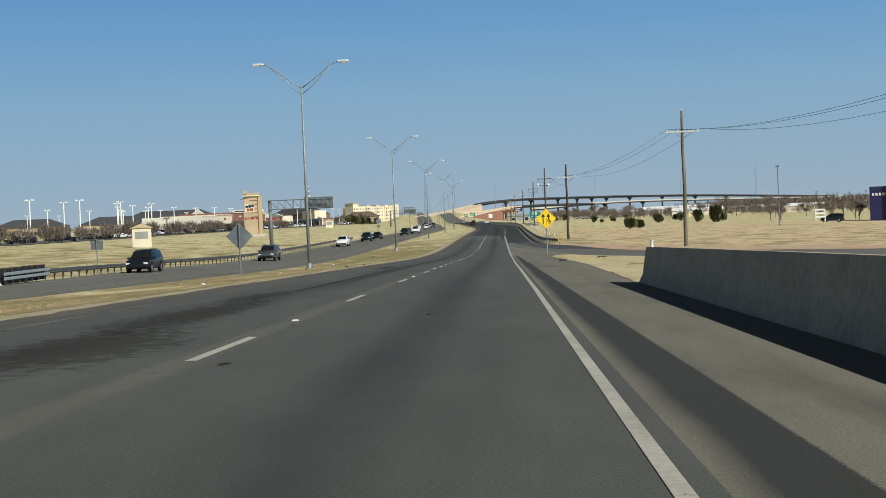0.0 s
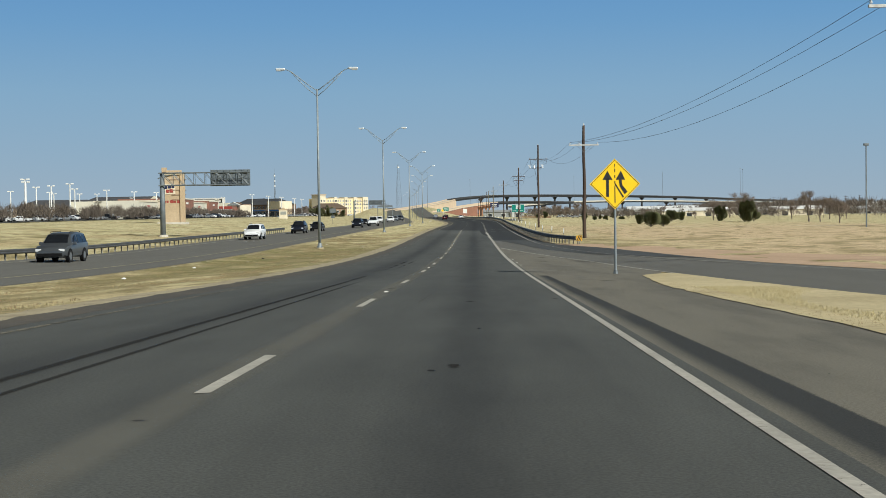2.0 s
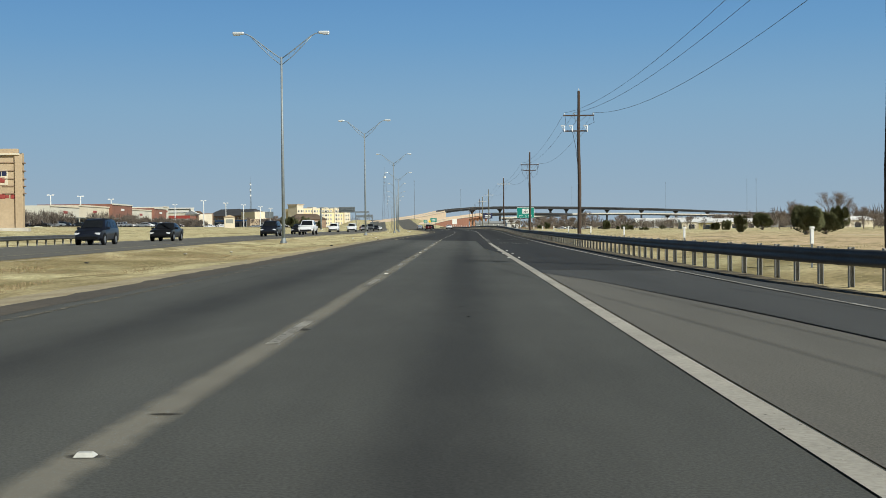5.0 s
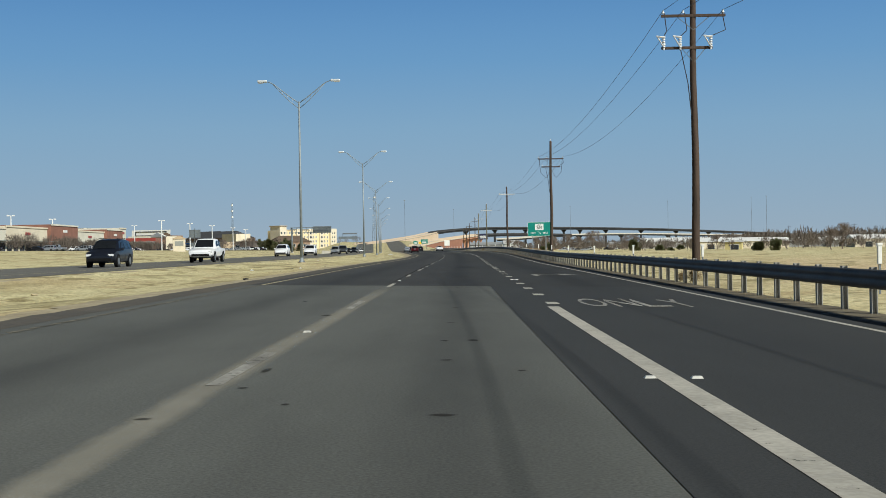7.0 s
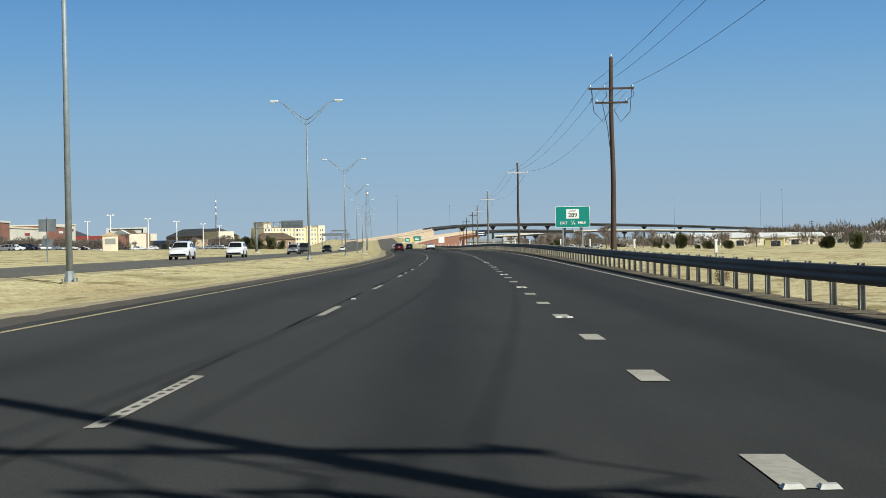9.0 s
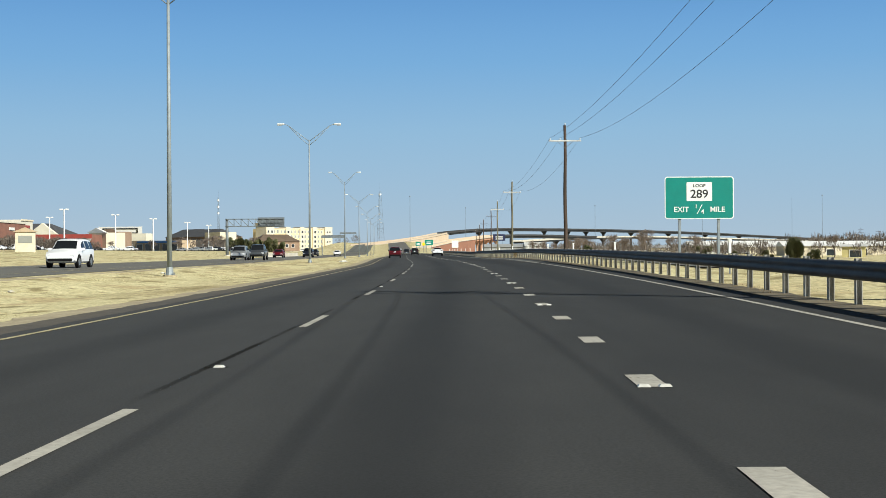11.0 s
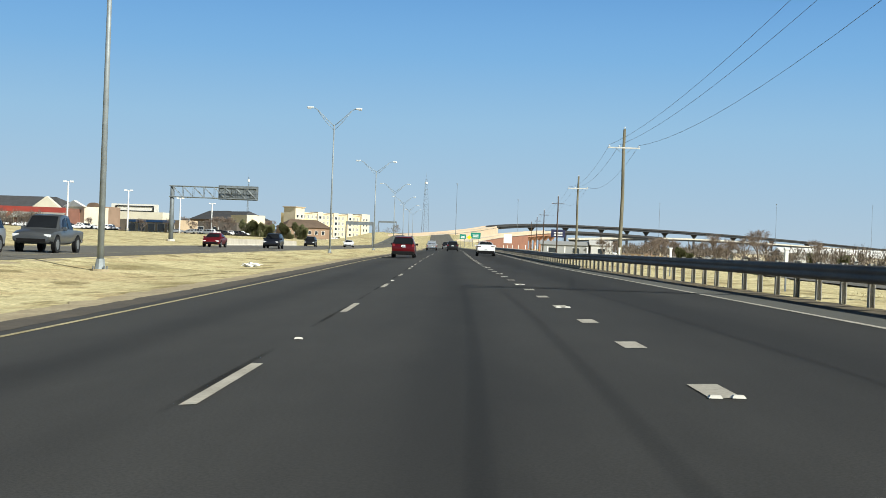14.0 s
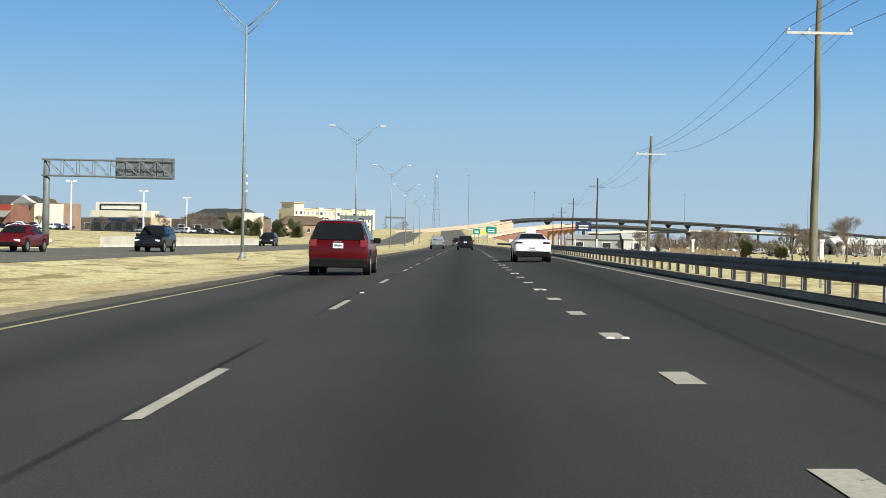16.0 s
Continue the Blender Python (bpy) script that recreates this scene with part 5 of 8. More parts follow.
# ---- monument sign of the shopping centre ----
def monument():
    root = thing("monument_sign", "tall tan stucco and brick monument sign with coloured tenant panels", "monument sign", frame_at(336, -61.5, turn=8))
    bm = bmesh.new()
    box(bm, -2.2, 1.9, -0.5, 0.5, -0.5, 11.2, 0.05)
    part("slab", bm, STUCCO_TAN, root, "tan stucco slab")
    bm = bmesh.new()
    box(bm, 1.5, 2.5, -0.75, 0.75, -0.5, 10.6, 0.05)
    part("pier", bm, STUCCO_TAN, root, "tan brick pier")
    bm = bmesh.new()
    box(bm, -2.5, 2.2, -0.9, 0.9, 10.3, 10.55, 0.04)
    part("cornice", bm, STUCCO, root)
    bm = bmesh.new()
    box(bm, -2.2, -1.2, -0.7, 0.7, 10.9, 11.8, 0.04)
    part("finial", bm, STUCCO_TAN, root)
    for z in (9.2, 8.1, 7.0, 6.0, 5.0):
        bm = bmesh.new()
        box(bm, -0.2 - 0.5 * (z > 8), 2.75, -0.62, 0.85, z, z + 0.13, 0.02)
        part("band", bm, BRICK_TAN, root)
    # swept canopy rail reaching out past the slab
    bm = bmesh.new()
    pipe(bm, [(-3.0 + 0.55 * i, -0.7, 9.5 + 0.10 * i + 0.055 * i * (10 - i) / 5) for i in range(11)], 0.11)
    part("canopy_rail", bm, GALV_DULL, root, "dark swept metal rail")
    bm = bmesh.new()
    box(bm, -1.95, 0.55, -0.56, -0.5, 6.2, 8.3, 0.05)
    panel = part("tenant_panel", bm, STUCCO, root, "pale tenant panel")
    for x0, x1, z0, z1, m_ in ((-1.7, -1.05, 7.35, 7.95, BLUE), (-0.95, -0.3, 7.42, 8.05, BLUE), (-0.2, 0.4, 7.5, 8.1, BLUE), (-1.35, -0.75, 6.5, 7.2, RED_SIGN), (-0.65, 0.15, 6.55, 7.25, RED_SIGN)):
        bm = bmesh.new()
        box(bm, x0, x1, -0.60, -0.555, z0, z1, 0.06)
        part("lettering_bar", bm, m_, panel)
    for k, w in enumerate((0.55, 0.4, 0.7, 0.5, 0.6)):
        bm = bmesh.new()
        x = -2.0 + 0.72 * k
        box(bm, x, x + w, -0.54, -0.495, 4.35 + 0.08 * (k % 2), 4.85 + 0.05 * (k % 3), 0.04)
        part("lettering_bar", bm, RED_SIGN, root)
    bm = bmesh.new()
    box(bm, -3.2, 3.2, -1.2, 1.2, -0.5, 0.35, 0.05)
    part("plinth", bm, CONCRETE_PALE, root)


monument()


def entrance_sign(s, d, label):
    root = thing("entrance_sign", label, "stone sign", frame_at(s, d, turn=12))
    bm = bmesh.new()
    box(bm, -1.6, 1.6, -0.4, 0.4, -0.4, 3.3, 0.04)
    part("wall", bm, STUCCO, root)
    bm = bmesh.new()
    v = [(-2.0, 3.3), (2.0, 3.3), (0, 4.1)]
    plate(bm, v, -0.6, 1.2)
    part("cap", bm, STUCCO_TAN, root)
    bm = bmesh.new()
    box(bm, -1.1, 1.1, -0.45, -0.4, 1.5, 2.7, 0.02)
    part("panel", bm, ROOF_SAGE, root)


entrance_sign(221, -58.5, "tan stone entrance sign with a small gabled cap on the grass")
entrance_sign(565, -62.9, "cream stucco entrance sign standing on the grass")


def back_of_sign(s, d, diamond, h, size, label):
    root = thing("road_sign", label, "road sign", frame_at(s, d))
    bm = bmesh.new()
    rod(bm, (0, 0, -0.4), (0, 0, h + size * 0.9), 0.045, 0.045, 8)
    part("post", bm, GALV_DULL, root)
    bm = bmesh.new()
    if diamond:
        plate(bm, [(0, h + size), (size, h), (0, h - size), (-size, h)], 0.06)
    else:
        plate(bm, [(-size, h + size * .7), (size, h + size * .7), (size, h - size * .7), (-size, h - size * .7)], 0.06)
    part("panel", bm, GALV_DULL, root, "bare aluminium back of a sign")


back_of_sign(82, -13.7, True, 2.5, 0.86, "grey back of a diamond road sign on the median")
back_of_sign(112, -32.3, False, 2.3, 0.55, "grey back of a small road sign beyond the guardrail")
back_of_sign(404, -34.6, False, 1.8, 0.5, "dark back of a small road sign on the grass")
back_of_sign(404.2, -34.6, False, 3.4, 0.8, "pale back of a square road sign on the grass")


# ---- parking-lot lamps ----
def lot_lamp():
    root = thing("lot_lamp", "white parking-lot lamp post with a flat twin head", "lamp post", group="parking-lot lamps")
    bm = bmesh.new()
    rod(bm, (0, 0, -0.3), (0, 0, 0.8), 0.32, 0.32, 12)
    part("footing", bm, CONCRETE_PALE, root)
    bm = bmesh.new()
    rod(bm, (0, 0, 0.8), (0, 0, 10.9), 0.21, 0.18, 8)
    part("pole", bm, WHITE, root)
    bm = bmesh.new()
    rod(bm, (-0.5, 0, 10.85), (0.5, 0, 10.85), 0.06, 0.06, 6)
    part("bracket", bm, WHITE, root)
    for sx in (-1, 1):
        bm = bmesh.new()
        box(bm, min(sx * .4, sx * 1.15), max(sx * .4, sx * 1.15), -0.35, 0.35, 10.68, 11.08, 0.05)
        part("head", bm, WHITE, root)
    return root


LOT = [(330, -118), (352, -112), (376, -124), (402, -114), (430, -122), (455, -116), (480, -128), (496, -137), (530, -133), (557, -128), (596, -126), (585, -157), (628, -156), (634, -150), (614, -120.5), (660, -120), (695, -90), (745, -87), (792, -84), (848, -81), (774, -114), (504, -166), (561, -165), (617, -164), (632, -214), (680, -212), (900, -80), (880, -150), (760, -160)]
lp = lot_lamp()
lp.matrix_basis = frame_at(*LOT[0])
for q in LOT[1:]:
    copy_thing(lp, frame_at(*q))


# ---- buildings ----
def site(p0, p1, z):
    """A frame with x along a facade from p0 to p1 and y into the building."""
    a, b = land(*p0), land(*p1)
    u = Vector((b.x - a.x, b.y - a.y, 0))
    m = Matrix.Translation((a.x, a.y, z)) @ Matrix.Rotation(math.atan2(u.y, u.x), 4, "Z")
    return m, u.length


def shell(root, x0, x1, y0, y1, h, wall, name="wall", parapet=0.0, roof=ROOF_FLAT, base=-1.0):
    """Four walls of their own round a block, with a flat roof behind a parapet."""
    t = 0.3
    for a in ((x0, x1, y0, y0 + t), (x0, x1, y1 - t, y1), (x0, x0 + t, y0 + t, y1 - t), (x1 - t, x1, y0 + t, y1 - t)):
        bm = bmesh.new()
        box(bm, *a, base, h)
        part(name, bm, wall, root)
    bm = bmesh.new()
    box(bm, x0 + t, x1 - t, y0 + t, y1 - t, h - 0.6 - parapet, h - 0.4 - parapet)
    part("roof", bm, roof, root)


def opening(root, x0, x1, z0, z1, y=0.0, frame_=TRIM_WHITE, pane=WINDOW):
    """A window standing in a facade: frame proud of the wall, pane set back in it."""
    bm = bmesh.new()
    w = min(0.14, (x1 - x0) * 0.12)
    for a in ((x0, x0 + w, z0, z1), (x1 - w, x1, z0, z1), (x0 + w, x1 - w, z0, z0 + w), (x0 + w, x1 - w, z1 - w, z1)):
        box(bm, a[0], a[1], y - 0.10, y + 0.02, a[2], a[3])
    win = part("window", bm, frame_, root)
    bm = bmesh.new()
    box(bm, x0 + w, x1 - w, y - 0.045, y - 0.01, z0 + w, z1 - w)
    part("pane", bm, pane, win)


def hip_roof(root, x0, x1, y0, y1, z, h, over=0.8, mat_=None, gable_right=False):
    x0, x1, y0, y1 = x0 - over, x1 + over, y0 - over, y1 + over
    r = (y1 - y0) / 2
    bm = bmesh.new()
    xr = x1 if gable_right else x1 - r * 0.8
    v = [bm.verts.new(p) for p in ((x0, y0, z), (x1, y0, z), (x1, y1, z), (x0, y1, z), (x0 + r * 0.8, (y0 + y1) / 2, z + h), (xr, (y0 + y1) / 2, z + h))]
    for q in ((0, 1, 5, 4), (2, 3, 4, 5), (3, 0, 4), (1, 2, 5), (3, 2, 1, 0)):
        bm.faces.new([v[i] for i in q])
    part("roof", bm, mat_ or ROOF_DARK, root)


def hotel():
    m, L = site((1225, -88), (1278, -45), 3.0)
    root = thing("hotel", "four-storey cream and ochre stucco hotel with corner towers", "hotel", m)
    shell(root, 9, L, 0.0, 18, 14.2, STUCCO_YELLOW, parapet=0.3)
    shell(root, 1.5, 9, -2.0, 8, 17.2, STUCCO, parapet=0.3)
    shell(root, L - 7, L + 0.6, -1.2, 18.6, 15.6, STUCCO, parapet=0.3)
    for x in (22, 36, 49):
        shell(root, x, x + 4.2, -0.8, 6, 15.4, STUCCO, parapet=0.2)
    bm = bmesh.new()
    box(bm, 0.9, 9.6, -2.6, 8.6, 17.2, 17.8, 0.1)
    part("cornice", bm, STUCCO_TAN, root)
    bm = bmesh.new()
    box(bm, 9, L - 7, -0.35, 0.0, 14.2, 14.7, 0.05)
    part("cornice", bm, STUCCO, root)
    for f in range(4):
        z = 1.2 + f * 3.3
        for k in range(15):
            x = 10.2 + k * 3.4
            if any(a - 1.6 < x < a + 4.4 for a in (22, 36, 49)) or x > L - 9.5:
                continue
            opening(root, x, x + 1.9, z, z + 2.1, pane=WINDOW_PALE)
        for x in (2.4, 5.9):
            opening(root, x, x + 1.8, z, z + 1.9, -2.0)
        for a in (22, 36, 49):
            opening(root, a + 1.0, a + 3.2, z, z + 1.9, -0.8)
    for f in range(4):
        for x in (L - 5.6, L - 2.8):
            opening(root, x, x + 1.5, 1.2 + f * 3.3, 2.9 + f * 3.3, -1.2)
    bm = bmesh.new()
    box(bm, -3, 24, -9, -2.1, -1.0, 3.4, 0.05)
    part("porch", bm, BRICK_TAN, root)
    # darker annexe in front
    m2, L2 = site((1160, -84), (1172, -60), 2.8)
    ann = thing("annexe", "brown low-roofed building in front of the hotel", "building", m2)
    shell(ann, 0, L2, 0, 14, 5.0, BRICK_TAN)
    hip_roof(ann, 0, L2, 0, 14, 5.0, 4.5, mat_=mat("brown_shingle_roof", (0.12, 0.085, 0.06), 0.9, var=0.25, scale=0.4))
    for k in range(6):
        opening(ann, 1.5 + k * 4, 3.4 + k * 4, 1.2, 3.4)


hotel()


def dark_roof_block():
    m, L = site((1415, -184), (1346, -134), 4.0)
    root = thing("office_block", "two-storey brown brick block under a dark hipped roof", "building", m)
    shell(root, 0, L, 0, 22, 9.5, mat("brown_brick", (0.17, 0.115, 0.085), 0.9, var=0.2, scale=0.3, fine=0.12))
    hip_roof(root, 0, L * 0.62, 0, 22, 9.5, 6.5)
    hip_roof(root, L * 0.45, L, -2, 20, 9.5, 6.0)
    shell(root, L * 0.86, L + 12, -4, 10, 12.5, STUCCO)
    for f in range(2):
        for k in range(11):
            opening(root, 3 + k * 6.2, 5.6 + k * 6.2, 1.2 + f * 4.3, 3.6 + f * 4.3)


dark_roof_block()


def big_gable():
    m, L = site((1215, -300), (1197, -214), 5.0)
    root = thing("big_store", "large store with a dark shingle roof and a white gabled front", "store", m)
    shell(root, 0, L, 0, 34, 8.0, STUCCO_WHITE)
    hip_roof(root, 0, L - 2, -1, 34, 8.0, 8.0)
    bm = bmesh.new()
    plate(bm, [(L - 24, 7.0), (L - 12, 15.8), (L, 7.0)], -3.0, 3.0)
    part("gable", bm, STUCCO_WHITE, root, "white gabled front")
    shell(root, L - 24, L, -2.9, 4, 8.2, STUCCO_WHITE)
    for k in range(8):
        opening(root, 3 + k * 7, 7 + k * 7, 1, 4.5)


big_gable()


def strip_mall():
    m, L = site((500, -118), (752, -113.5), 1.6)
    root = thing("strip_mall", "long shopping strip of white stucco and red brick shop fronts", "shopping strip", m)
    blocks = [(62, 96, 7.2, STUCCO_WHITE), (96, 138, 7.8, STUCCO), (138, 171, 9.0, BRICK), (171, 214, 7.6, STUCCO_WHITE), (214, 240, 8.6, BRICK), (240, L, 9.6, STUCCO_WHITE)]
    for i, (a, b, h, w) in enumerate(blocks):
        y = -1.2 if w is BRICK else 0.0
        shell(root, a + 0.02, b - 0.02, y, 26, h, w, parapet=0.4)
        bm = bmesh.new()
        box(bm, a - 0.1, b + 0.1, y - 0.25, y, h - 0.35, h + 0.15, 0.04)
        part("cornice", bm, STUCCO_WHITE if w is BRICK else STUCCO, root)
        n = int((b - a) / 6)
        for k in range(n):
            x = a + (b - a) * (k + 0.5) / n
            opening(root, x - 2.1, x + 2.1, 0.2, 3.0, y, BLACK)
        bm = bmesh.new()
        c = (a + b) / 2
        box(bm, c - 2.4, c + 2.4, y - 0.18, y - 0.02, h - 2.4, h - 1.6, 0.03)
        part("sign_bar", bm, TRIM_WHITE if w is BRICK else RED_SIGN, root)
        bm = bmesh.new()
        box(bm, a + 1, b - 1, y - 2.2, y - 0.05, 3.4, 3.7, 0.03)
        part("awning", bm, ROOF_SAGE, root)


strip_mall()


def restaurants():
    m, L = site((862, -150), (857, -119), 1.8)
    a = thing("restaurant", "low restaurant with red walls and grey-green metal awnings", "restaurant", m)
    shell(a, 0, L, 0, 18, 6.6, BRICK)
    bm = bmesh.new()
    box(bm, 0, L, -0.1, 0.0, 5.0, 6.7)
    part("fascia", bm, ROOF_RED, a)
    for x0, x1 in ((0, 12), (14, L)):
        bm = bmesh.new()
        v = [bm.verts.new(p) for p in ((x0, -3.2, 3.3), (x1, -3.2, 3.3), (x1, -0.11, 5.0), (x0, -0.11, 5.0), (x0, -3.2, 3.15), (x1, -3.2, 3.15), (x1, -0.11, 4.85), (x0, -0.11, 4.85))]
        for q in ((0, 1, 2, 3), (7, 6, 5, 4), (0, 4, 5, 1), (1, 5, 6, 2), (3, 7, 4, 0), (2, 6, 7, 3)):
            bm.faces.new([v[i] for i in q])
        part("awning", bm, ROOF_SAGE, a)
    for k in range(6):
        opening(a, 1 + k * 4.8, 4.4 + k * 4.8, 0.8, 3.0, 0, STUCCO)
    m, L = site((874, -124), (866, -115.5), 1.8)
    b = thing("restaurant", "cream stucco corner building with a shallow gable", "restaurant", m)
    shell(b, 0, L, 0, 9, 7.4, STUCCO)
    bm = bmesh.new()
    plate(bm, [(-0.5, 7.4), (L / 2, 9.4), (L + 0.5, 7.4)], -0.6, 1.2)
    part("gable", bm, TRIM_WHITE, b)
    for k in range(2):
        opening(b, 1.2 + k * 5, 4.2 + k * 5, 0.6, 3.6)
    m, L = site((897, -124), (893, -116.5), 1.8)
    c = thing("restaurant", "red brick block with an arched parapet and white lettering bars", "restaurant", m)
    shell(c, 0, L, 0, 9, 8.2, BRICK_TAN)
    bm = bmesh.new()
    plate(bm, [(L * .5 + L * .36 * math.cos(q), 8.2 + 1.3 * math.sin(q)) for q in [math.pi * i / 10 for i in range(11)]][::-1], 0.0, 0.4)
    part("parapet", bm, BRICK_TAN, c)
    for k in range(3):
        bm = bmesh.new()
        box(bm, 1 + k * 2.2, 2.4 + k * 2.2, -0.1, 0.0, 5.4, 6.3, 0.02)
        part("lettering_bar", bm, TRIM_WHITE, c)
    opening(c, 2, L - 2, 0.2, 3.4)
    m, L = site((925, -116), (905, -92), 1.8)
    d = thing("shop", "white shop front with a blue fascia", "shop", m)
    shell(d, 0, L, 0, 8, 4.6, STUCCO_TAN)
    bm = bmesh.new()
    box(bm, 3, L - 3, -0.9, 0.0, 3.6, 4.4, 0.05)
    part("fascia", bm, BLUE_AWNING, d)
    for k in range(5):
        opening(d, 2 + k * 5.6, 6 + k * 5.6, 0.3, 3.2)
    m, L = site((1250, -205), (1240, -168), 4.0)
    e = thing("shop", "white box-like building with a dark-framed roof sign", "shop", m)
    shell(e, 0, L, 0, 10, 10.5, STUCCO_WHITE)
    for bx in ((6, 32, 11.0, 11.6), (6, 32, 14.0, 14.6), (6, 6.7, 11.6, 14.0), (31.3, 32, 11.6, 14.0)):
        bm = bmesh.new()
        box(bm, bx[0], bx[1], 0.2, 0.6, bx[2] - 0.4, bx[3] - 0.4)
        part("sign_frame", bm, BLACK, e)
    bm = bmesh.new()
    box(bm, 3, 35, 0.65, 0.9, 10.0, 15.2)
    part("roof_sign", bm, TRIM_WHITE, e)
    m, L = site((1010, -150), (985, -84), 2.0)
    g = thing("warehouse", "low dark warehouse behind the car park", "warehouse", m)
    shell(g, 0, L, 0, 20, 5.2, mat("dull_brown_metal", (0.13, 0.11, 0.09), 0.8, var=0.2, scale=0.3))
    for k in range(9):
        opening(g, 3 + k * 7, 6 + k * 7, 0.4, 3.2)


restaurants()


# ---- far rows of houses and roofs on the left ----
rng = random.Random(5)
for k in range(26):
    s = rng.uniform(1450, 2100)
    d = -rng.uniform(20, 560) - (s - 1450) * 0.1
    w, dp, h = rng.uniform(14, 34), rng.uniform(10, 18), rng.uniform(4, 7.5)
    m = frame_at(s, d, turn=rng.uniform(-25, 25))
    r = thing("house", rng.choice(["distant pale stucco house under a dark roof", "distant tan brick house under a dark roof"]), "house", m, group="distant houses")
    wallm = rng.choice([STUCCO, STUCCO_WHITE, STUCCO_TAN, BRICK_TAN])
    shell(r, 0, w, 0, dp, h, wallm)
    hip_roof(r, 0, w, 0, dp, h, rng.uniform(2.5, 4.5), mat_=ROOF_DARK if rng.random() < 0.6 else ROOF_SAGE)
    for j in range(int(w / 5)):
        opening(r, 1.5 + j * 5, 3.5 + j * 5, 1.0, 2.8)


for s, d, w, dp, h, hr in ((760, -222, 46, 24, 6.0, 4.5), (660, -240, 34, 20, 5.5, 4.0), (560, -262, 40, 18, 6.5, 3.0), (480, -240, 26, 14, 6.5, 3.2), (440, -232, 22, 14, 6.0, 3.0)):
    r = thing("clinic", "wide low pale building under a hipped roof behind the car park", "building", frame_at(s, d, turn=5), group="wide roofed buildings")
    shell(r, 0, w, 0, dp, h, STUCCO if s < 600 else STUCCO_TAN)
    hip_roof(r, 0, w, 0, dp, h, hr, mat_=STUCCO_TAN if s < 600 else ROOF_DARK)
    for j in range(int(w / 6)):
        opening(r, 2 + j * 6, 5 + j * 6, 1.0, 3.4)


# ---- lattice masts ----
def mast(s, d, z0, h, base, label, drums=3, tripod=False):
    root = thing("lattice_mast", label, "mast", frame_at(s, d, z0))
    sides = [(math.cos(q), math.sin(q)) for q in (0.3, 0.3 + 2.094, 0.3 + 4.189)]
    n = 12
    for a in sides:
        bm = bmesh.new()
        rod(bm, (a[0] * base, a[1] * base, 0), (a[0] * base * .25, a[1] * base * .25, h), 0.16, 0.08, 5)
        part("leg", bm, GALV_DULL, root)
    bm = bmesh.new()
    for i in range(n):
        for j in range(3):
            f0, f1 = base * (1 - .75 * i / n), base * (1 - .75 * (i + 1) / n)
            a, b = sides[j], sides[(j + 1) % 3]
            rod(bm, (a[0] * f0, a[1] * f0, h * i / n), (b[0] * f1, b[1] * f1, h * (i + 1) / n), 0.06, 0.06, 4, False)
            rod(bm, (a[0] * f1, a[1] * f1, h * (i + 1) / n), (b[0] * f1, b[1] * f1, h * (i + 1) / n), 0.05, 0.05, 4, False)
    part("bracing", bm, GALV_DULL, root)
    for k in range(drums):
        bm = bmesh.new()
        z = h * (0.93 - 0.12 * k)
        rod(bm, (0, 0, z), (0, 0, z + 1.6), base * (.62 if drums > 1 else .3), base * (.62 if drums > 1 else .3), 10)
        part("antenna_ring", bm, WHITE, root)
    bm = bmesh.new()
    rod(bm, (0, 0, h), (0, 0, h * 1.14), 0.06, 0.04, 5)
    part("spike", bm, GALV_DULL, root)


mast(1418, -142, 0, 44, 1.3, "slender grey lattice mast carrying antenna rings")
mast(1758, -12, -2, 60, 5.0, "tall three-legged grey lattice tower", 1)


# ---- interchange ahead ----
STEEL_DARK = mat("dark_steel_girder", (0.03, 0.032, 0.036), 0.6, 0.2, var=0.25, scale=0.3)
TAN_PARAPET = mat("tan_parapet", (0.56, 0.44, 0.32), 0.85, col2=(0.50, 0.385, 0.275), scale=0.1, fine=0.06, fscale=2)
# near-black colour carries the shaded side of the bridges' far stretches
SHADED_PARAPET = mat("dark_weathered_parapet", (0.04, 0.04, 0.042), 0.85, col2=(0.03, 0.03, 0.031), scale=0.1, fine=0.06, fscale=2)
TAN_PIER = mat("terracotta_pier", (0.46, 0.245, 0.15), 0.85, col2=(0.40, 0.21, 0.13), scale=0.2, fine=0.08, fscale=2)
RED_WALL = mat("red_brown_retaining_wall", (0.27, 0.125, 0.08), 0.9, col2=(0.225, 0.105, 0.07), scale=0.2, fine=0.12, fscale=2)


def smooth_line(pts, n=6):
    out = []
    P = [Vector(p) for p in pts]
    P = [P[0] * 2 - P[1]] + P + [P[-1] * 2 - P[-2]]
    for a, b, c, d in zip(P, P[1:], P[2:], P[3:]):
        for i in range(n):
            t = i / n
            out.append(0.5 * ((2 * b) + (c - a) * t + (2 * a - 5 * b + 4 * c - d) * t * t + (3 * b - a - 3 * c + d) * t ** 3))
    out.append(P[-2])
    return out


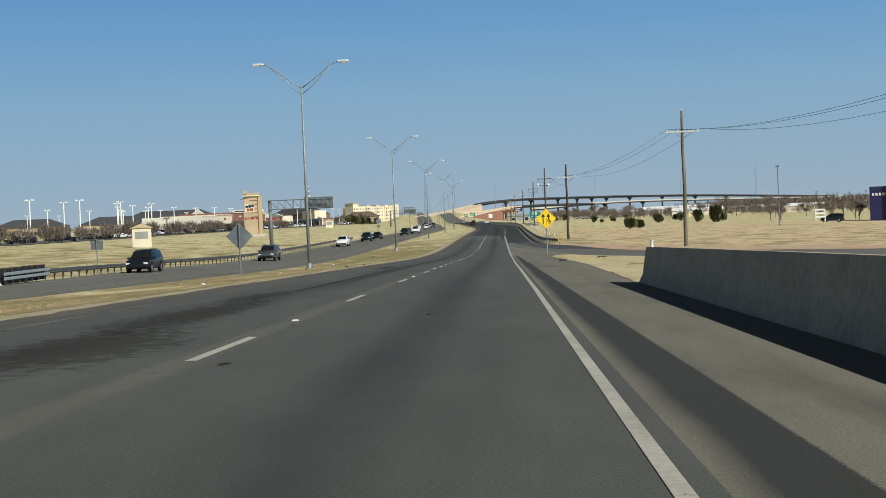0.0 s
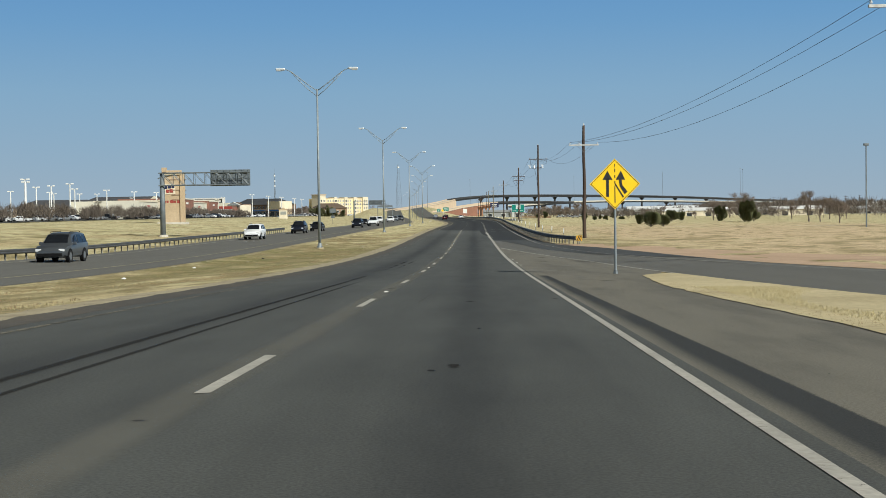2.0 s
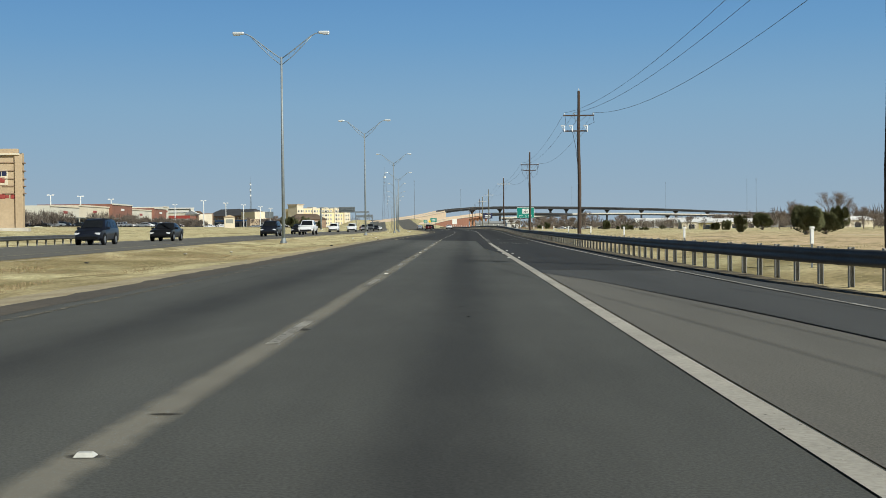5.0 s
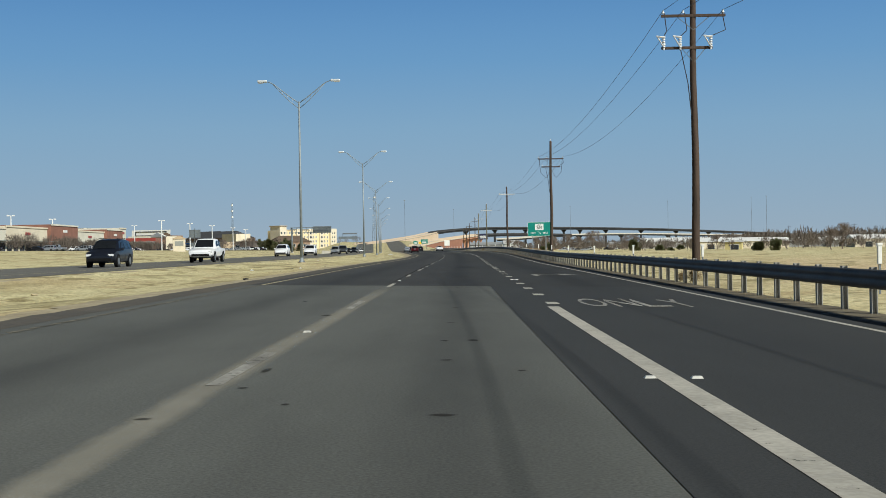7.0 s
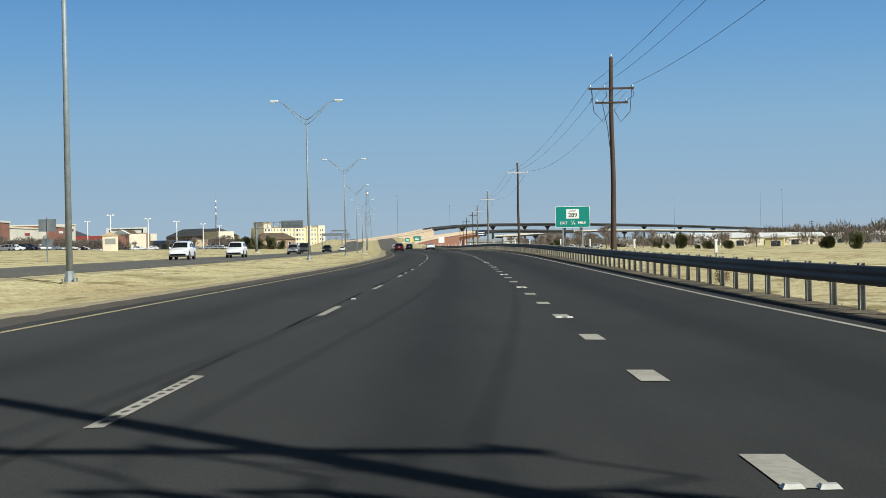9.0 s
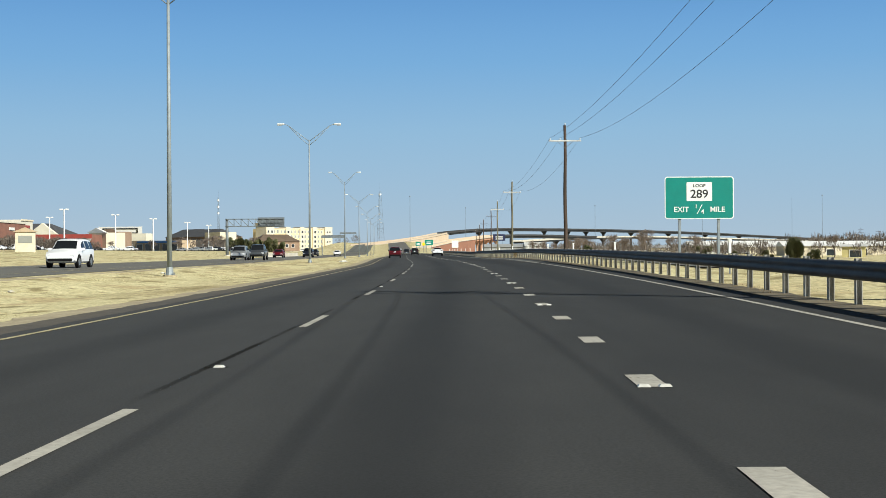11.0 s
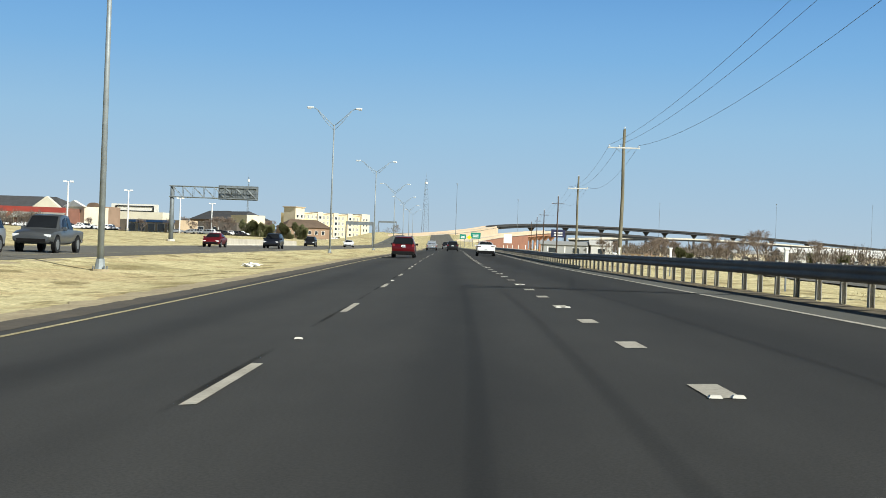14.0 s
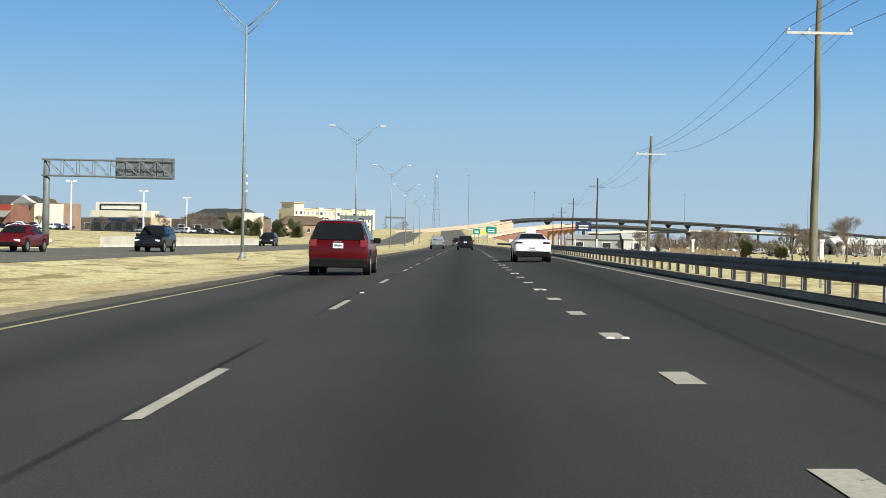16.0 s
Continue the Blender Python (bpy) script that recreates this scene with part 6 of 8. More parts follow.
def bridge(name, pts, width, girder, label, piers, pier_mat, parapet_mat=TAN_PARAPET, girder_mat=STEEL_DARK, skip=0, pier_w=2.0, dark_from=0):
    root = thing(name, label, "bridge")
    line_ = smooth_line(pts)
    fr = []
    for i, p in enumerate(line_):
        t = line_[min(i + 1, len(line_) - 1)] - line_[max(i - 1, 0)]
        side = Vector((t.y, -t.x, 0)).normalized()
        fr.append((p, side))
    def sweep(pname, prof, material, a=0, b=None):
        bm = bmesh.new()
        extrude_profile(bm, prof, [lambda u, z, p=p, q=q: p + q * u + Vector((0, 0, z)) for p, q in fr[a:b]])
        bmesh.ops.recalc_face_normals(bm, faces=bm.faces)
        part(pname, bm, material, root)
    h = width / 2
    # beyond that index shade is painted into the parapet and deck colour
    runs = [(0, dark_from + 1, parapet_mat, CONCRETE_PALE, girder_mat), (dark_from, None, SHADED_PARAPET, SHADED_PARAPET, STEEL_DARK)] if dark_from else [(0, None, parapet_mat, parapet_mat if parapet_mat is SHADED_PARAPET else CONCRETE_PALE, girder_mat)]
    for i0, i1, pm, dm, gm in runs:
        sweep("deck", [(-h, 0), (h, 0), (h, 0.35), (-h, 0.35)], dm, i0, i1)
        for sx in (-1, 1):
            x0, x1 = sorted((sx * h, sx * (h - 0.4)))
            sweep("parapet", [(x0, 0.35), (x1, 0.35), (x1, 1.35), (x0, 1.35)], pm, i0, i1)
        if i1 is None or i1 > skip + 1:
            for sx in (-0.75, -0.25, 0.25, 0.75):
                sweep("girder", [(sx * h - .2, -girder), (sx * h + .2, -girder), (sx * h + .2, -0.02), (sx * h - .2, -0.02)], gm, max(i0, skip), i1)
    for i in piers:
        p, side = fr[i]
        g = -3.0
        bm = bmesh.new()
        c = p - Vector((0, 0, girder))
        w = pier_w
        a = [bm.verts.new(q) for q in [c + side * (sx * h * 0.8) + Vector((sy * 0.9, sy2, 0)) for sx, sy, sy2 in ((-1, 0, -1), (1, 0, -1), (1, 0, 1), (-1, 0, 1))]]
        b = [bm.verts.new(q) for q in [c + side * (sx * w * 0.5) + Vector((0, sy2, -3.0)) for sx, sy2 in ((-1, -1), (1, -1), (1, 1), (-1, 1))]]
        bm.faces.new(a)
        for k in range(4):
            bm.faces.new((a[k], b[k], b[(k + 1) % 4], a[(k + 1) % 4]))
        bm.faces.new(b[::-1])
        bmesh.ops.recalc_face_normals(bm, faces=bm.faces)
        part("pier_cap", bm, pier_mat, root)
        bm = bmesh.new()
        rod(bm, (c.x, c.y, g), (c.x, c.y, c.z - 2.9), w * 0.5, w * 0.5, 10)
        part("pier", bm, pier_mat, root)
    return root


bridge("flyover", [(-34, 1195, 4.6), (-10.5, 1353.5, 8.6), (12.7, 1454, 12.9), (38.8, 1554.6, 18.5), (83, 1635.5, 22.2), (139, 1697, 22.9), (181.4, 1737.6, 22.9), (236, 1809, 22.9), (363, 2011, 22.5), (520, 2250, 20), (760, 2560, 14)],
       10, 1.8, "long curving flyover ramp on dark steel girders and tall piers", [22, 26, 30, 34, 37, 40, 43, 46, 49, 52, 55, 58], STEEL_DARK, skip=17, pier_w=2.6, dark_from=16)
bridge("flyover", [(95, 1500, 9), (180, 1640, 13.5), (280, 1800, 15), (420, 2000, 14), (640, 2300, 12), (900, 2600, 9)], 10, 1.5, "lower flyover ramp running behind the first on dark girders", [3, 7, 11, 15, 19, 23, 27], STEEL_DARK, CONCRETE_PALE)
bridge("ramp_bridge", [(5, 1098, 2.6), (20.2, 1144, 5.9), (38, 1194.4, 8.5), (58.9, 1245, 10.8), (92, 1315, 11.8), (150, 1420, 11.5)], 9, 1.3, "tan exit ramp bridge on terracotta piers", [13, 14, 15, 16, 17, 18], TAN_PIER, TAN_PARAPET, TAN_PIER, pier_w=1.6, dark_from=18)


def wedge_wall(name, pts, bottom, material, label, thick=9.0):
    root_pts = smooth_line(pts)
    bm = bmesh.new()
    top0, bot0, top1, bot1 = [], [], [], []
    for i, p in enumerate(root_pts):
        t = root_pts[min(i + 1, len(root_pts) - 1)] - root_pts[max(i - 1, 0)]
        side = Vector((t.y, -t.x, 0)).normalized() * thick / 2
        for lst, q, z in ((top0, side, p.z), (bot0, side, bottom), (top1, -side, p.z), (bot1, -side, bottom)):
            lst.append(bm.verts.new((p.x + q.x, p.y + q.y, z)))
    for i in range(len(root_pts) - 1):
        bm.faces.new((bot0[i], bot0[i + 1], top0[i + 1], top0[i]))
        bm.faces.new((top1[i], top1[i + 1], bot1[i + 1], bot1[i]))
        bm.faces.new((top0[i], top0[i + 1], top1[i + 1], top1[i]))
    bm.faces.new((bot0[0], top0[0], top1[0], bot1[0]))
    bm.faces.new((bot0[-1], bot1[-1], top1[-1], top0[-1]))
    bmesh.ops.recalc_face_normals(bm, faces=bm.faces)
    solid(name, bm, material, label, "retaining wall")


wedge_wall("retaining_wall", [(5, 1098, 2.3), (20.2, 1144, 5.6), (38, 1194.4, 8.2)], -1, RED_WALL, "red-brown retaining wall carrying the exit ramp", 8.6)
wedge_wall("retaining_wall", [(-34, 1195, 4.3), (-10.5, 1353.5, 8.3), (12.7, 1454, 12.6), (30, 1525, 16.6)], -1, TAN_PARAPET, "tan retaining wall below the flyover's approach", 9.6)

# carriageways climbing on the embankment, asphalt paled to carry grazing sheen
up = lambda s, d, z: at(s, d, z + rise(s, d))
strip("road", 860, 1500, -4.1, 8.1, ASPHALT_RAMP, 0.03, 8, 4, label="dark asphalt carriageway climbing towards the interchange", category="road", place=up)
strip("road", 1000, 1500, -26, -14.25, ASPHALT_SHOULDER, 0.05, 8, 4, label="grey opposite carriageway climbing towards the interchange", category="road", place=lambda s, d, z: at(s, d, z + relief(s, d)))


def far_sign(s, d, z, w, h, material, label, diamond=False):
    root = thing("road_sign", label, "road sign", frame_at(s, d))
    for x in ((0,) if diamond else (-w * .3, w * .3)):
        bm = bmesh.new()
        rod(bm, (x, 0.1, -0.5), (x, 0.1, z), 0.07, 0.07, 6)
        part("post", bm, GALV_DULL, root)
    bm = bmesh.new()
    plate(bm, [(0, z + h / 2), (w / 2, z), (0, z - h / 2), (-w / 2, z)] if diamond else rounded(w, h, 0.12, cz=z), 0)
    panel = part("panel", bm, material, root)
    if not diamond:
        for k in range(2):
            bm = bmesh.new()
            box(bm, -w * .3, w * .3, -0.02, -0.005, z - h * .28 + k * h * .3, z - h * .14 + k * h * .3)
            part("lettering_bar", bm, WHITE, panel)


far_sign(967, 14.8, 4.6, 3.9, 2.4, GREEN, "green exit direction sign with white lettering bars")
far_sign(955, 7.4 + 2.0, 4.0, 2.4, 1.9, GREEN, "smaller green direction sign with white lettering bars")
far_sign(950, 11.8, 3.8, 1.8, 1.8, YELLOW, "yellow diamond warning sign at the exit", True)
far_sign(820, 19.5, 3.4, 2.4, 2.6, WHITE, "white square regulatory sign beside the frontage road")
far_sign(1010, 52, 8.6, 6.2, 3.4, BLUE, "dark blue services sign on posts")
for s, d, w in ((880, -27, 9.0), (1330, -34, 12.0)):
    root = thing("sign_gantry", "far grey overhead sign gantry", "sign gantry", frame_at(s, d))
    for x in (-w / 2, w / 2):
        bm = bmesh.new()
        rod(bm, (x, 0, -0.5), (x, 0, 8), 0.2, 0.2, 8)
        part("column", bm, GALV_DULL, root)
    bm = bmesh.new()
    box(bm, -w / 2, w / 2, -0.2, 0.2, 6.8, 8.0)
    part("beam", bm, GALV_DULL, root)

# slim high-mast lights and aerials in the distance
for s, d, h in ((1300, 12, 34), (1420, 60, 38), (1500, 180, 42), (1573, 294, 48), (1700, 420, 55), (1250, 300, 40), (1120, 470, 60)):
    root = thing("mast_light", "slender grey high-mast light in the distance", "mast light", frame_at(s, d), group="distant mast lights")
    bm = bmesh.new()
    rod(bm, (0, 0, -1), (0, 0, h), 0.17, 0.09, 6)
    part("pole", bm, GALV_DULL, root)
    bm = bmesh.new()
    rod(bm, (0, 0, h - 0.5), (0, 0, h), 0.6, 0.45, 8)
    part("head", bm, GALV_DULL, root)


# ---- low buildings beyond the fields on the right ----
METAL_WHITE = mat("white_sheet_metal", (0.52, 0.52, 0.50), 0.6, var=0.12, scale=0.2, fine=0.05)
METAL_GREY = mat("grey_sheet_metal", (0.30, 0.31, 0.31), 0.6, var=0.15, scale=0.2)
METAL_YELLOW = mat("pale_yellow_metal", (0.58, 0.50, 0.22), 0.6, var=0.12, scale=0.3)


ROOF_WHITE = mat("white_metal_roof", (0.74, 0.74, 0.72), 0.5, var=0.1, scale=0.2, fine=0.04)


def shed(s, d, w, dp, h, turn, wall, roof, label):
    root = thing("shed", label, "shed", frame_at(s, d, turn=turn), group="low sheds beyond the field")
    shell(root, 0, w, 0, dp, h, wall, base=-2.0)
    bm = bmesh.new()
    v = [bm.verts.new(p) for p in ((-.5, -.5, h), (w + .5, -.5, h), (w + .5, dp + .5, h), (-.5, dp + .5, h), (-.5, dp / 2, h + dp * .12), (w + .5, dp / 2, h + dp * .12))]
    for q in ((0, 1, 5, 4), (2, 3, 4, 5), (3, 0, 4), (1, 2, 5), (3, 2, 1, 0)):
        bm.faces.new([v[i] for i in q])
    part("roof", bm, roof, root)
    n = max(1, min(4, int(w / 9)))
    for k in range(n):
        opening(root, w * (k + .3) / n, w * (k + .3) / n + 3, -0.2, min(3, h * .7))


shed(934, 38.5, 18, 12, 3.1, -4, METAL_GREY, METAL_GREY, "long grey sheet-metal workshop")
shed(931, 57, 8.0, 16, 3.9, -4, METAL_WHITE, METAL_WHITE, "white sheet-metal workshop with a pale roof")
shed(662, 106, 5.5, 5, 2.6, -20, METAL_YELLOW, METAL_WHITE, "small pale yellow shed beyond the field")
rs = random.Random(11)
for k in range(20):
    s = rs.uniform(720, 1320) if k < 10 else rs.uniform(1000, 1450)
    d = rs.uniform(150, 280) + (s - 640) * 0.32 * rs.random() if k < 10 else rs.uniform(90, 470)
    wl = rs.choice([METAL_WHITE, METAL_GREY, STUCCO_TAN, BRICK_TAN, STUCCO])
    shed(s, d, rs.uniform(18, 46), rs.uniform(10, 18), rs.uniform(2.4, 3.4), rs.uniform(-14, 14), wl, rs.choice([METAL_WHITE, METAL_WHITE, METAL_WHITE, METAL_GREY]), "distant low %s shed under a shallow roof" % ("white metal" if wl is METAL_WHITE else "grey metal" if wl is METAL_GREY else "tan"))
for s, d, w in ((700, 165, 24), (760, 122, 30), (800, 150, 22), (850, 172, 40), (790, 188, 34), (860, 218, 30), (900, 150, 26), (930, 232, 44), (820, 242, 36)):
    shed(s, d, w, 14, 3.0, -6, METAL_GREY if s % 20 else STUCCO, ROOF_WHITE, "long low shed under a white roof beyond the field")
for s, d, w, h in ((610, 205, 60, 3.6), (700, 262, 70, 4.2), (560, 262, 48, 3.8), (1020, 300, 80, 5.0), (1080, 200, 60, 4.5), (1140, 330, 90, 5.5), (1010, 150, 44, 4.2)):
    shed(s, d, w, 20, h, -4, METAL_WHITE if s % 3 else STUCCO_TAN, ROOF_WHITE, "long flat warehouse with pale walls and a white roof")
for s, d, h in ((1040, 250, 13), (1060, 300, 14), (1100, 330, 13), (1090, 380, 15), (1150, 372, 14), (1180, 430, 16), (1010, 350, 13), (1230, 450, 17), (980, 300, 12), (1120, 290, 13), (900, 330, 12), (940, 380, 14)):
    root = thing("utility_pole", "thin dark utility pole standing far beyond the field", "utility pole", frame_at(s, d), group="distant utility poles")
    bm = bmesh.new()
    rod(bm, (0, 0, -0.5), (0, 0, h), 0.2, 0.13, 6)
    part("pole", bm, POLE_WOOD, root)
    for z in (h - 0.9, h - 2.2):
        bm = bmesh.new()
        box(bm, -1.5, 1.5, -0.1, 0.1, z, z + 0.2)
        part("crossarm", bm, POLE_WOOD, root)


def blue_store():
    root = thing("blue_building", "tall dark blue shop front beside a brown block", "building", frame_at(290, 83.6, turn=-17))
    shell(root, 0, 4.5, 0, 20, 7.4, mat("violet_blue_panel", (0.016, 0.016, 0.085), 0.5, var=0.15, scale=0.8))
    shell(root, 4.52, 40, -1, 22, 8.6, BRICK_TAN)
    for k in range(5):
        bm = bmesh.new()
        box(bm, 0.5 + 0.72 * k, 0.95 + 0.72 * k, -0.08, 0.0, 5.4, 6.0, 0.02)
        part("lettering_bar", bm, TRIM_WHITE, root)
    for k in range(5):
        opening(root, 7 + k * 6, 9.4 + k * 6, 1.0, 3.4, -1.0)


blue_store()
root = thing("field_lamp", "thin dark lamp pole in the field", "lamp post", frame_at(228, 51))
bm = bmesh.new()
rod(bm, (0, 0, -0.5), (0, 0, 10.3), 0.11, 0.07, 6)
part("pole", bm, GALV_DULL, root)
bm = bmesh.new()
box(bm, -0.3, 0.3, -0.2, 0.2, 10.2, 10.5, 0.05)
part("head", bm, GALV_DULL, root)
root = thing("display_board", "white-framed board standing in the field", "board", frame_at(258.7, 65.4))
for x in (-0.9, 0.9):
    bm = bmesh.new()
    box(bm, x - .08, x + .08, -.08, .08, -.5, 2.6)
    part("post", bm, WHITE, root)
for z in (0.9, 1.6, 2.3):
    bm = bmesh.new()
    box(bm, -.82, .82, -.05, .05, z, z + .3)
    part("board", bm, WHITE, root)
vehicle("suv", "navy", "dark blue van parked in the field beside a board", frame_at(262, 68.5, turn=70), "car")
vehicle("pickup", "black", "dark pickup parked under bare trees in the field", frame_at(330, 100, turn=80), "pickup truck")

# field fence on the right
WOOD_FENCE = mat("brown_fence_boards", (0.24, 0.17, 0.10), 0.9, var=0.3, scale=0.6, fine=0.15)
fence = thing("fence", "weathered dark brown board fence across the field", "fence")
bm = bmesh.new()
box(bm, -0.145, 0.145, -0.015, 0.015, -0.3, 1.3)
board_mesh = mesh_of(bm, "board", WOOD_FENCE)
rf = random.Random(3)
for k in range(56):
    b = new("board", board_mesh)
    b.parent = fence
    b.matrix_basis = frame_at(800 - 0.05 * k, 50 + 0.3 * k, z=rf.uniform(-.05, .05), turn=rf.uniform(-3, 3))
for k in range(8):
    b = part("post", box(bmesh.new(), -0.06, 0.06, 0.03, 0.15, -0.4, 1.35), WOOD_FENCE, fence)
    b.matrix_basis = frame_at(800 - 0.35 * k, 50 + 2.4 * k)

# ---- kerb under the guardrail, end barrels and walls on the far side ----
kerb = thing("kerb", "low concrete kerb under the guardrail", "kerb", kind="structure")
for k in range(70):
    a = 506 + 2.0 * k
    bm = bmesh.new()
    extrude_profile(bm, [(-0.1, -0.1), (-0.08, 0.12), (0.1, 0.13), (0.12, -0.1)], [lambda u, z, s=s: at(s, 8.18 + u, z) for s in (a, a + 1.98)])
    part("kerb_stone", bm, CONCRETE, kerb)
jersey("concrete_barrier", 612, 705, lambda s: -28.3 - (s - 612) * 0.012, lambda s, d, z: at(s, d, z + relief(s, d)), "pale concrete barrier beyond the opposite carriageway", CONCRETE_PALE, 1.05, 4.0)
jersey("concrete_barrier", 24, 72, lambda s: -25.5, lambda s, d, z: at(s, d, z + relief(s, d)), "pale concrete barrier end beyond the opposite lanes", CONCRETE_PALE, 0.9, 4.0)
cushion = thing("crash_cushion", "dark crash cushion with galvanised fender panels", "crash cushion", frame_at(72.2, -25.5))
for k in range(7):
    bm = bmesh.new()
    box(bm, -0.32, 0.32, 0.3 + k * 1.05, 0.5 + k * 1.05, 0.05, 0.95, 0.03)
    part("diaphragm", bm, BLACK, cushion)
for z in (0.28, 0.55):
    for sx in (-1, 1):
        bm = bmesh.new()
        box(bm, min(sx * .34, sx * .40), max(sx * .34, sx * .40), 0.0, 7.4, z, z + .18, .03)
        part("fender_panel", bm, GALV, cushion)


# ---- vegetation ----
BARK = mat("grey_bark", (0.16, 0.125, 0.10), 0.9, var=0.3, scale=2, fine=0.25, fscale=20, bump=0.4)
TWIG = mat("brown_twigs", (0.20, 0.155, 0.125), 0.9, var=0.25, scale=2)


def leaf_mat(name, a, b):
    m = bpy.data.materials.new(name)
    m.use_nodes = True
    n, l = m.node_tree.nodes, m.node_tree.links
    p = n["Principled BSDF"]
    g = n.new("ShaderNodeNewGeometry")
    mx = n.new("ShaderNodeMix")
    mx.data_type = "RGBA"
    mx.inputs[6].default_value, mx.inputs[7].default_value = (*a, 1), (*b, 1)
    l.new(g.outputs["Random Per Island"], mx.inputs[0])
    l.new(mx.outputs[2], p.inputs["Base Color"])
    p.inputs["Roughness"].default_value = 0.75
    p.inputs["Specular IOR Level"].default_value = 0.25
    return m


JUNIPER = leaf_mat("juniper_foliage", (0.075, 0.088, 0.038), (0.15, 0.145, 0.07))
DRY_GRASS = leaf_mat("dry_grass_blades", (0.49, 0.425, 0.245), (0.415, 0.35, 0.195))
OLIVE_GRASS = leaf_mat("olive_weed_blades", (0.24, 0.215, 0.105), (0.36, 0.30, 0.155))
DRY_BUSH = leaf_mat("dead_bush", (0.33, 0.25, 0.14), (0.20, 0.15, 0.08))


def clump_crown(rng, w, h, z0, n, size, taper=0.5, lobes=5):
    """A crown of many small upward-pointing sprays in uneven lobes."""
    verts, faces = [], []
    cs = [(rng.uniform(-.28, .28) * w, rng.uniform(-.28, .28) * w, z0 + h * rng.uniform(.14, .78), rng.uniform(.55, 1.0)) for _ in range(lobes)] + [(0, 0, z0 + h * .45, 1.15)]
    for i in range(n):
        cx, cy, cz, k = rng.choice(cs)
        a, b = rng.uniform(0, 2 * math.pi), math.acos(rng.uniform(-1, 1))
        r = rng.uniform(.45, 1) ** .5
        shrink = 1 - taper * (cz - z0) / h
        x = cx + math.cos(a) * math.sin(b) * r * w * .34 * k * shrink
        y = cy + math.sin(a) * math.sin(b) * r * w * .34 * k * shrink
        z = cz + math.cos(b) * r * h * .34 * k
        if z < z0 + .03:
            continue
        s = size * rng.uniform(.6, 1.4)
        t = Vector((x - cx * .4, y - cy * .4, (z - cz) * .5 + h * .15)).normalized()
        u = t.cross(Vector((rng.uniform(-1, 1), rng.uniform(-1, 1), rng.uniform(-1, 1)))).normalized()
        p = Vector((x, y, z))
        o = len(verts)
        verts += [p - u * s * .5, p + u * s * .5, p + t * s * 1.5 + u * s * .1]
        faces.append((o, o + 1, o + 2))
        v2 = t.cross(u)
        verts += [p - v2 * s * .5, p + v2 * s * .5, p + t * s * 1.4]
        faces.append((o + 3, o + 4, o + 5))
    return verts, faces


def raw_part(name, vf, material, parent, label=""):
    me = bpy.data.meshes.new(name)
    me.from_pydata([tuple(v) for v in vf[0]], [], vf[1])
    me.materials.append(material)
    ob = new(name, me)
    ob.parent = parent
    if label:
        tagged(ob, label)
    return ob


def juniper(seed, w, h, label="dark green bushy juniper in dry grass"):
    rng = random.Random(seed)
    root = thing("juniper", label, "tree", group="junipers")
    bm = bmesh.new()
    rod(bm, (0, 0, -.3), (.04, 0, h * .5), w * .05, w * .025, 7)
    for k in range(5):
        a = k * 1.3 + seed
        rod(bm, (0, 0, h * (.06 + .06 * k)), (math.cos(a) * w * .22, math.sin(a) * w * .22, h * (.25 + .09 * k)), w * .02, w * .01, 5)
    part("trunk", bm, BARK, root)
    raw_part("crown", clump_crown(rng, w, h, h * .0, 7000, .026 * (w + h) / 2 + .025, .62, 10), JUNIPER, root)
    return root


def bare_tree(seed, h, spread=1.0, levels=5, thin=.018, label="bare leafless winter tree with grey twigs"):
    rng = random.Random(seed)
    root = thing("bare_tree", label, "tree", group="bare trees")
    limbs, twigs = bmesh.new(), ([], [])
    def grow(p, direction, length, r, level):
        steps = 2
        q = p
        for i in range(steps):
            direction = (direction + Vector((rng.uniform(-.2, .2), rng.uniform(-.2, .2), rng.uniform(-.05, .15)))).normalized()
            e = q + direction * (length / steps)
            if level < 3:
                rod(limbs, q, e, r * (1 - .2 * i), r * (1 - .2 * (i + 1)), 6 if level < 2 else 4, False)
            else:
                side = direction.cross(Vector((rng.uniform(-1, 1), rng.uniform(-1, 1), 0.3))).normalized() * max(r, thin)
                s2 = direction.cross(side).normalized() * max(r, thin)
                o = len(twigs[0])
                twigs[0].extend([q - side, q + side, q + s2, e])
                twigs[1].extend([(o, o + 1, o + 3), (o + 1, o + 2, o + 3), (o + 2, o, o + 3)])
            q = e
        if level >= levels:
            return
        for k in range(rng.choice((3, 4)) if level else 5):
            a = rng.uniform(0, 2 * math.pi)
            tilt_ = rng.uniform(.35, .85) * spread
            side = Vector((math.cos(a), math.sin(a), 0))
            nd = (direction * math.cos(tilt_) + side * math.sin(tilt_) + Vector((0, 0, .10))).normalized()
            grow(p.lerp(q, rng.uniform(.6, 1.0)), nd, length * rng.uniform(.62, .86), r * .58, level + 1)
    grow(Vector((0, 0, -.3)), Vector((0, 0, 1)), h * .34, h * .028, 0)
    part("trunk", limbs, BARK, root)
    raw_part("branchwork", twigs, TWIG, root)
    return root


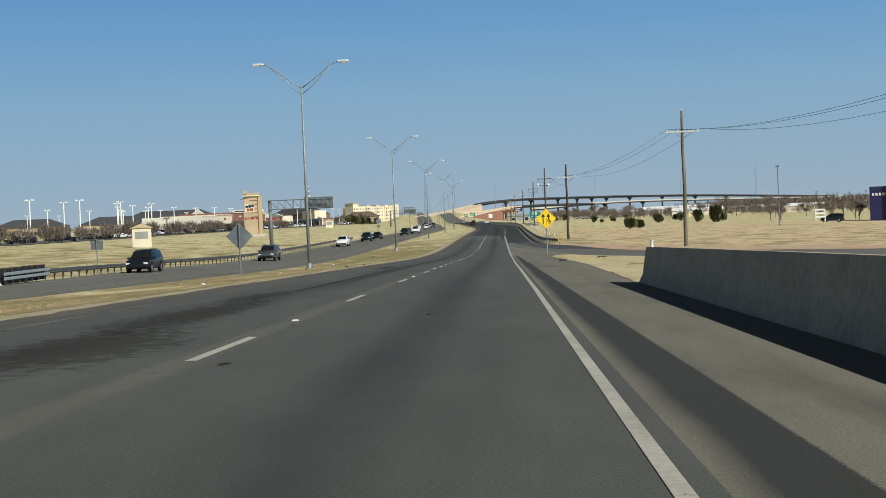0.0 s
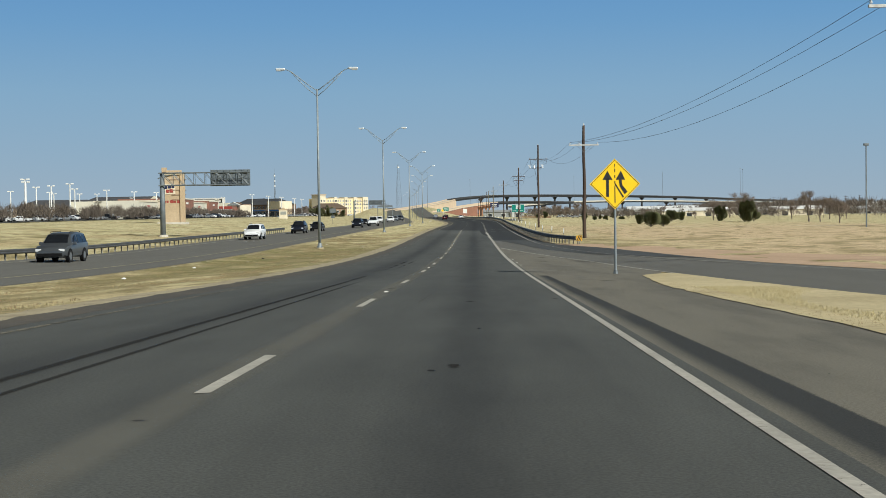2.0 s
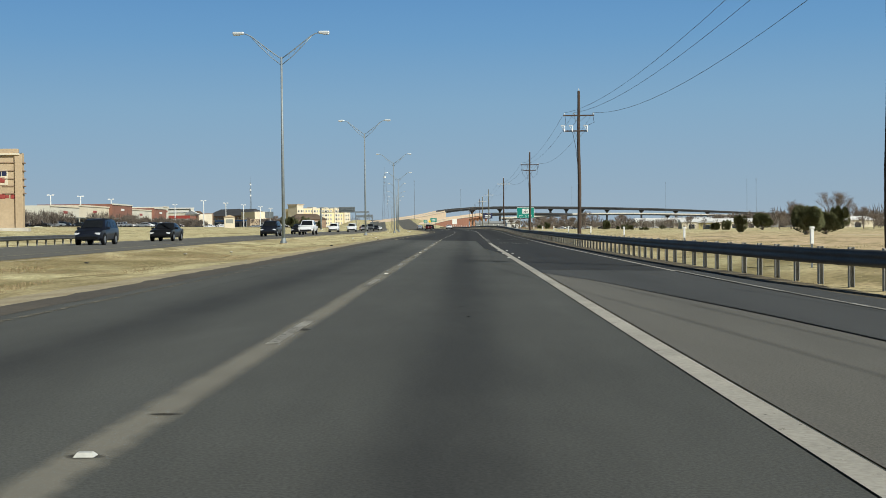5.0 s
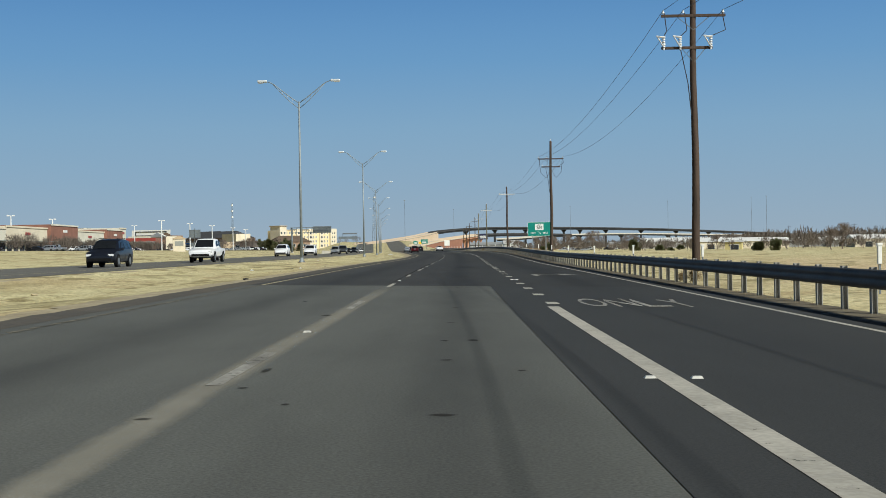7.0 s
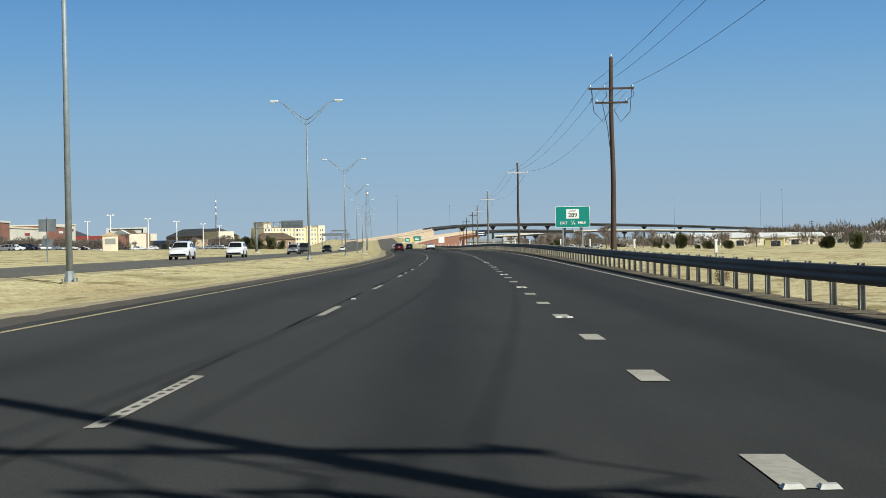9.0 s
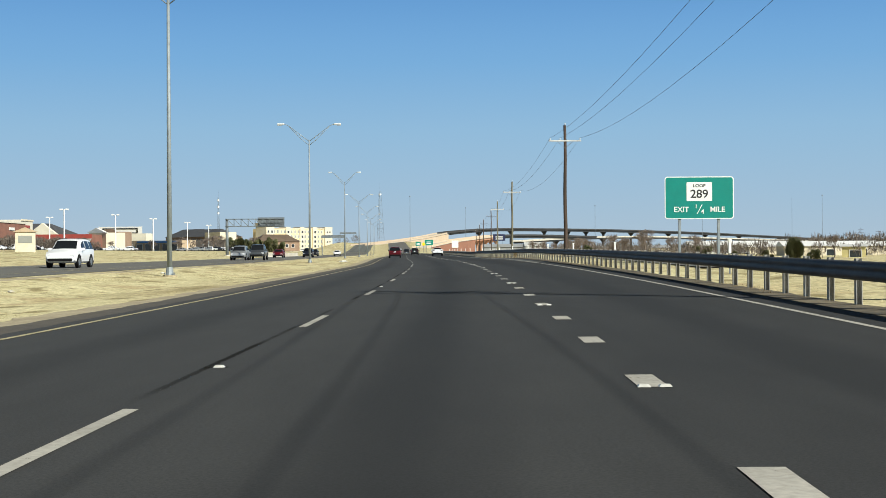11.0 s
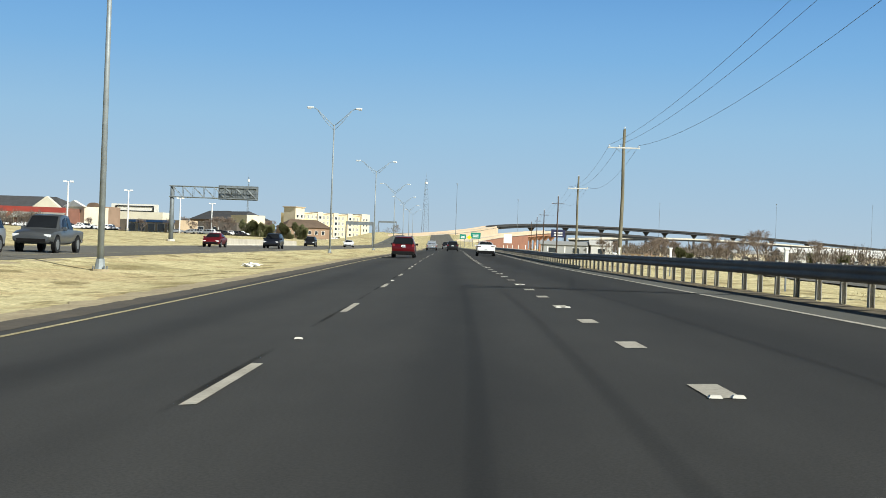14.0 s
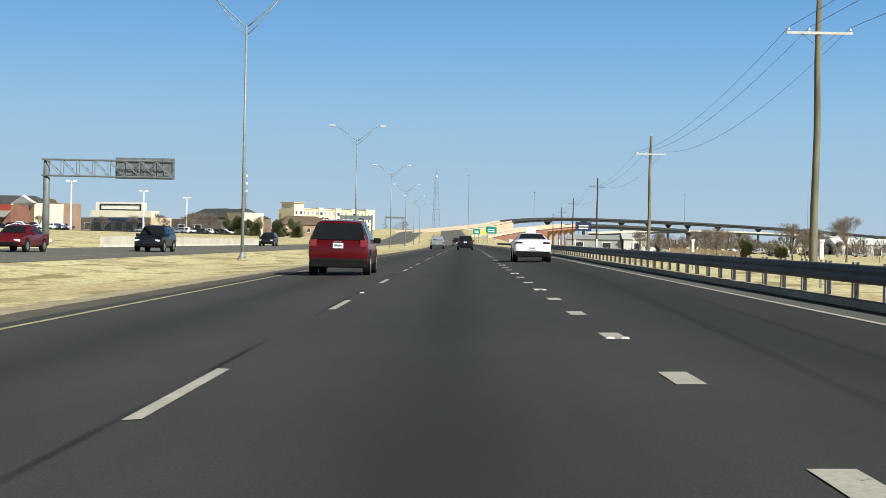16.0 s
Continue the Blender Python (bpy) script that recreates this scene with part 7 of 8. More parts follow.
JUN = [juniper(k, w, h) for k, (w, h) in enumerate(((3.6, 2.3), (3.6, 3.9), (2.8, 3.0)))]
spots = [(260, 28.4, 0, 1.0), (262.5, 30.6, 0, .8), (340, 53.4, 1, .85), (318, 54.1, 1, 1.1), (321, 56.5, 2, .9), (489, 42.3, 2, .95), (535, 81.5, 0, 1.15), (513, 79.5, 1, .9), (518, 53.7, 2, .6), (772, 60.8, 1, 1.0), (690, 47, 0, .8),
         (345, 44, 0, 1.05), (300, 31.5, 1, .5), (580, 70, 0, .6), (610, 74, 0, .5), (600, 64, 2, .6), (740, 92, 1, .9), (820, 108, 1, 1.0), (730, 106, 0, .9)]
for i, (s, d, k, sc) in enumerate(spots):
    m = frame_at(s, d, turn=37 * i) @ Matrix.Diagonal((sc, sc, sc, 1))
    o = copy_thing(JUN[k], m)
    o.scale = (sc, sc, sc)
for k in range(3):
    JUN[k].matrix_basis = frame_at(*((453.6, 40.2), (905, 64), (880, 92))[k]) @ Matrix.Diagonal((.55, .55, .55, 1))
BARE = [bare_tree(3, 6.6, .78, 6, .012), bare_tree(8, 5.2, .88, 6, .012)]
bspots = [(403.5, 72.6, 0, 1.15), (407.5, 65.6, 1, 1.15), (456, 112, 0, 1.0), (459, 118, 1, 1.0), (754.4, 75.8, 0, 1.35), (760, 67, 0, 1.1), (765, 71, 1, 1.3), (790, 100, 0, 1.1), (280, 62, 1, .8), (276, 72, 1, .7), (330, 88, 0, .9), (345, 95, 1, 1.1), (300, 84, 1, .8), (480, 108, 1, .9), (880, 55, 1, 1.2), (850, 95, 0, 1.2),
          (900, -78, 0, 1.0), (920, -84, 1, 1.2), (940, -80, 0, 1.1), (935, -96, 1, 1.3), (880, -100, 1, .9), (860, -112, 1, .8), (985, -70, 0, 1.1),
          (735, 62, 1, .9), (800, 58, 1, 1.2), (812, 63, 0, 1.0), (830, 70, 1, 1.3), (845, 55, 1, 1.1), (870, 72, 0, 1.1), (910, 76, 1, 1.3), (700, 40, 1, .7), (1010, 95, 0, 1.3), (1030, 120, 1, 1.6), (960, 130, 0, 1.3), (340, 72, 0, 1.0), (346, 76, 1, 1.1), (560, 108, 1, 1.2), (572, 115, 0, 1.1), (540, 90, 1, .6), (650, 100, 1, 1.1), (664, 95, 1, .9)]
bspots += [(860 + 9 * k, -86 - 7 * ((k * 3) % 4), k % 2, .7 + .12 * ((k * 5) % 4)) for k in range(0, 14, 4)]
for i, (s, d, k, sc) in enumerate(bspots):
    o = copy_thing(BARE[k], frame_at(s, d, turn=61 * i))
    o.scale = (sc, sc, sc)
BARE[0].matrix_basis = frame_at(520, 120)
BARE[1].matrix_basis = frame_at(900, 118)
OAK = juniper(21, 7.0, 6.2, "broad dark evergreen oak beside the hotel")
OAK.matrix_basis = frame_at(955, -72)
for s, d, sc in ((962, -77, 1.0), (970, -70, .9), (948, -66, .8), (976, -62, .85), (1120, -72, 1.3), (1128, -80, 1.2), (1000, -58, .8)):
    o = copy_thing(OAK, frame_at(s, d, turn=s * 7))
    o.scale = (sc, sc, sc)


# ---- grass and weeds close to the road ----
def tufts(name, n, s0, s1, dlo, dhi, size, material, label, seed, patchy=0.0):
    rng = random.Random(seed)
    verts, faces = [], []
    for _ in range(n):
        s = s0 + (s1 - s0) * rng.random()
        d = rng.uniform(dlo(s), dhi(s))
        if patchy and noise.noise((s * 0.11, d * 0.35, seed)) < patchy:
            continue
        p = land(s, d) - Vector((0, 0, .03))
        for k in range(4):
            a = rng.uniform(0, 6.28)
            h = size * rng.uniform(.5, 1.3)
            u = Vector((math.cos(a), math.sin(a), 0)) * size * .16
            lean_ = Vector((rng.uniform(-.5, .5), rng.uniform(-.5, .5), 1)) * h
            b = p + Vector((rng.uniform(-.12, .12), rng.uniform(-.12, .12), 0))
            o = len(verts)
            verts += [b - u, b + u, b + lean_]
            faces.append((o, o + 1, o + 2))
    me = bpy.data.meshes.new(name)
    me.from_pydata([tuple(v) for v in verts], [], faces)
    me.materials.append(material)
    tagged(new(name, me), label, "grass", kind="stuff")


tufts("grass", 60000, -5, 640, lambda s: -13.6, lambda s: -5.2, .034, DRY_GRASS, "short dry straw-coloured grass on the median", 1)
tufts("weeds", 30000, -5, 640, lambda s: -13.8, lambda s: -6, .05, OLIVE_GRASS, "olive and brown weed patches on the median", 2, .12)
tufts("weeds", 26000, -5, 640, lambda s: -13.7, lambda s: -11.2, .045, OLIVE_GRASS, "olive weeds beside the opposite carriageway", 13, .03)
tufts("weeds", 16000, 20, 240, lambda s: -13.4, lambda s: -6.6, .075, DRY_BUSH, "brown clumps of dead weeds on the median", 12, .02)
tufts("grass", 30000, 170, 640, lambda s: 9.0, lambda s: 24, .05, DRY_GRASS, "dry grass behind the guardrail", 3)
tufts("grass", 32000, 30, 94, lambda s: island(s) + .25 + .06 * max(0, ramp_l(s) - island(s)), lambda s: max(island(s) + .5, ramp_l(s) - .2), 0.07, DRY_GRASS, "clumped dry grass on the island before the ramp", 4, -.1)
tufts("grass", 24000, 60, 330, lambda s: max(ramp_r(s) + 4.5, 9.5), lambda s: 60, .05, DRY_GRASS, "sparse dry grass on the field", 5)
tufts("weeds", 7000, 175, 620, lambda s: 8.3, lambda s: 9.0, .06, DRY_BUSH, "dead brown weeds along the guardrail posts", 6, .12)


tufts("weeds", 5000, 33, 97, lambda s: island(s) - .12, lambda s: island(s) + .45, .05, DRY_BUSH, "dead brown weeds along the island's edge", 66, -.05)


GREEN_GRASS = leaf_mat("winter_green_grass", (0.17, 0.165, 0.065), (0.27, 0.225, 0.115))
tufts("grass", 26000, 118, 185, lambda s: -13.4, lambda s: -7.0, .045, GREEN_GRASS, "olive-green grass patch round a street lamp", 23, .02)

BRUSH = leaf_mat("grey_brown_brush", (0.165, 0.135, 0.11), (0.085, 0.07, 0.056))
def thicket(n, s0, s1, dlo, dhi, h0, h1, label, seed, patchy=-1.0, stems=80, twig=1.0):
    """Leafless scrub too far off to count: airy round crowns of thin twigs on short stems."""
    rng = random.Random(seed)
    verts, faces = [], []
    for _ in range(n):
        s = s0 + (s1 - s0) * rng.random()
        d = rng.uniform(dlo(s), dhi(s))
        if noise.noise((s * 0.012, d * 0.03, seed)) < patchy:
            continue
        p, h = land(s, d) - Vector((0, 0, .2)), rng.uniform(h0, h1)
        wide = h * rng.uniform(.28, .5)
        for _k in range(stems):
            a, b = rng.uniform(0, 6.283), math.acos(rng.uniform(-.8, 1))
            r = rng.uniform(.3, 1) ** .5
            q = p + Vector((math.cos(a) * math.sin(b) * r * wide, math.sin(a) * math.sin(b) * r * wide, h * (.56 + .40 * math.cos(b) * r)))
            way = (q - p + Vector((rng.uniform(-1, 1), rng.uniform(-1, 1), rng.uniform(-.6, 1))) * h * .3).normalized()
            u = way.cross(Vector((rng.uniform(-1, 1), rng.uniform(-1, 1), .3))).normalized() * (.006 * h + .018) * twig
            o = len(verts)
            verts += [q - way * h * .12 - u, q - way * h * .12 + u, q + way * h * rng.uniform(.06, .16)]
            faces.append((o, o + 1, o + 2))
        o = len(verts)
        w = .018 * h
        verts += [p + Vector((-w, 0, 0)), p + Vector((w, 0, 0)), p + Vector((0, 0, h * .42))]
        faces.append((o, o + 1, o + 2))
    me = bpy.data.meshes.new("scrub")
    me.from_pydata([tuple(v) for v in verts], [], faces)
    me.materials.append(BRUSH)
    tagged(new("scrub", me), label, "scrub", kind="stuff")


thicket(420, 640, 900, lambda s: 78 + max(0, s - 700) * .05, lambda s: 250, 2.5, 6.0, "leafless grey-brown scrub at the field's far edge", 52, -.1, twig=1.7)
thicket(1150, 900, 1500, lambda s: 60 + (s - 900) * .12, lambda s: 520, 3.5, 8.0, "leafless grey-brown woods beyond the field", 51, -.2, twig=2.0)
thicket(420, 420, 700, lambda s: 125, lambda s: 330, 2.5, 6.5, "leafless scrub and small trees beyond the open field", 55, -.05, twig=1.2)
thicket(150, 284, 800, lambda s: -112, lambda s: -100, 3.4, 5.4, "bare grey-brown ornamental trees in planting strips of the car park", 61, -.25, 300)
thicket(1900, 760, 1400, lambda s: 170 + (s - 760) * .12, lambda s: 620, 5.5, 11.0, "far line of leafless grey woods along the horizon", 57, -.35, 80, 2.3)
thicket(260, 300, 1150, lambda s: -190, lambda s: -128, 2.5, 5.5, "leafless scrub among the shops", 53, -.1)
thicket(500, 1250, 2100, lambda s: -520, lambda s: -22 - (s - 1250) * .04, 4.0, 8.0, "distant leafless trees between houses", 54, -.2)


def tumbleweed(s, d, r, seed):
    rng = random.Random(seed)
    verts, faces = [], []
    for _ in range(420):
        v = Vector((rng.gauss(0, 1), rng.gauss(0, 1), rng.gauss(0, 1))).normalized()
        a = Vector((0, 0, r * .8)) + v * r * rng.uniform(.1, .5)
        b = Vector((0, 0, r * .8)) + (v + Vector((rng.uniform(-.4, .4), rng.uniform(-.4, .4), rng.uniform(-.3, .3)))) * r * rng.uniform(.7, 1.0)
        side = (b - a).cross(Vector((rng.uniform(-1, 1), rng.uniform(-1, 1), 1))).normalized() * .008
        o = len(verts)
        verts += [a - side, a + side, b]
        faces.append((o, o + 1, o + 2))
    me = bpy.data.meshes.new("tumbleweed")
    me.from_pydata([tuple(v) for v in verts], [], faces)
    me.materials.append(DRY_BUSH)
    ob = tagged(new("tumbleweed", me), "dry brown tumbleweed caught at a guardrail post", "tumbleweed", group="tumbleweeds")
    ob.matrix_basis = Matrix.Translation(at(s, d))


for k, (s, d, r) in enumerate(((259.7, 8.75, .3), (262.2, 8.8, .2), (459.5, 8.9, .36), (236.5, 8.8, .28), (318.0, 8.8, .3))):
    tumbleweed(s, d, r, 40 + k)


# ---- road furniture and wear ----
def stud(s, d, w=0.10, l=0.08):
    bm = bmesh.new()
    f = [(-w / 2, -l / 2, 0), (w / 2, -l / 2, 0), (w / 2, l / 2, 0), (-w / 2, l / 2, 0)]
    t = [(x * .7, y * .45, .02) for x, y, _ in f]
    a, b = [bm.verts.new(q) for q in f], [bm.verts.new(q) for q in t]
    bm.faces.new(b)
    for k in range(4):
        bm.faces.new((a[k], a[(k + 1) % 4], b[(k + 1) % 4], b[k]))
    return bm


stud_mesh = mesh_of(stud(0, 0), "road_stud", MARKER)


def studs(places, label):
    for s, d in places:
        o = tagged(new("road_stud", stud_mesh), label, "road stud", group="raised road studs")
        o.matrix_basis = Matrix.Translation(at(s, d, .004)) @ Matrix.Rotation(heading(s), 4, "Z")


studs([(C0 + 15.3 + 24.38 * k + (0.67 if k == 4 else 0), 0.0) for k in range(-1, 26)], "small white raised road stud on the lane line")
studs([(56.1, -0.03), (120.0, 3.85), (124.7, 3.84), (131.6, 3.83), (144.7, 3.8), (150.4, 3.76), (150.2, 5.14), (156.5, 4.35), (205.5, 3.46), (205.5, 3.84), (211.9, 3.45), (211.85, 3.84), (219.1, 3.46), (219.1, 3.84), (231.9, 3.41), (231.9, 3.79)], "white raised road stud beside the wide line")
studs([(s, 3.56 + .16 * q) for s in [263.5 + 13.39 * k for k in range(25)] for q in (0, 1)], "white raised road stud at a dotted mark")


def road_letters(text, s0, s1, d0, d1):
    root = thing("road_lettering", "worn white painted word on the asphalt reading ONLY", "road marking", Matrix.Translation(at((s0 + s1) / 2, (d0 + d1) / 2, .009)) @ Matrix.Rotation(heading(s0), 4, "Z"))
    n = len(text)
    w = (d1 - d0) / n
    for i, ch in enumerate(text):
        o = lettering("letter", ch, 1.0, FADED_LINE, root, 0, 0, 0, flat=True)
        xs = [v.co.x for v in o.data.vertices]
        ys = [v.co.y for v in o.data.vertices]
        sx, sy = w * .82 / (max(xs) - min(xs)), (s1 - s0) / (max(ys) - min(ys))
        cx, cy = (max(xs) + min(xs)) / 2, (max(ys) + min(ys)) / 2
        slope = math.tan(radians(float(np.interp(s0, KNOTS, LEAN))))
        x = (i + .5) * w - (d1 - d0) / 2
        o.matrix_basis = Matrix.Translation((x, 0, x * slope)) @ Matrix.Diagonal((sx, sy, .3, 1)) @ Matrix.Translation((-cx, -cy, 0))
    return root


road_letters("ONLY", 244.7, 248.2, 4.15, 6.3)
arrow = thing("road_arrow", "white painted turn arrow on the asphalt", "road marking", kind="structure")
bm = bmesh.new()
for poly in ([(269.6, 4.62), (269.6, 4.84), (271.9, 4.84), (272.3, 4.62)], [(271.9, 4.84), (272.3, 4.62), (272.75, 4.9), (272.3, 5.1)], [(272.3, 5.1), (272.75, 4.9), (272.75, 5.75), (272.3, 5.75)], [(271.5, 5.7), (273.5, 5.7), (272.5, 6.5)]):
    q = [bm.verts.new(at(s, d, .009)) for s, d in poly]
    bm.faces.new(q)
bmesh.ops.recalc_face_normals(bm, faces=bm.faces)
part("arrow", bm, FADED_LINE, arrow)

# tyre marks, joints, cracks and stains


def film_mat(name, col, cover, round_=False, grain=0.5, broken=False):
    """A thin film on the asphalt, ragged and fading at its edges. UV: -1 to 1 across and along the mark."""
    m = mat(name, col, 0.88, spec=0.12, var=0.15, scale=1.2, fine=0.05, fscale=12)
    n, l = m.node_tree.nodes, m.node_tree.links
    def op(kind, a, c=0.0):
        q = n.new("ShaderNodeMath")
        q.operation = kind
        for i, v in enumerate((a, c)):
            if isinstance(v, (int, float)):
                q.inputs[i].default_value = v
            else:
                l.new(v, q.inputs[i])
        return q.outputs[0]
    sep = n.new("ShaderNodeSeparateXYZ")
    l.new(n.new("ShaderNodeUVMap").outputs[0], sep.inputs[0])
    u, v = op("ABSOLUTE", sep.outputs[0]), op("ABSOLUTE", sep.outputs[1])
    rag = n.new("ShaderNodeTexNoise")
    rag.inputs["Scale"].default_value, rag.inputs["Detail"].default_value, rag.inputs["Roughness"].default_value = 5.0, 6, 0.65
    geo = n.new("ShaderNodeNewGeometry")
    l.new(geo.outputs["Position"], rag.inputs["Vector"])
    loose = op("MULTIPLY", op("SUBTRACT", rag.outputs[0], 0.5), 2.0 * grain)
    if round_:
        inside = op("SUBTRACT", 0.72, op("POWER", op("ADD", op("MULTIPLY", u, u), op("MULTIPLY", v, v)), 0.5))
        body = op("MULTIPLY", op("ADD", inside, loose), 3.0)
    else:
        body = op("MINIMUM", op("MULTIPLY", op("SUBTRACT", 1.0, u), 1.6), op("MULTIPLY", op("SUBTRACT", 1.0, v), 5.0))
        body = op("ADD", body, op("MULTIPLY", loose, 1.0))
    near = n.new("ShaderNodeClamp")
    l.new(body, near.inputs[0])
    inside_edge = op("MULTIPLY", op("LESS_THAN", u, 0.999), op("LESS_THAN", v, 0.999))
    show = op("MULTIPLY", op("MULTIPLY", near.outputs[0], inside_edge), cover)
    if broken:
        gap, there = n.new("ShaderNodeTexNoise"), n.new("ShaderNodeMapRange")
        gap.inputs["Scale"].default_value, gap.inputs["Detail"].default_value = 0.22, 5
        l.new(geo.outputs["Position"], gap.inputs["Vector"])
        there.inputs[1].default_value, there.inputs[2].default_value = 0.44, 0.62
        l.new(gap.outputs[0], there.inputs[0])
        show = op("MULTIPLY", show, there.outputs[0])
    bare, join = n.new("ShaderNodeBsdfTransparent"), n.new("ShaderNodeMixShader")
    for i, s in ((0, show), (1, bare.outputs[0]), (2, n["Principled BSDF"].outputs[0])):
        l.new(s, join.inputs[i])
    l.new(join.outputs[0], n["Material Output"].inputs["Surface"])
    return m


MARK = film_mat("oil_film", (0.030, 0.028, 0.026), 0.6, True)
SKID = film_mat("burnt_tyre_film", (0.030, 0.028, 0.026), 0.6, grain=0.7)
SKID_FADED = film_mat("worn_tyre_film", (0.030, 0.028, 0.026), 0.62, grain=0.9, broken=True)
JOINT = film_mat("tarry_joint", (0.014, 0.013, 0.0115), 0.62, grain=0.9, broken=True)
JOINT_FAINT = film_mat("faint_tarry_joint", (0.014, 0.013, 0.0115), 0.42, grain=0.9, broken=True)
GHOST = film_mat("ghost_of_old_line", (0.42, 0.395, 0.33), 0.40, grain=0.7)
HAIRLINE = mat("dark_crack", (0.045, 0.041, 0.036), 0.88, spec=0.12, var=0.35, scale=1.2, fine=0.3, fscale=12)


def streak(s0, s1, d, w, material, label, step=3.0, wob=0.02):
    fd = d if callable(d) else (lambda s: d)
    n = max(2, int((s1 - s0) / step))
    bm = bmesh.new()
    uv = bm.loops.layers.uv.new("UVMap")
    rows, coords = [], {}
    for i in range(n + 1):
        s = s0 + (s1 - s0) * i / n
        mid = fd(s) + wob * noise.noise((s * .7, 3.1, 0))
        row = []
        for u in (-1, 0, 1):
            v = bm.verts.new(at(s, mid + u * w / 2, .003))
            coords[v] = (u, 2 * i / n - 1)
            row.append(v)
        rows.append(row)
    for a, b in zip(rows, rows[1:]):
        for c in (0, 1):
            f = bm.faces.new((a[c], a[c + 1], b[c + 1], b[c]))
            for lp in f.loops:
                lp[uv].uv = coords[lp.vert]
    solid("road_mark", bm, material, label, "road mark", kind="structure")


skid = lerp_of([(25, -1.9), (58, -1.78), (90, -1.6), (132, -1.5)])
for s0, s1, film_ in ((28, 104, SKID), (100, 136, SKID_FADED)):
    streak(s0, s1, lambda s: skid(s), .15, film_, "dark tyre mark along the inner lane")
    streak(s0 + 6, s1 - 4, lambda s: skid(s) + .34, .10, film_, "dark tyre mark along the inner lane")
streak(150, NEW_FROM, 0.0, .36, GHOST, "pale ghost of an old lane line", 2.0, .06)
streak(NEW_FROM, 430, -.11, .10, JOINT, "dark construction joint along the lane line", 3.0)
streak(425, 640, -.09, .09, JOINT_FAINT, "dark construction joint along the lane line", 3.0)
rg = random.Random(4)


def blot(s, d, rx, ry, label="dark oil stain on the asphalt", material=MARK, lift=.0036):
    bm = bmesh.new()
    uv = bm.loops.layers.uv.new("UVMap")
    turn = 0.5 * math.sin(s * 7.3 + d * 3.1)
    quad = []
    for u, v in ((-1, -1), (1, -1), (1, 1), (-1, 1)):
        quad.append((bm.verts.new(at(s + (v + turn * .3 * u) * ry * 1.7, d + u * rx * 1.7, lift)), (u, v)))
    f = bm.faces.new([q[0] for q in quad])
    for lp, q in zip(f.loops, quad):
        lp[uv].uv = q[1]
    solid("stain", bm, material, label, "stain", group="stains on the asphalt", kind="structure")


for s, d, rx, ry in ((118.1, 3.95, .07, .22), (116.9, .12, .09, .45), (140.9, .02, .10, .5), (90.5, .1, .06, .2), (17.0, .1, .05, .15), (58.6, .18, .05, .2), (204.5, -.2, .12, .2), (228, -1.1, .10, .15), (231, .25, .06, .1), (233.5, 1.75, .10, .1), (236, 1.7, .07, .12), (229.5, 1.75, .12, .1), (239.5, 1.75, .08, .1), (244, 1.8, .08, .12), (232.5, 2.4, .05, .1), (230, .7, .04, .08), (126.5, .5, .05, .1)):
    blot(s, d, rx * .7, ry * .6)
for k in range(40):
    blot(rg.uniform(0, 256), rg.choice((rg.uniform(-3.3, 3.4), rg.uniform(1.5, 2.1), rg.uniform(-.4, .4))), rg.uniform(.02, .07), rg.uniform(.05, .2), "small dark fleck on the worn asphalt")


def crack(s0, d0, s1, d1, w=.012):
    bm = bmesh.new()
    n = max(6, int(abs(s1 - s0) * 1.5))
    rows = []
    for i in range(n + 1):
        u = i / n
        s, d = s0 + (s1 - s0) * u, d0 + (d1 - d0) * u + .018 * noise.noise((u * 9, s0, 1.7))
        rows.append((bm.verts.new(at(s, d - w * .4, .005)), bm.verts.new(at(s, d + w * .4, .005))))
    for a, b in zip(rows, rows[1:]):
        bm.faces.new((a[0], a[1], b[1], b[0]))
    solid("crack", bm, HAIRLINE, "thin dark crack in the worn asphalt", "crack", group="cracks in the asphalt", kind="structure")


for c in ((180, -2.8, 205, -2.6), (15, -2.6, 40, -2.8)):
    crack(*c)

# tyre scraps on the shoulder, a bag on the median
RUBBER = mat("torn_rubber", (0.03, 0.028, 0.026), 0.9, var=0.3, scale=8)
for s, d, l in ((77.4, 8.75, .45), (66.6, 5.95, .3)):
    bm = bmesh.new()
    pts = [(-l * .6 + l * 1.2 * i / 6, .08 * math.sin(i * 1.7), .04 + .05 * math.sin(i * .9) ** 2) for i in range(7)]
    extrude_profile(bm, [(-.09, 0), (.09, .01), (.08, .05), (-.08, .04)], [lambda u, z, p=p: Vector((p[0], p[1] + u, p[2] + z)) for p in pts])
    solid("tyre_scrap", bm, RUBBER, "torn black strip of tyre tread on the verge", "tyre scrap", group="tyre scraps", m=frame_at(s, d, z=.02, turn=20))
bm = bmesh.new()
bmesh.ops.create_icosphere(bm, subdivisions=3, radius=.5)
for v in bm.verts:
    v.co = Vector((v.co.x * .8, v.co.y * .5, v.co.z * .2)) * (1 + .9 * noise.noise(v.co * 4.1))
solid("plastic_bag", bm, WHITE, "crumpled white plastic bag lying in dry grass", "plastic bag", m=frame_at(505.4, -7.8, z=.1), smooth=False)
rl = random.Random(9)
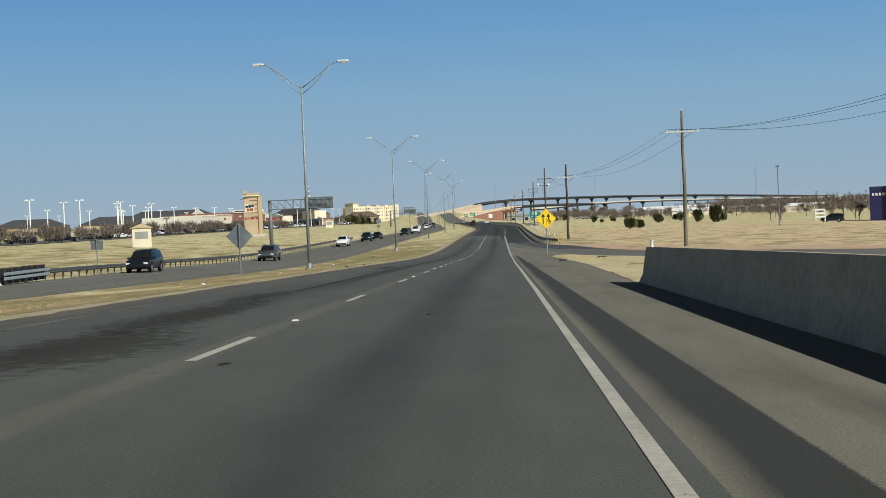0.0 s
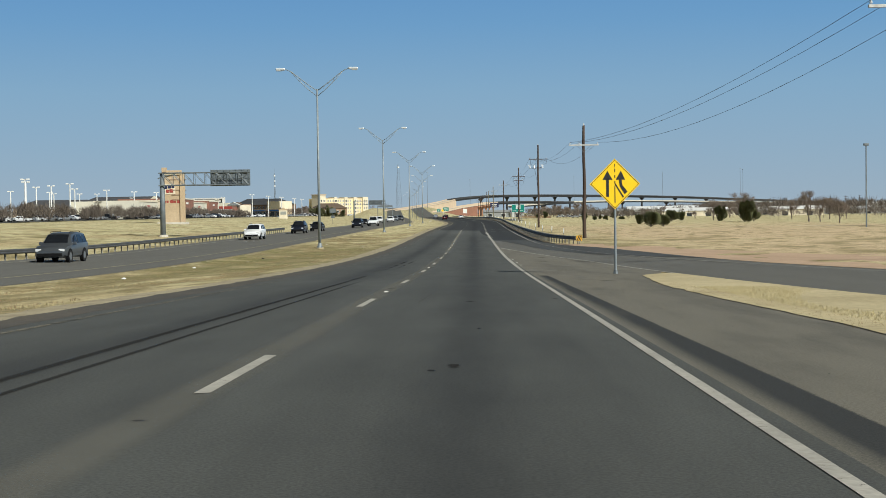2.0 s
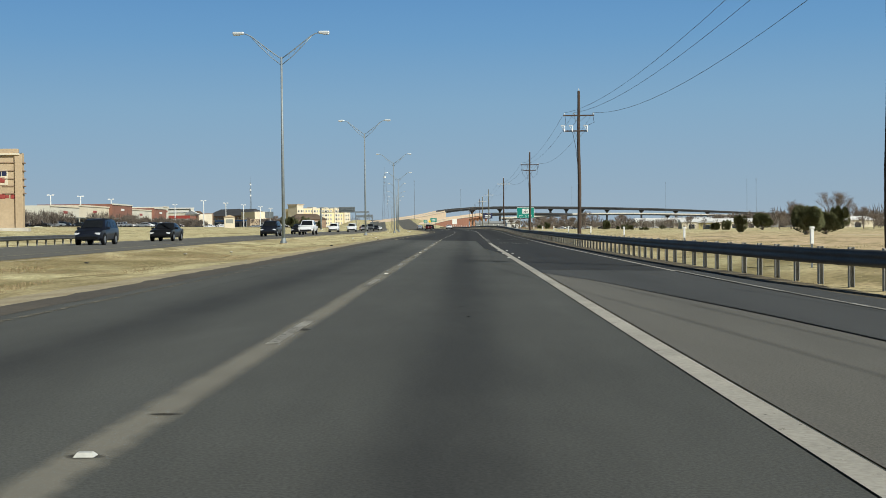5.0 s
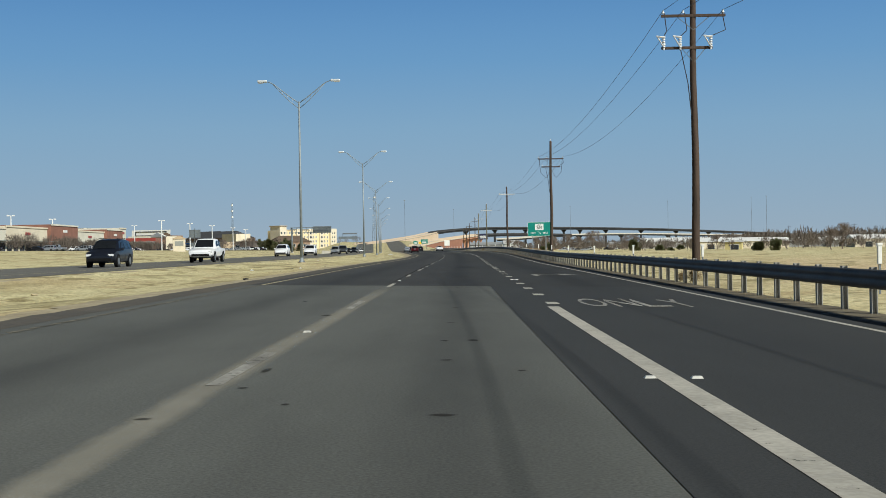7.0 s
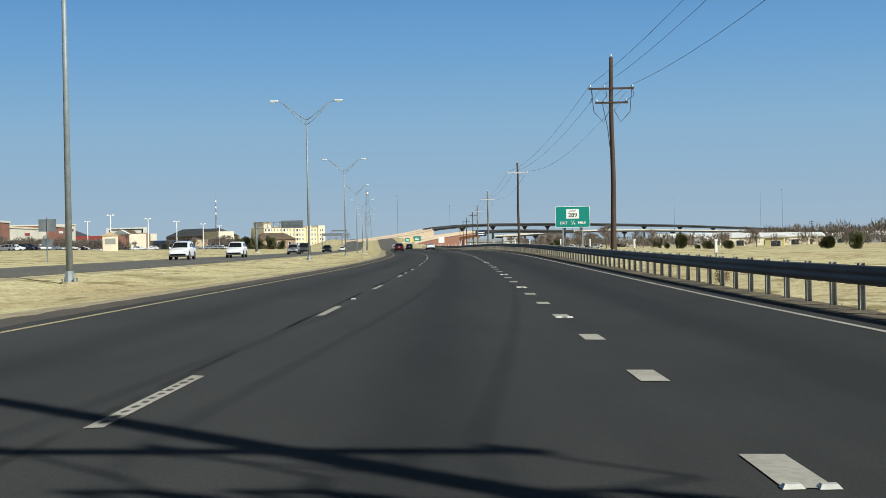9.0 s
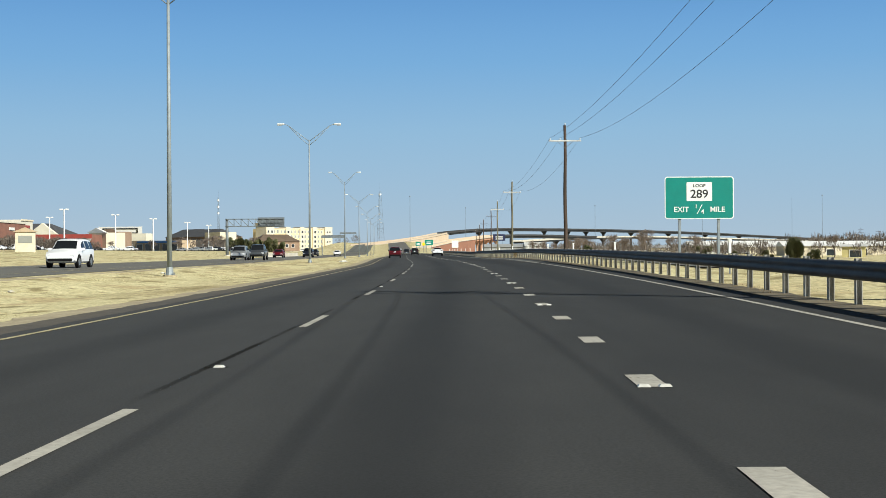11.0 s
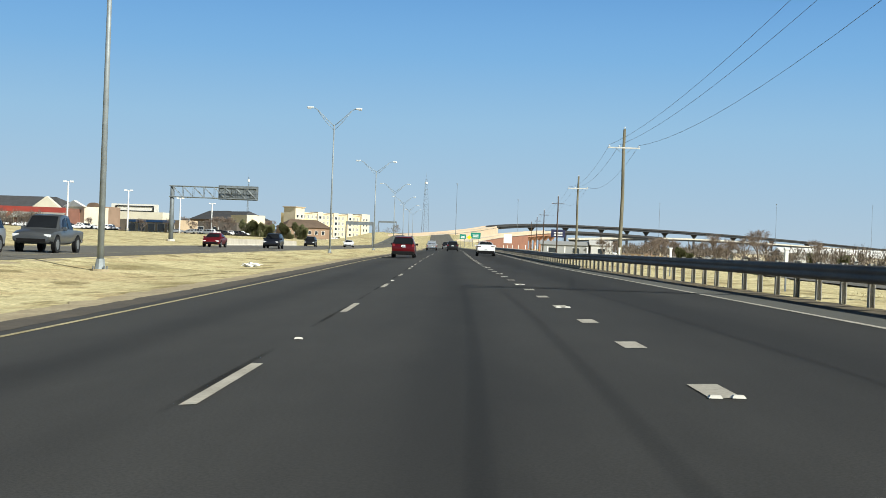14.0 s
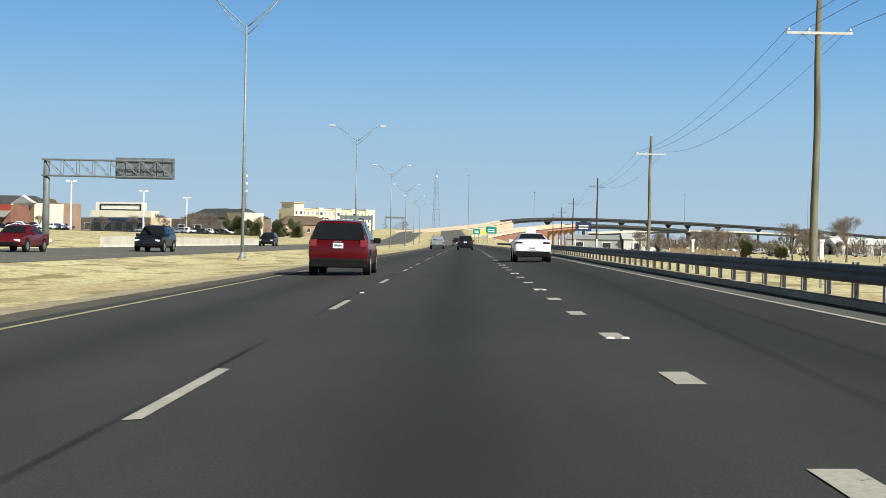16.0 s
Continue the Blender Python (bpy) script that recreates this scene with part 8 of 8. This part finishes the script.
for k in range(26):
    s, d = rl.uniform(30, 520), rl.uniform(-12.5, -5.2)
    bm = bmesh.new()
    bmesh.ops.create_icosphere(bm, subdivisions=1, radius=.09)
    for v in bm.verts:
        v.co = Vector((v.co.x * rl.uniform(.8, 1.6), v.co.y, v.co.z * .5))
    solid("litter", bm, rl.choice([WHITE, CONCRETE_PALE, RUBBER, SAND]), "small scrap of litter in the grass", "litter", group="litter on the median", m=frame_at(s, d, z=.03, turn=rl.uniform(0, 180)))
barrier_lamp = thing("barrier_delineator", "small white delineator on the concrete barrier's end", "delineator", Matrix.Translation(at(31.6, 6.5, .88)))
bm = bmesh.new()
rod(bm, (0, 0, -.01), (0, 0, .08), .045, .022, 8)
rod(bm, (0, 0, .07), (0, 0, .17), .024, .045, 8)
part("post", bm, WHITE, barrier_lamp)

# ---- parked cars in the lots ----
pk = random.Random(17)
proto = {}
for kind in ("suv", "sedan", "pickup"):
    for c in ("white", "silver", "black", "navy"):
        proto[kind, c] = vehicle(kind, c, "parked %s %s in a distant car park" % ({"navy": "dark blue"}.get(c, c), {"suv": "sport utility car", "sedan": "saloon car", "pickup": "pickup truck"}[kind]), frame_at(820 + 3 * len(proto), -98 - .5 * len(proto), turn=pk.uniform(-8, 8) + 90), "car", far=True)
        proto[kind, c]["group"] = "parked cars"
spots_ = [(296 + 3.2 * k, -106 - 4 * (k % 2)) for k in range(36)] + [(800 + 2.9 * k, -101 - .4 * k) for k in range(0, 22)] + [(870 + 3.1 * k, -88 + .2 * k) for k in range(0, 16)] + [(600 + 3.2 * k, -104) for k in range(0, 40)] + [(420 + 3.4 * k, -108 + .2 * k) for k in range(0, 40)] + [(1180 + 4 * k, -58) for k in range(0, 8)] + [(905 + 3.2 * k, 86 + 1.3 * k) for k in range(0, 20)] + [(960 + 3 * k, 75) for k in range(8)] + [(850 + 3 * k, 88 + .5 * k) for k in range(12)] + [(845 + 2.9 * k, -80 + .15 * k) for k in range(34)] + [(560 + 3.1 * k, -99) for k in range(34)]
keys = list(proto)
spots_ += [(838 + 4 * (k % 2), -152 + 2.3 * k) for k in range(20)] + [(812, -150 + 2.6 * k) for k in range(16)] + [(930 + 3.0 * k, 66 + .5 * k) for k in range(14)] + [(900 + 5 * (k % 3), 108 + 2.6 * k) for k in range(30)]
for s, d in spots_:
    if pk.random() < .33:
        copy_thing(proto[pk.choice(keys)], frame_at(s, d, turn=90 * pk.choice((1, -1)) + pk.uniform(-5, 5)))
lot = lambda s, d, z: at(s, d, relief(s, d) + z)
strip("pavement", 270, 1000, -128, lambda s: float(np.interp(s, [395, 600, 780, 1000], [-98, -94, -82, -74])), ASPHALT_SHOULDER, .12, 12, 8, label="pale asphalt car park before the shops", category="car park", place=lot)


# ---- finer wear along the lane line ----
rw = random.Random(31)
for k in range(46):
    s = rw.uniform(0, 256)
    blot(s, rw.uniform(-.12, .08), rw.uniform(.04, .09), rw.uniform(.02, .05), "small dark scuff on the lane line")
for k in range(-1, 26):
    blot(C0 + 15.3 + 24.38 * k + (0.67 if k == 4 else 0), 0.0, .085, .06, "dark glue patch under a road stud")
for s, d in ((120.0, 3.85), (124.7, 3.84), (131.6, 3.83), (205.5, 3.46), (211.9, 3.45), (219.1, 3.46), (231.9, 3.41)):
    blot(s, d, .085, .06, "dark glue patch under a road stud")
# flaked heart of one dash
for k in range(11):
    blot(292.35 + .25 * k, .005 * math.sin(k * 2.1), .026, .075, "dark flaked hole in the lane line", lift=.0075)
crack(36.0, 1.17, 47.0, .98, .007)
crack(53.0, 1.07, 56.0, 1.02, .010)
crack(86.0, .9, 90.5, 1.0, .012)
for s, d in ((136.5, 5.6), (127, 5.2), (146, 4.4), (112, 5.0), (99, 5.5)):
    blot(s, d, rw.uniform(.12, .3), rw.uniform(.1, .3), "dark stain on the pale shoulder")
# gravel scattered over the shoulder, the island and the median edge
rg2 = random.Random(77)
verts, faces = [], []
for k in range(1100):
    s = rg2.uniform(-5, 160)
    d = rg2.choice((rg2.uniform(4.4, 8.4), rg2.uniform(-5.6, -4.2), rg2.uniform(-5.2, -4.3)))
    p = at(s, d, .012)
    r = rg2.uniform(.005, .014)
    o = len(verts)
    verts += [p + Vector((r * math.cos(a), r * math.sin(a), 0)) for a in (0.2, 2.3, 4.4)] + [p + Vector((0, 0, r))]
    faces += [(o, o + 1, o + 3), (o + 1, o + 2, o + 3), (o + 2, o, o + 3)]
me = bpy.data.meshes.new("gravel")
me.from_pydata([tuple(v) for v in verts], [], faces)
me.materials.append(ASPHALT_SHOULDER)
tagged(new("gravel", me), "loose gravel scattered along the road edges", "gravel", kind="stuff")
# pale worn band that carries the lane line on the old asphalt
BAND = film_mat("pale_dusty_band", (0.25, 0.24, 0.205), 0.30, grain=0.3)
streak(-20, 150, -0.06, .5, BAND, "paler worn band of asphalt along the lane line", 2.0, .06)
PATCH = film_mat("dark_worn_patch", (0.045, 0.042, 0.037), 0.42, True, 0.9)
for s, d, rx, ry in ((13.5, -1.5, .8, 2.8), (20.0, -1.9, .6, 4.2), (10.0, -2.6, .7, 1.7), (27.0, -2.2, .4, 3.0), (62.0, -2.6, .4, 3.0)):
    blot(s, d, rx, ry, "broad dark worn patch on the asphalt", PATCH)
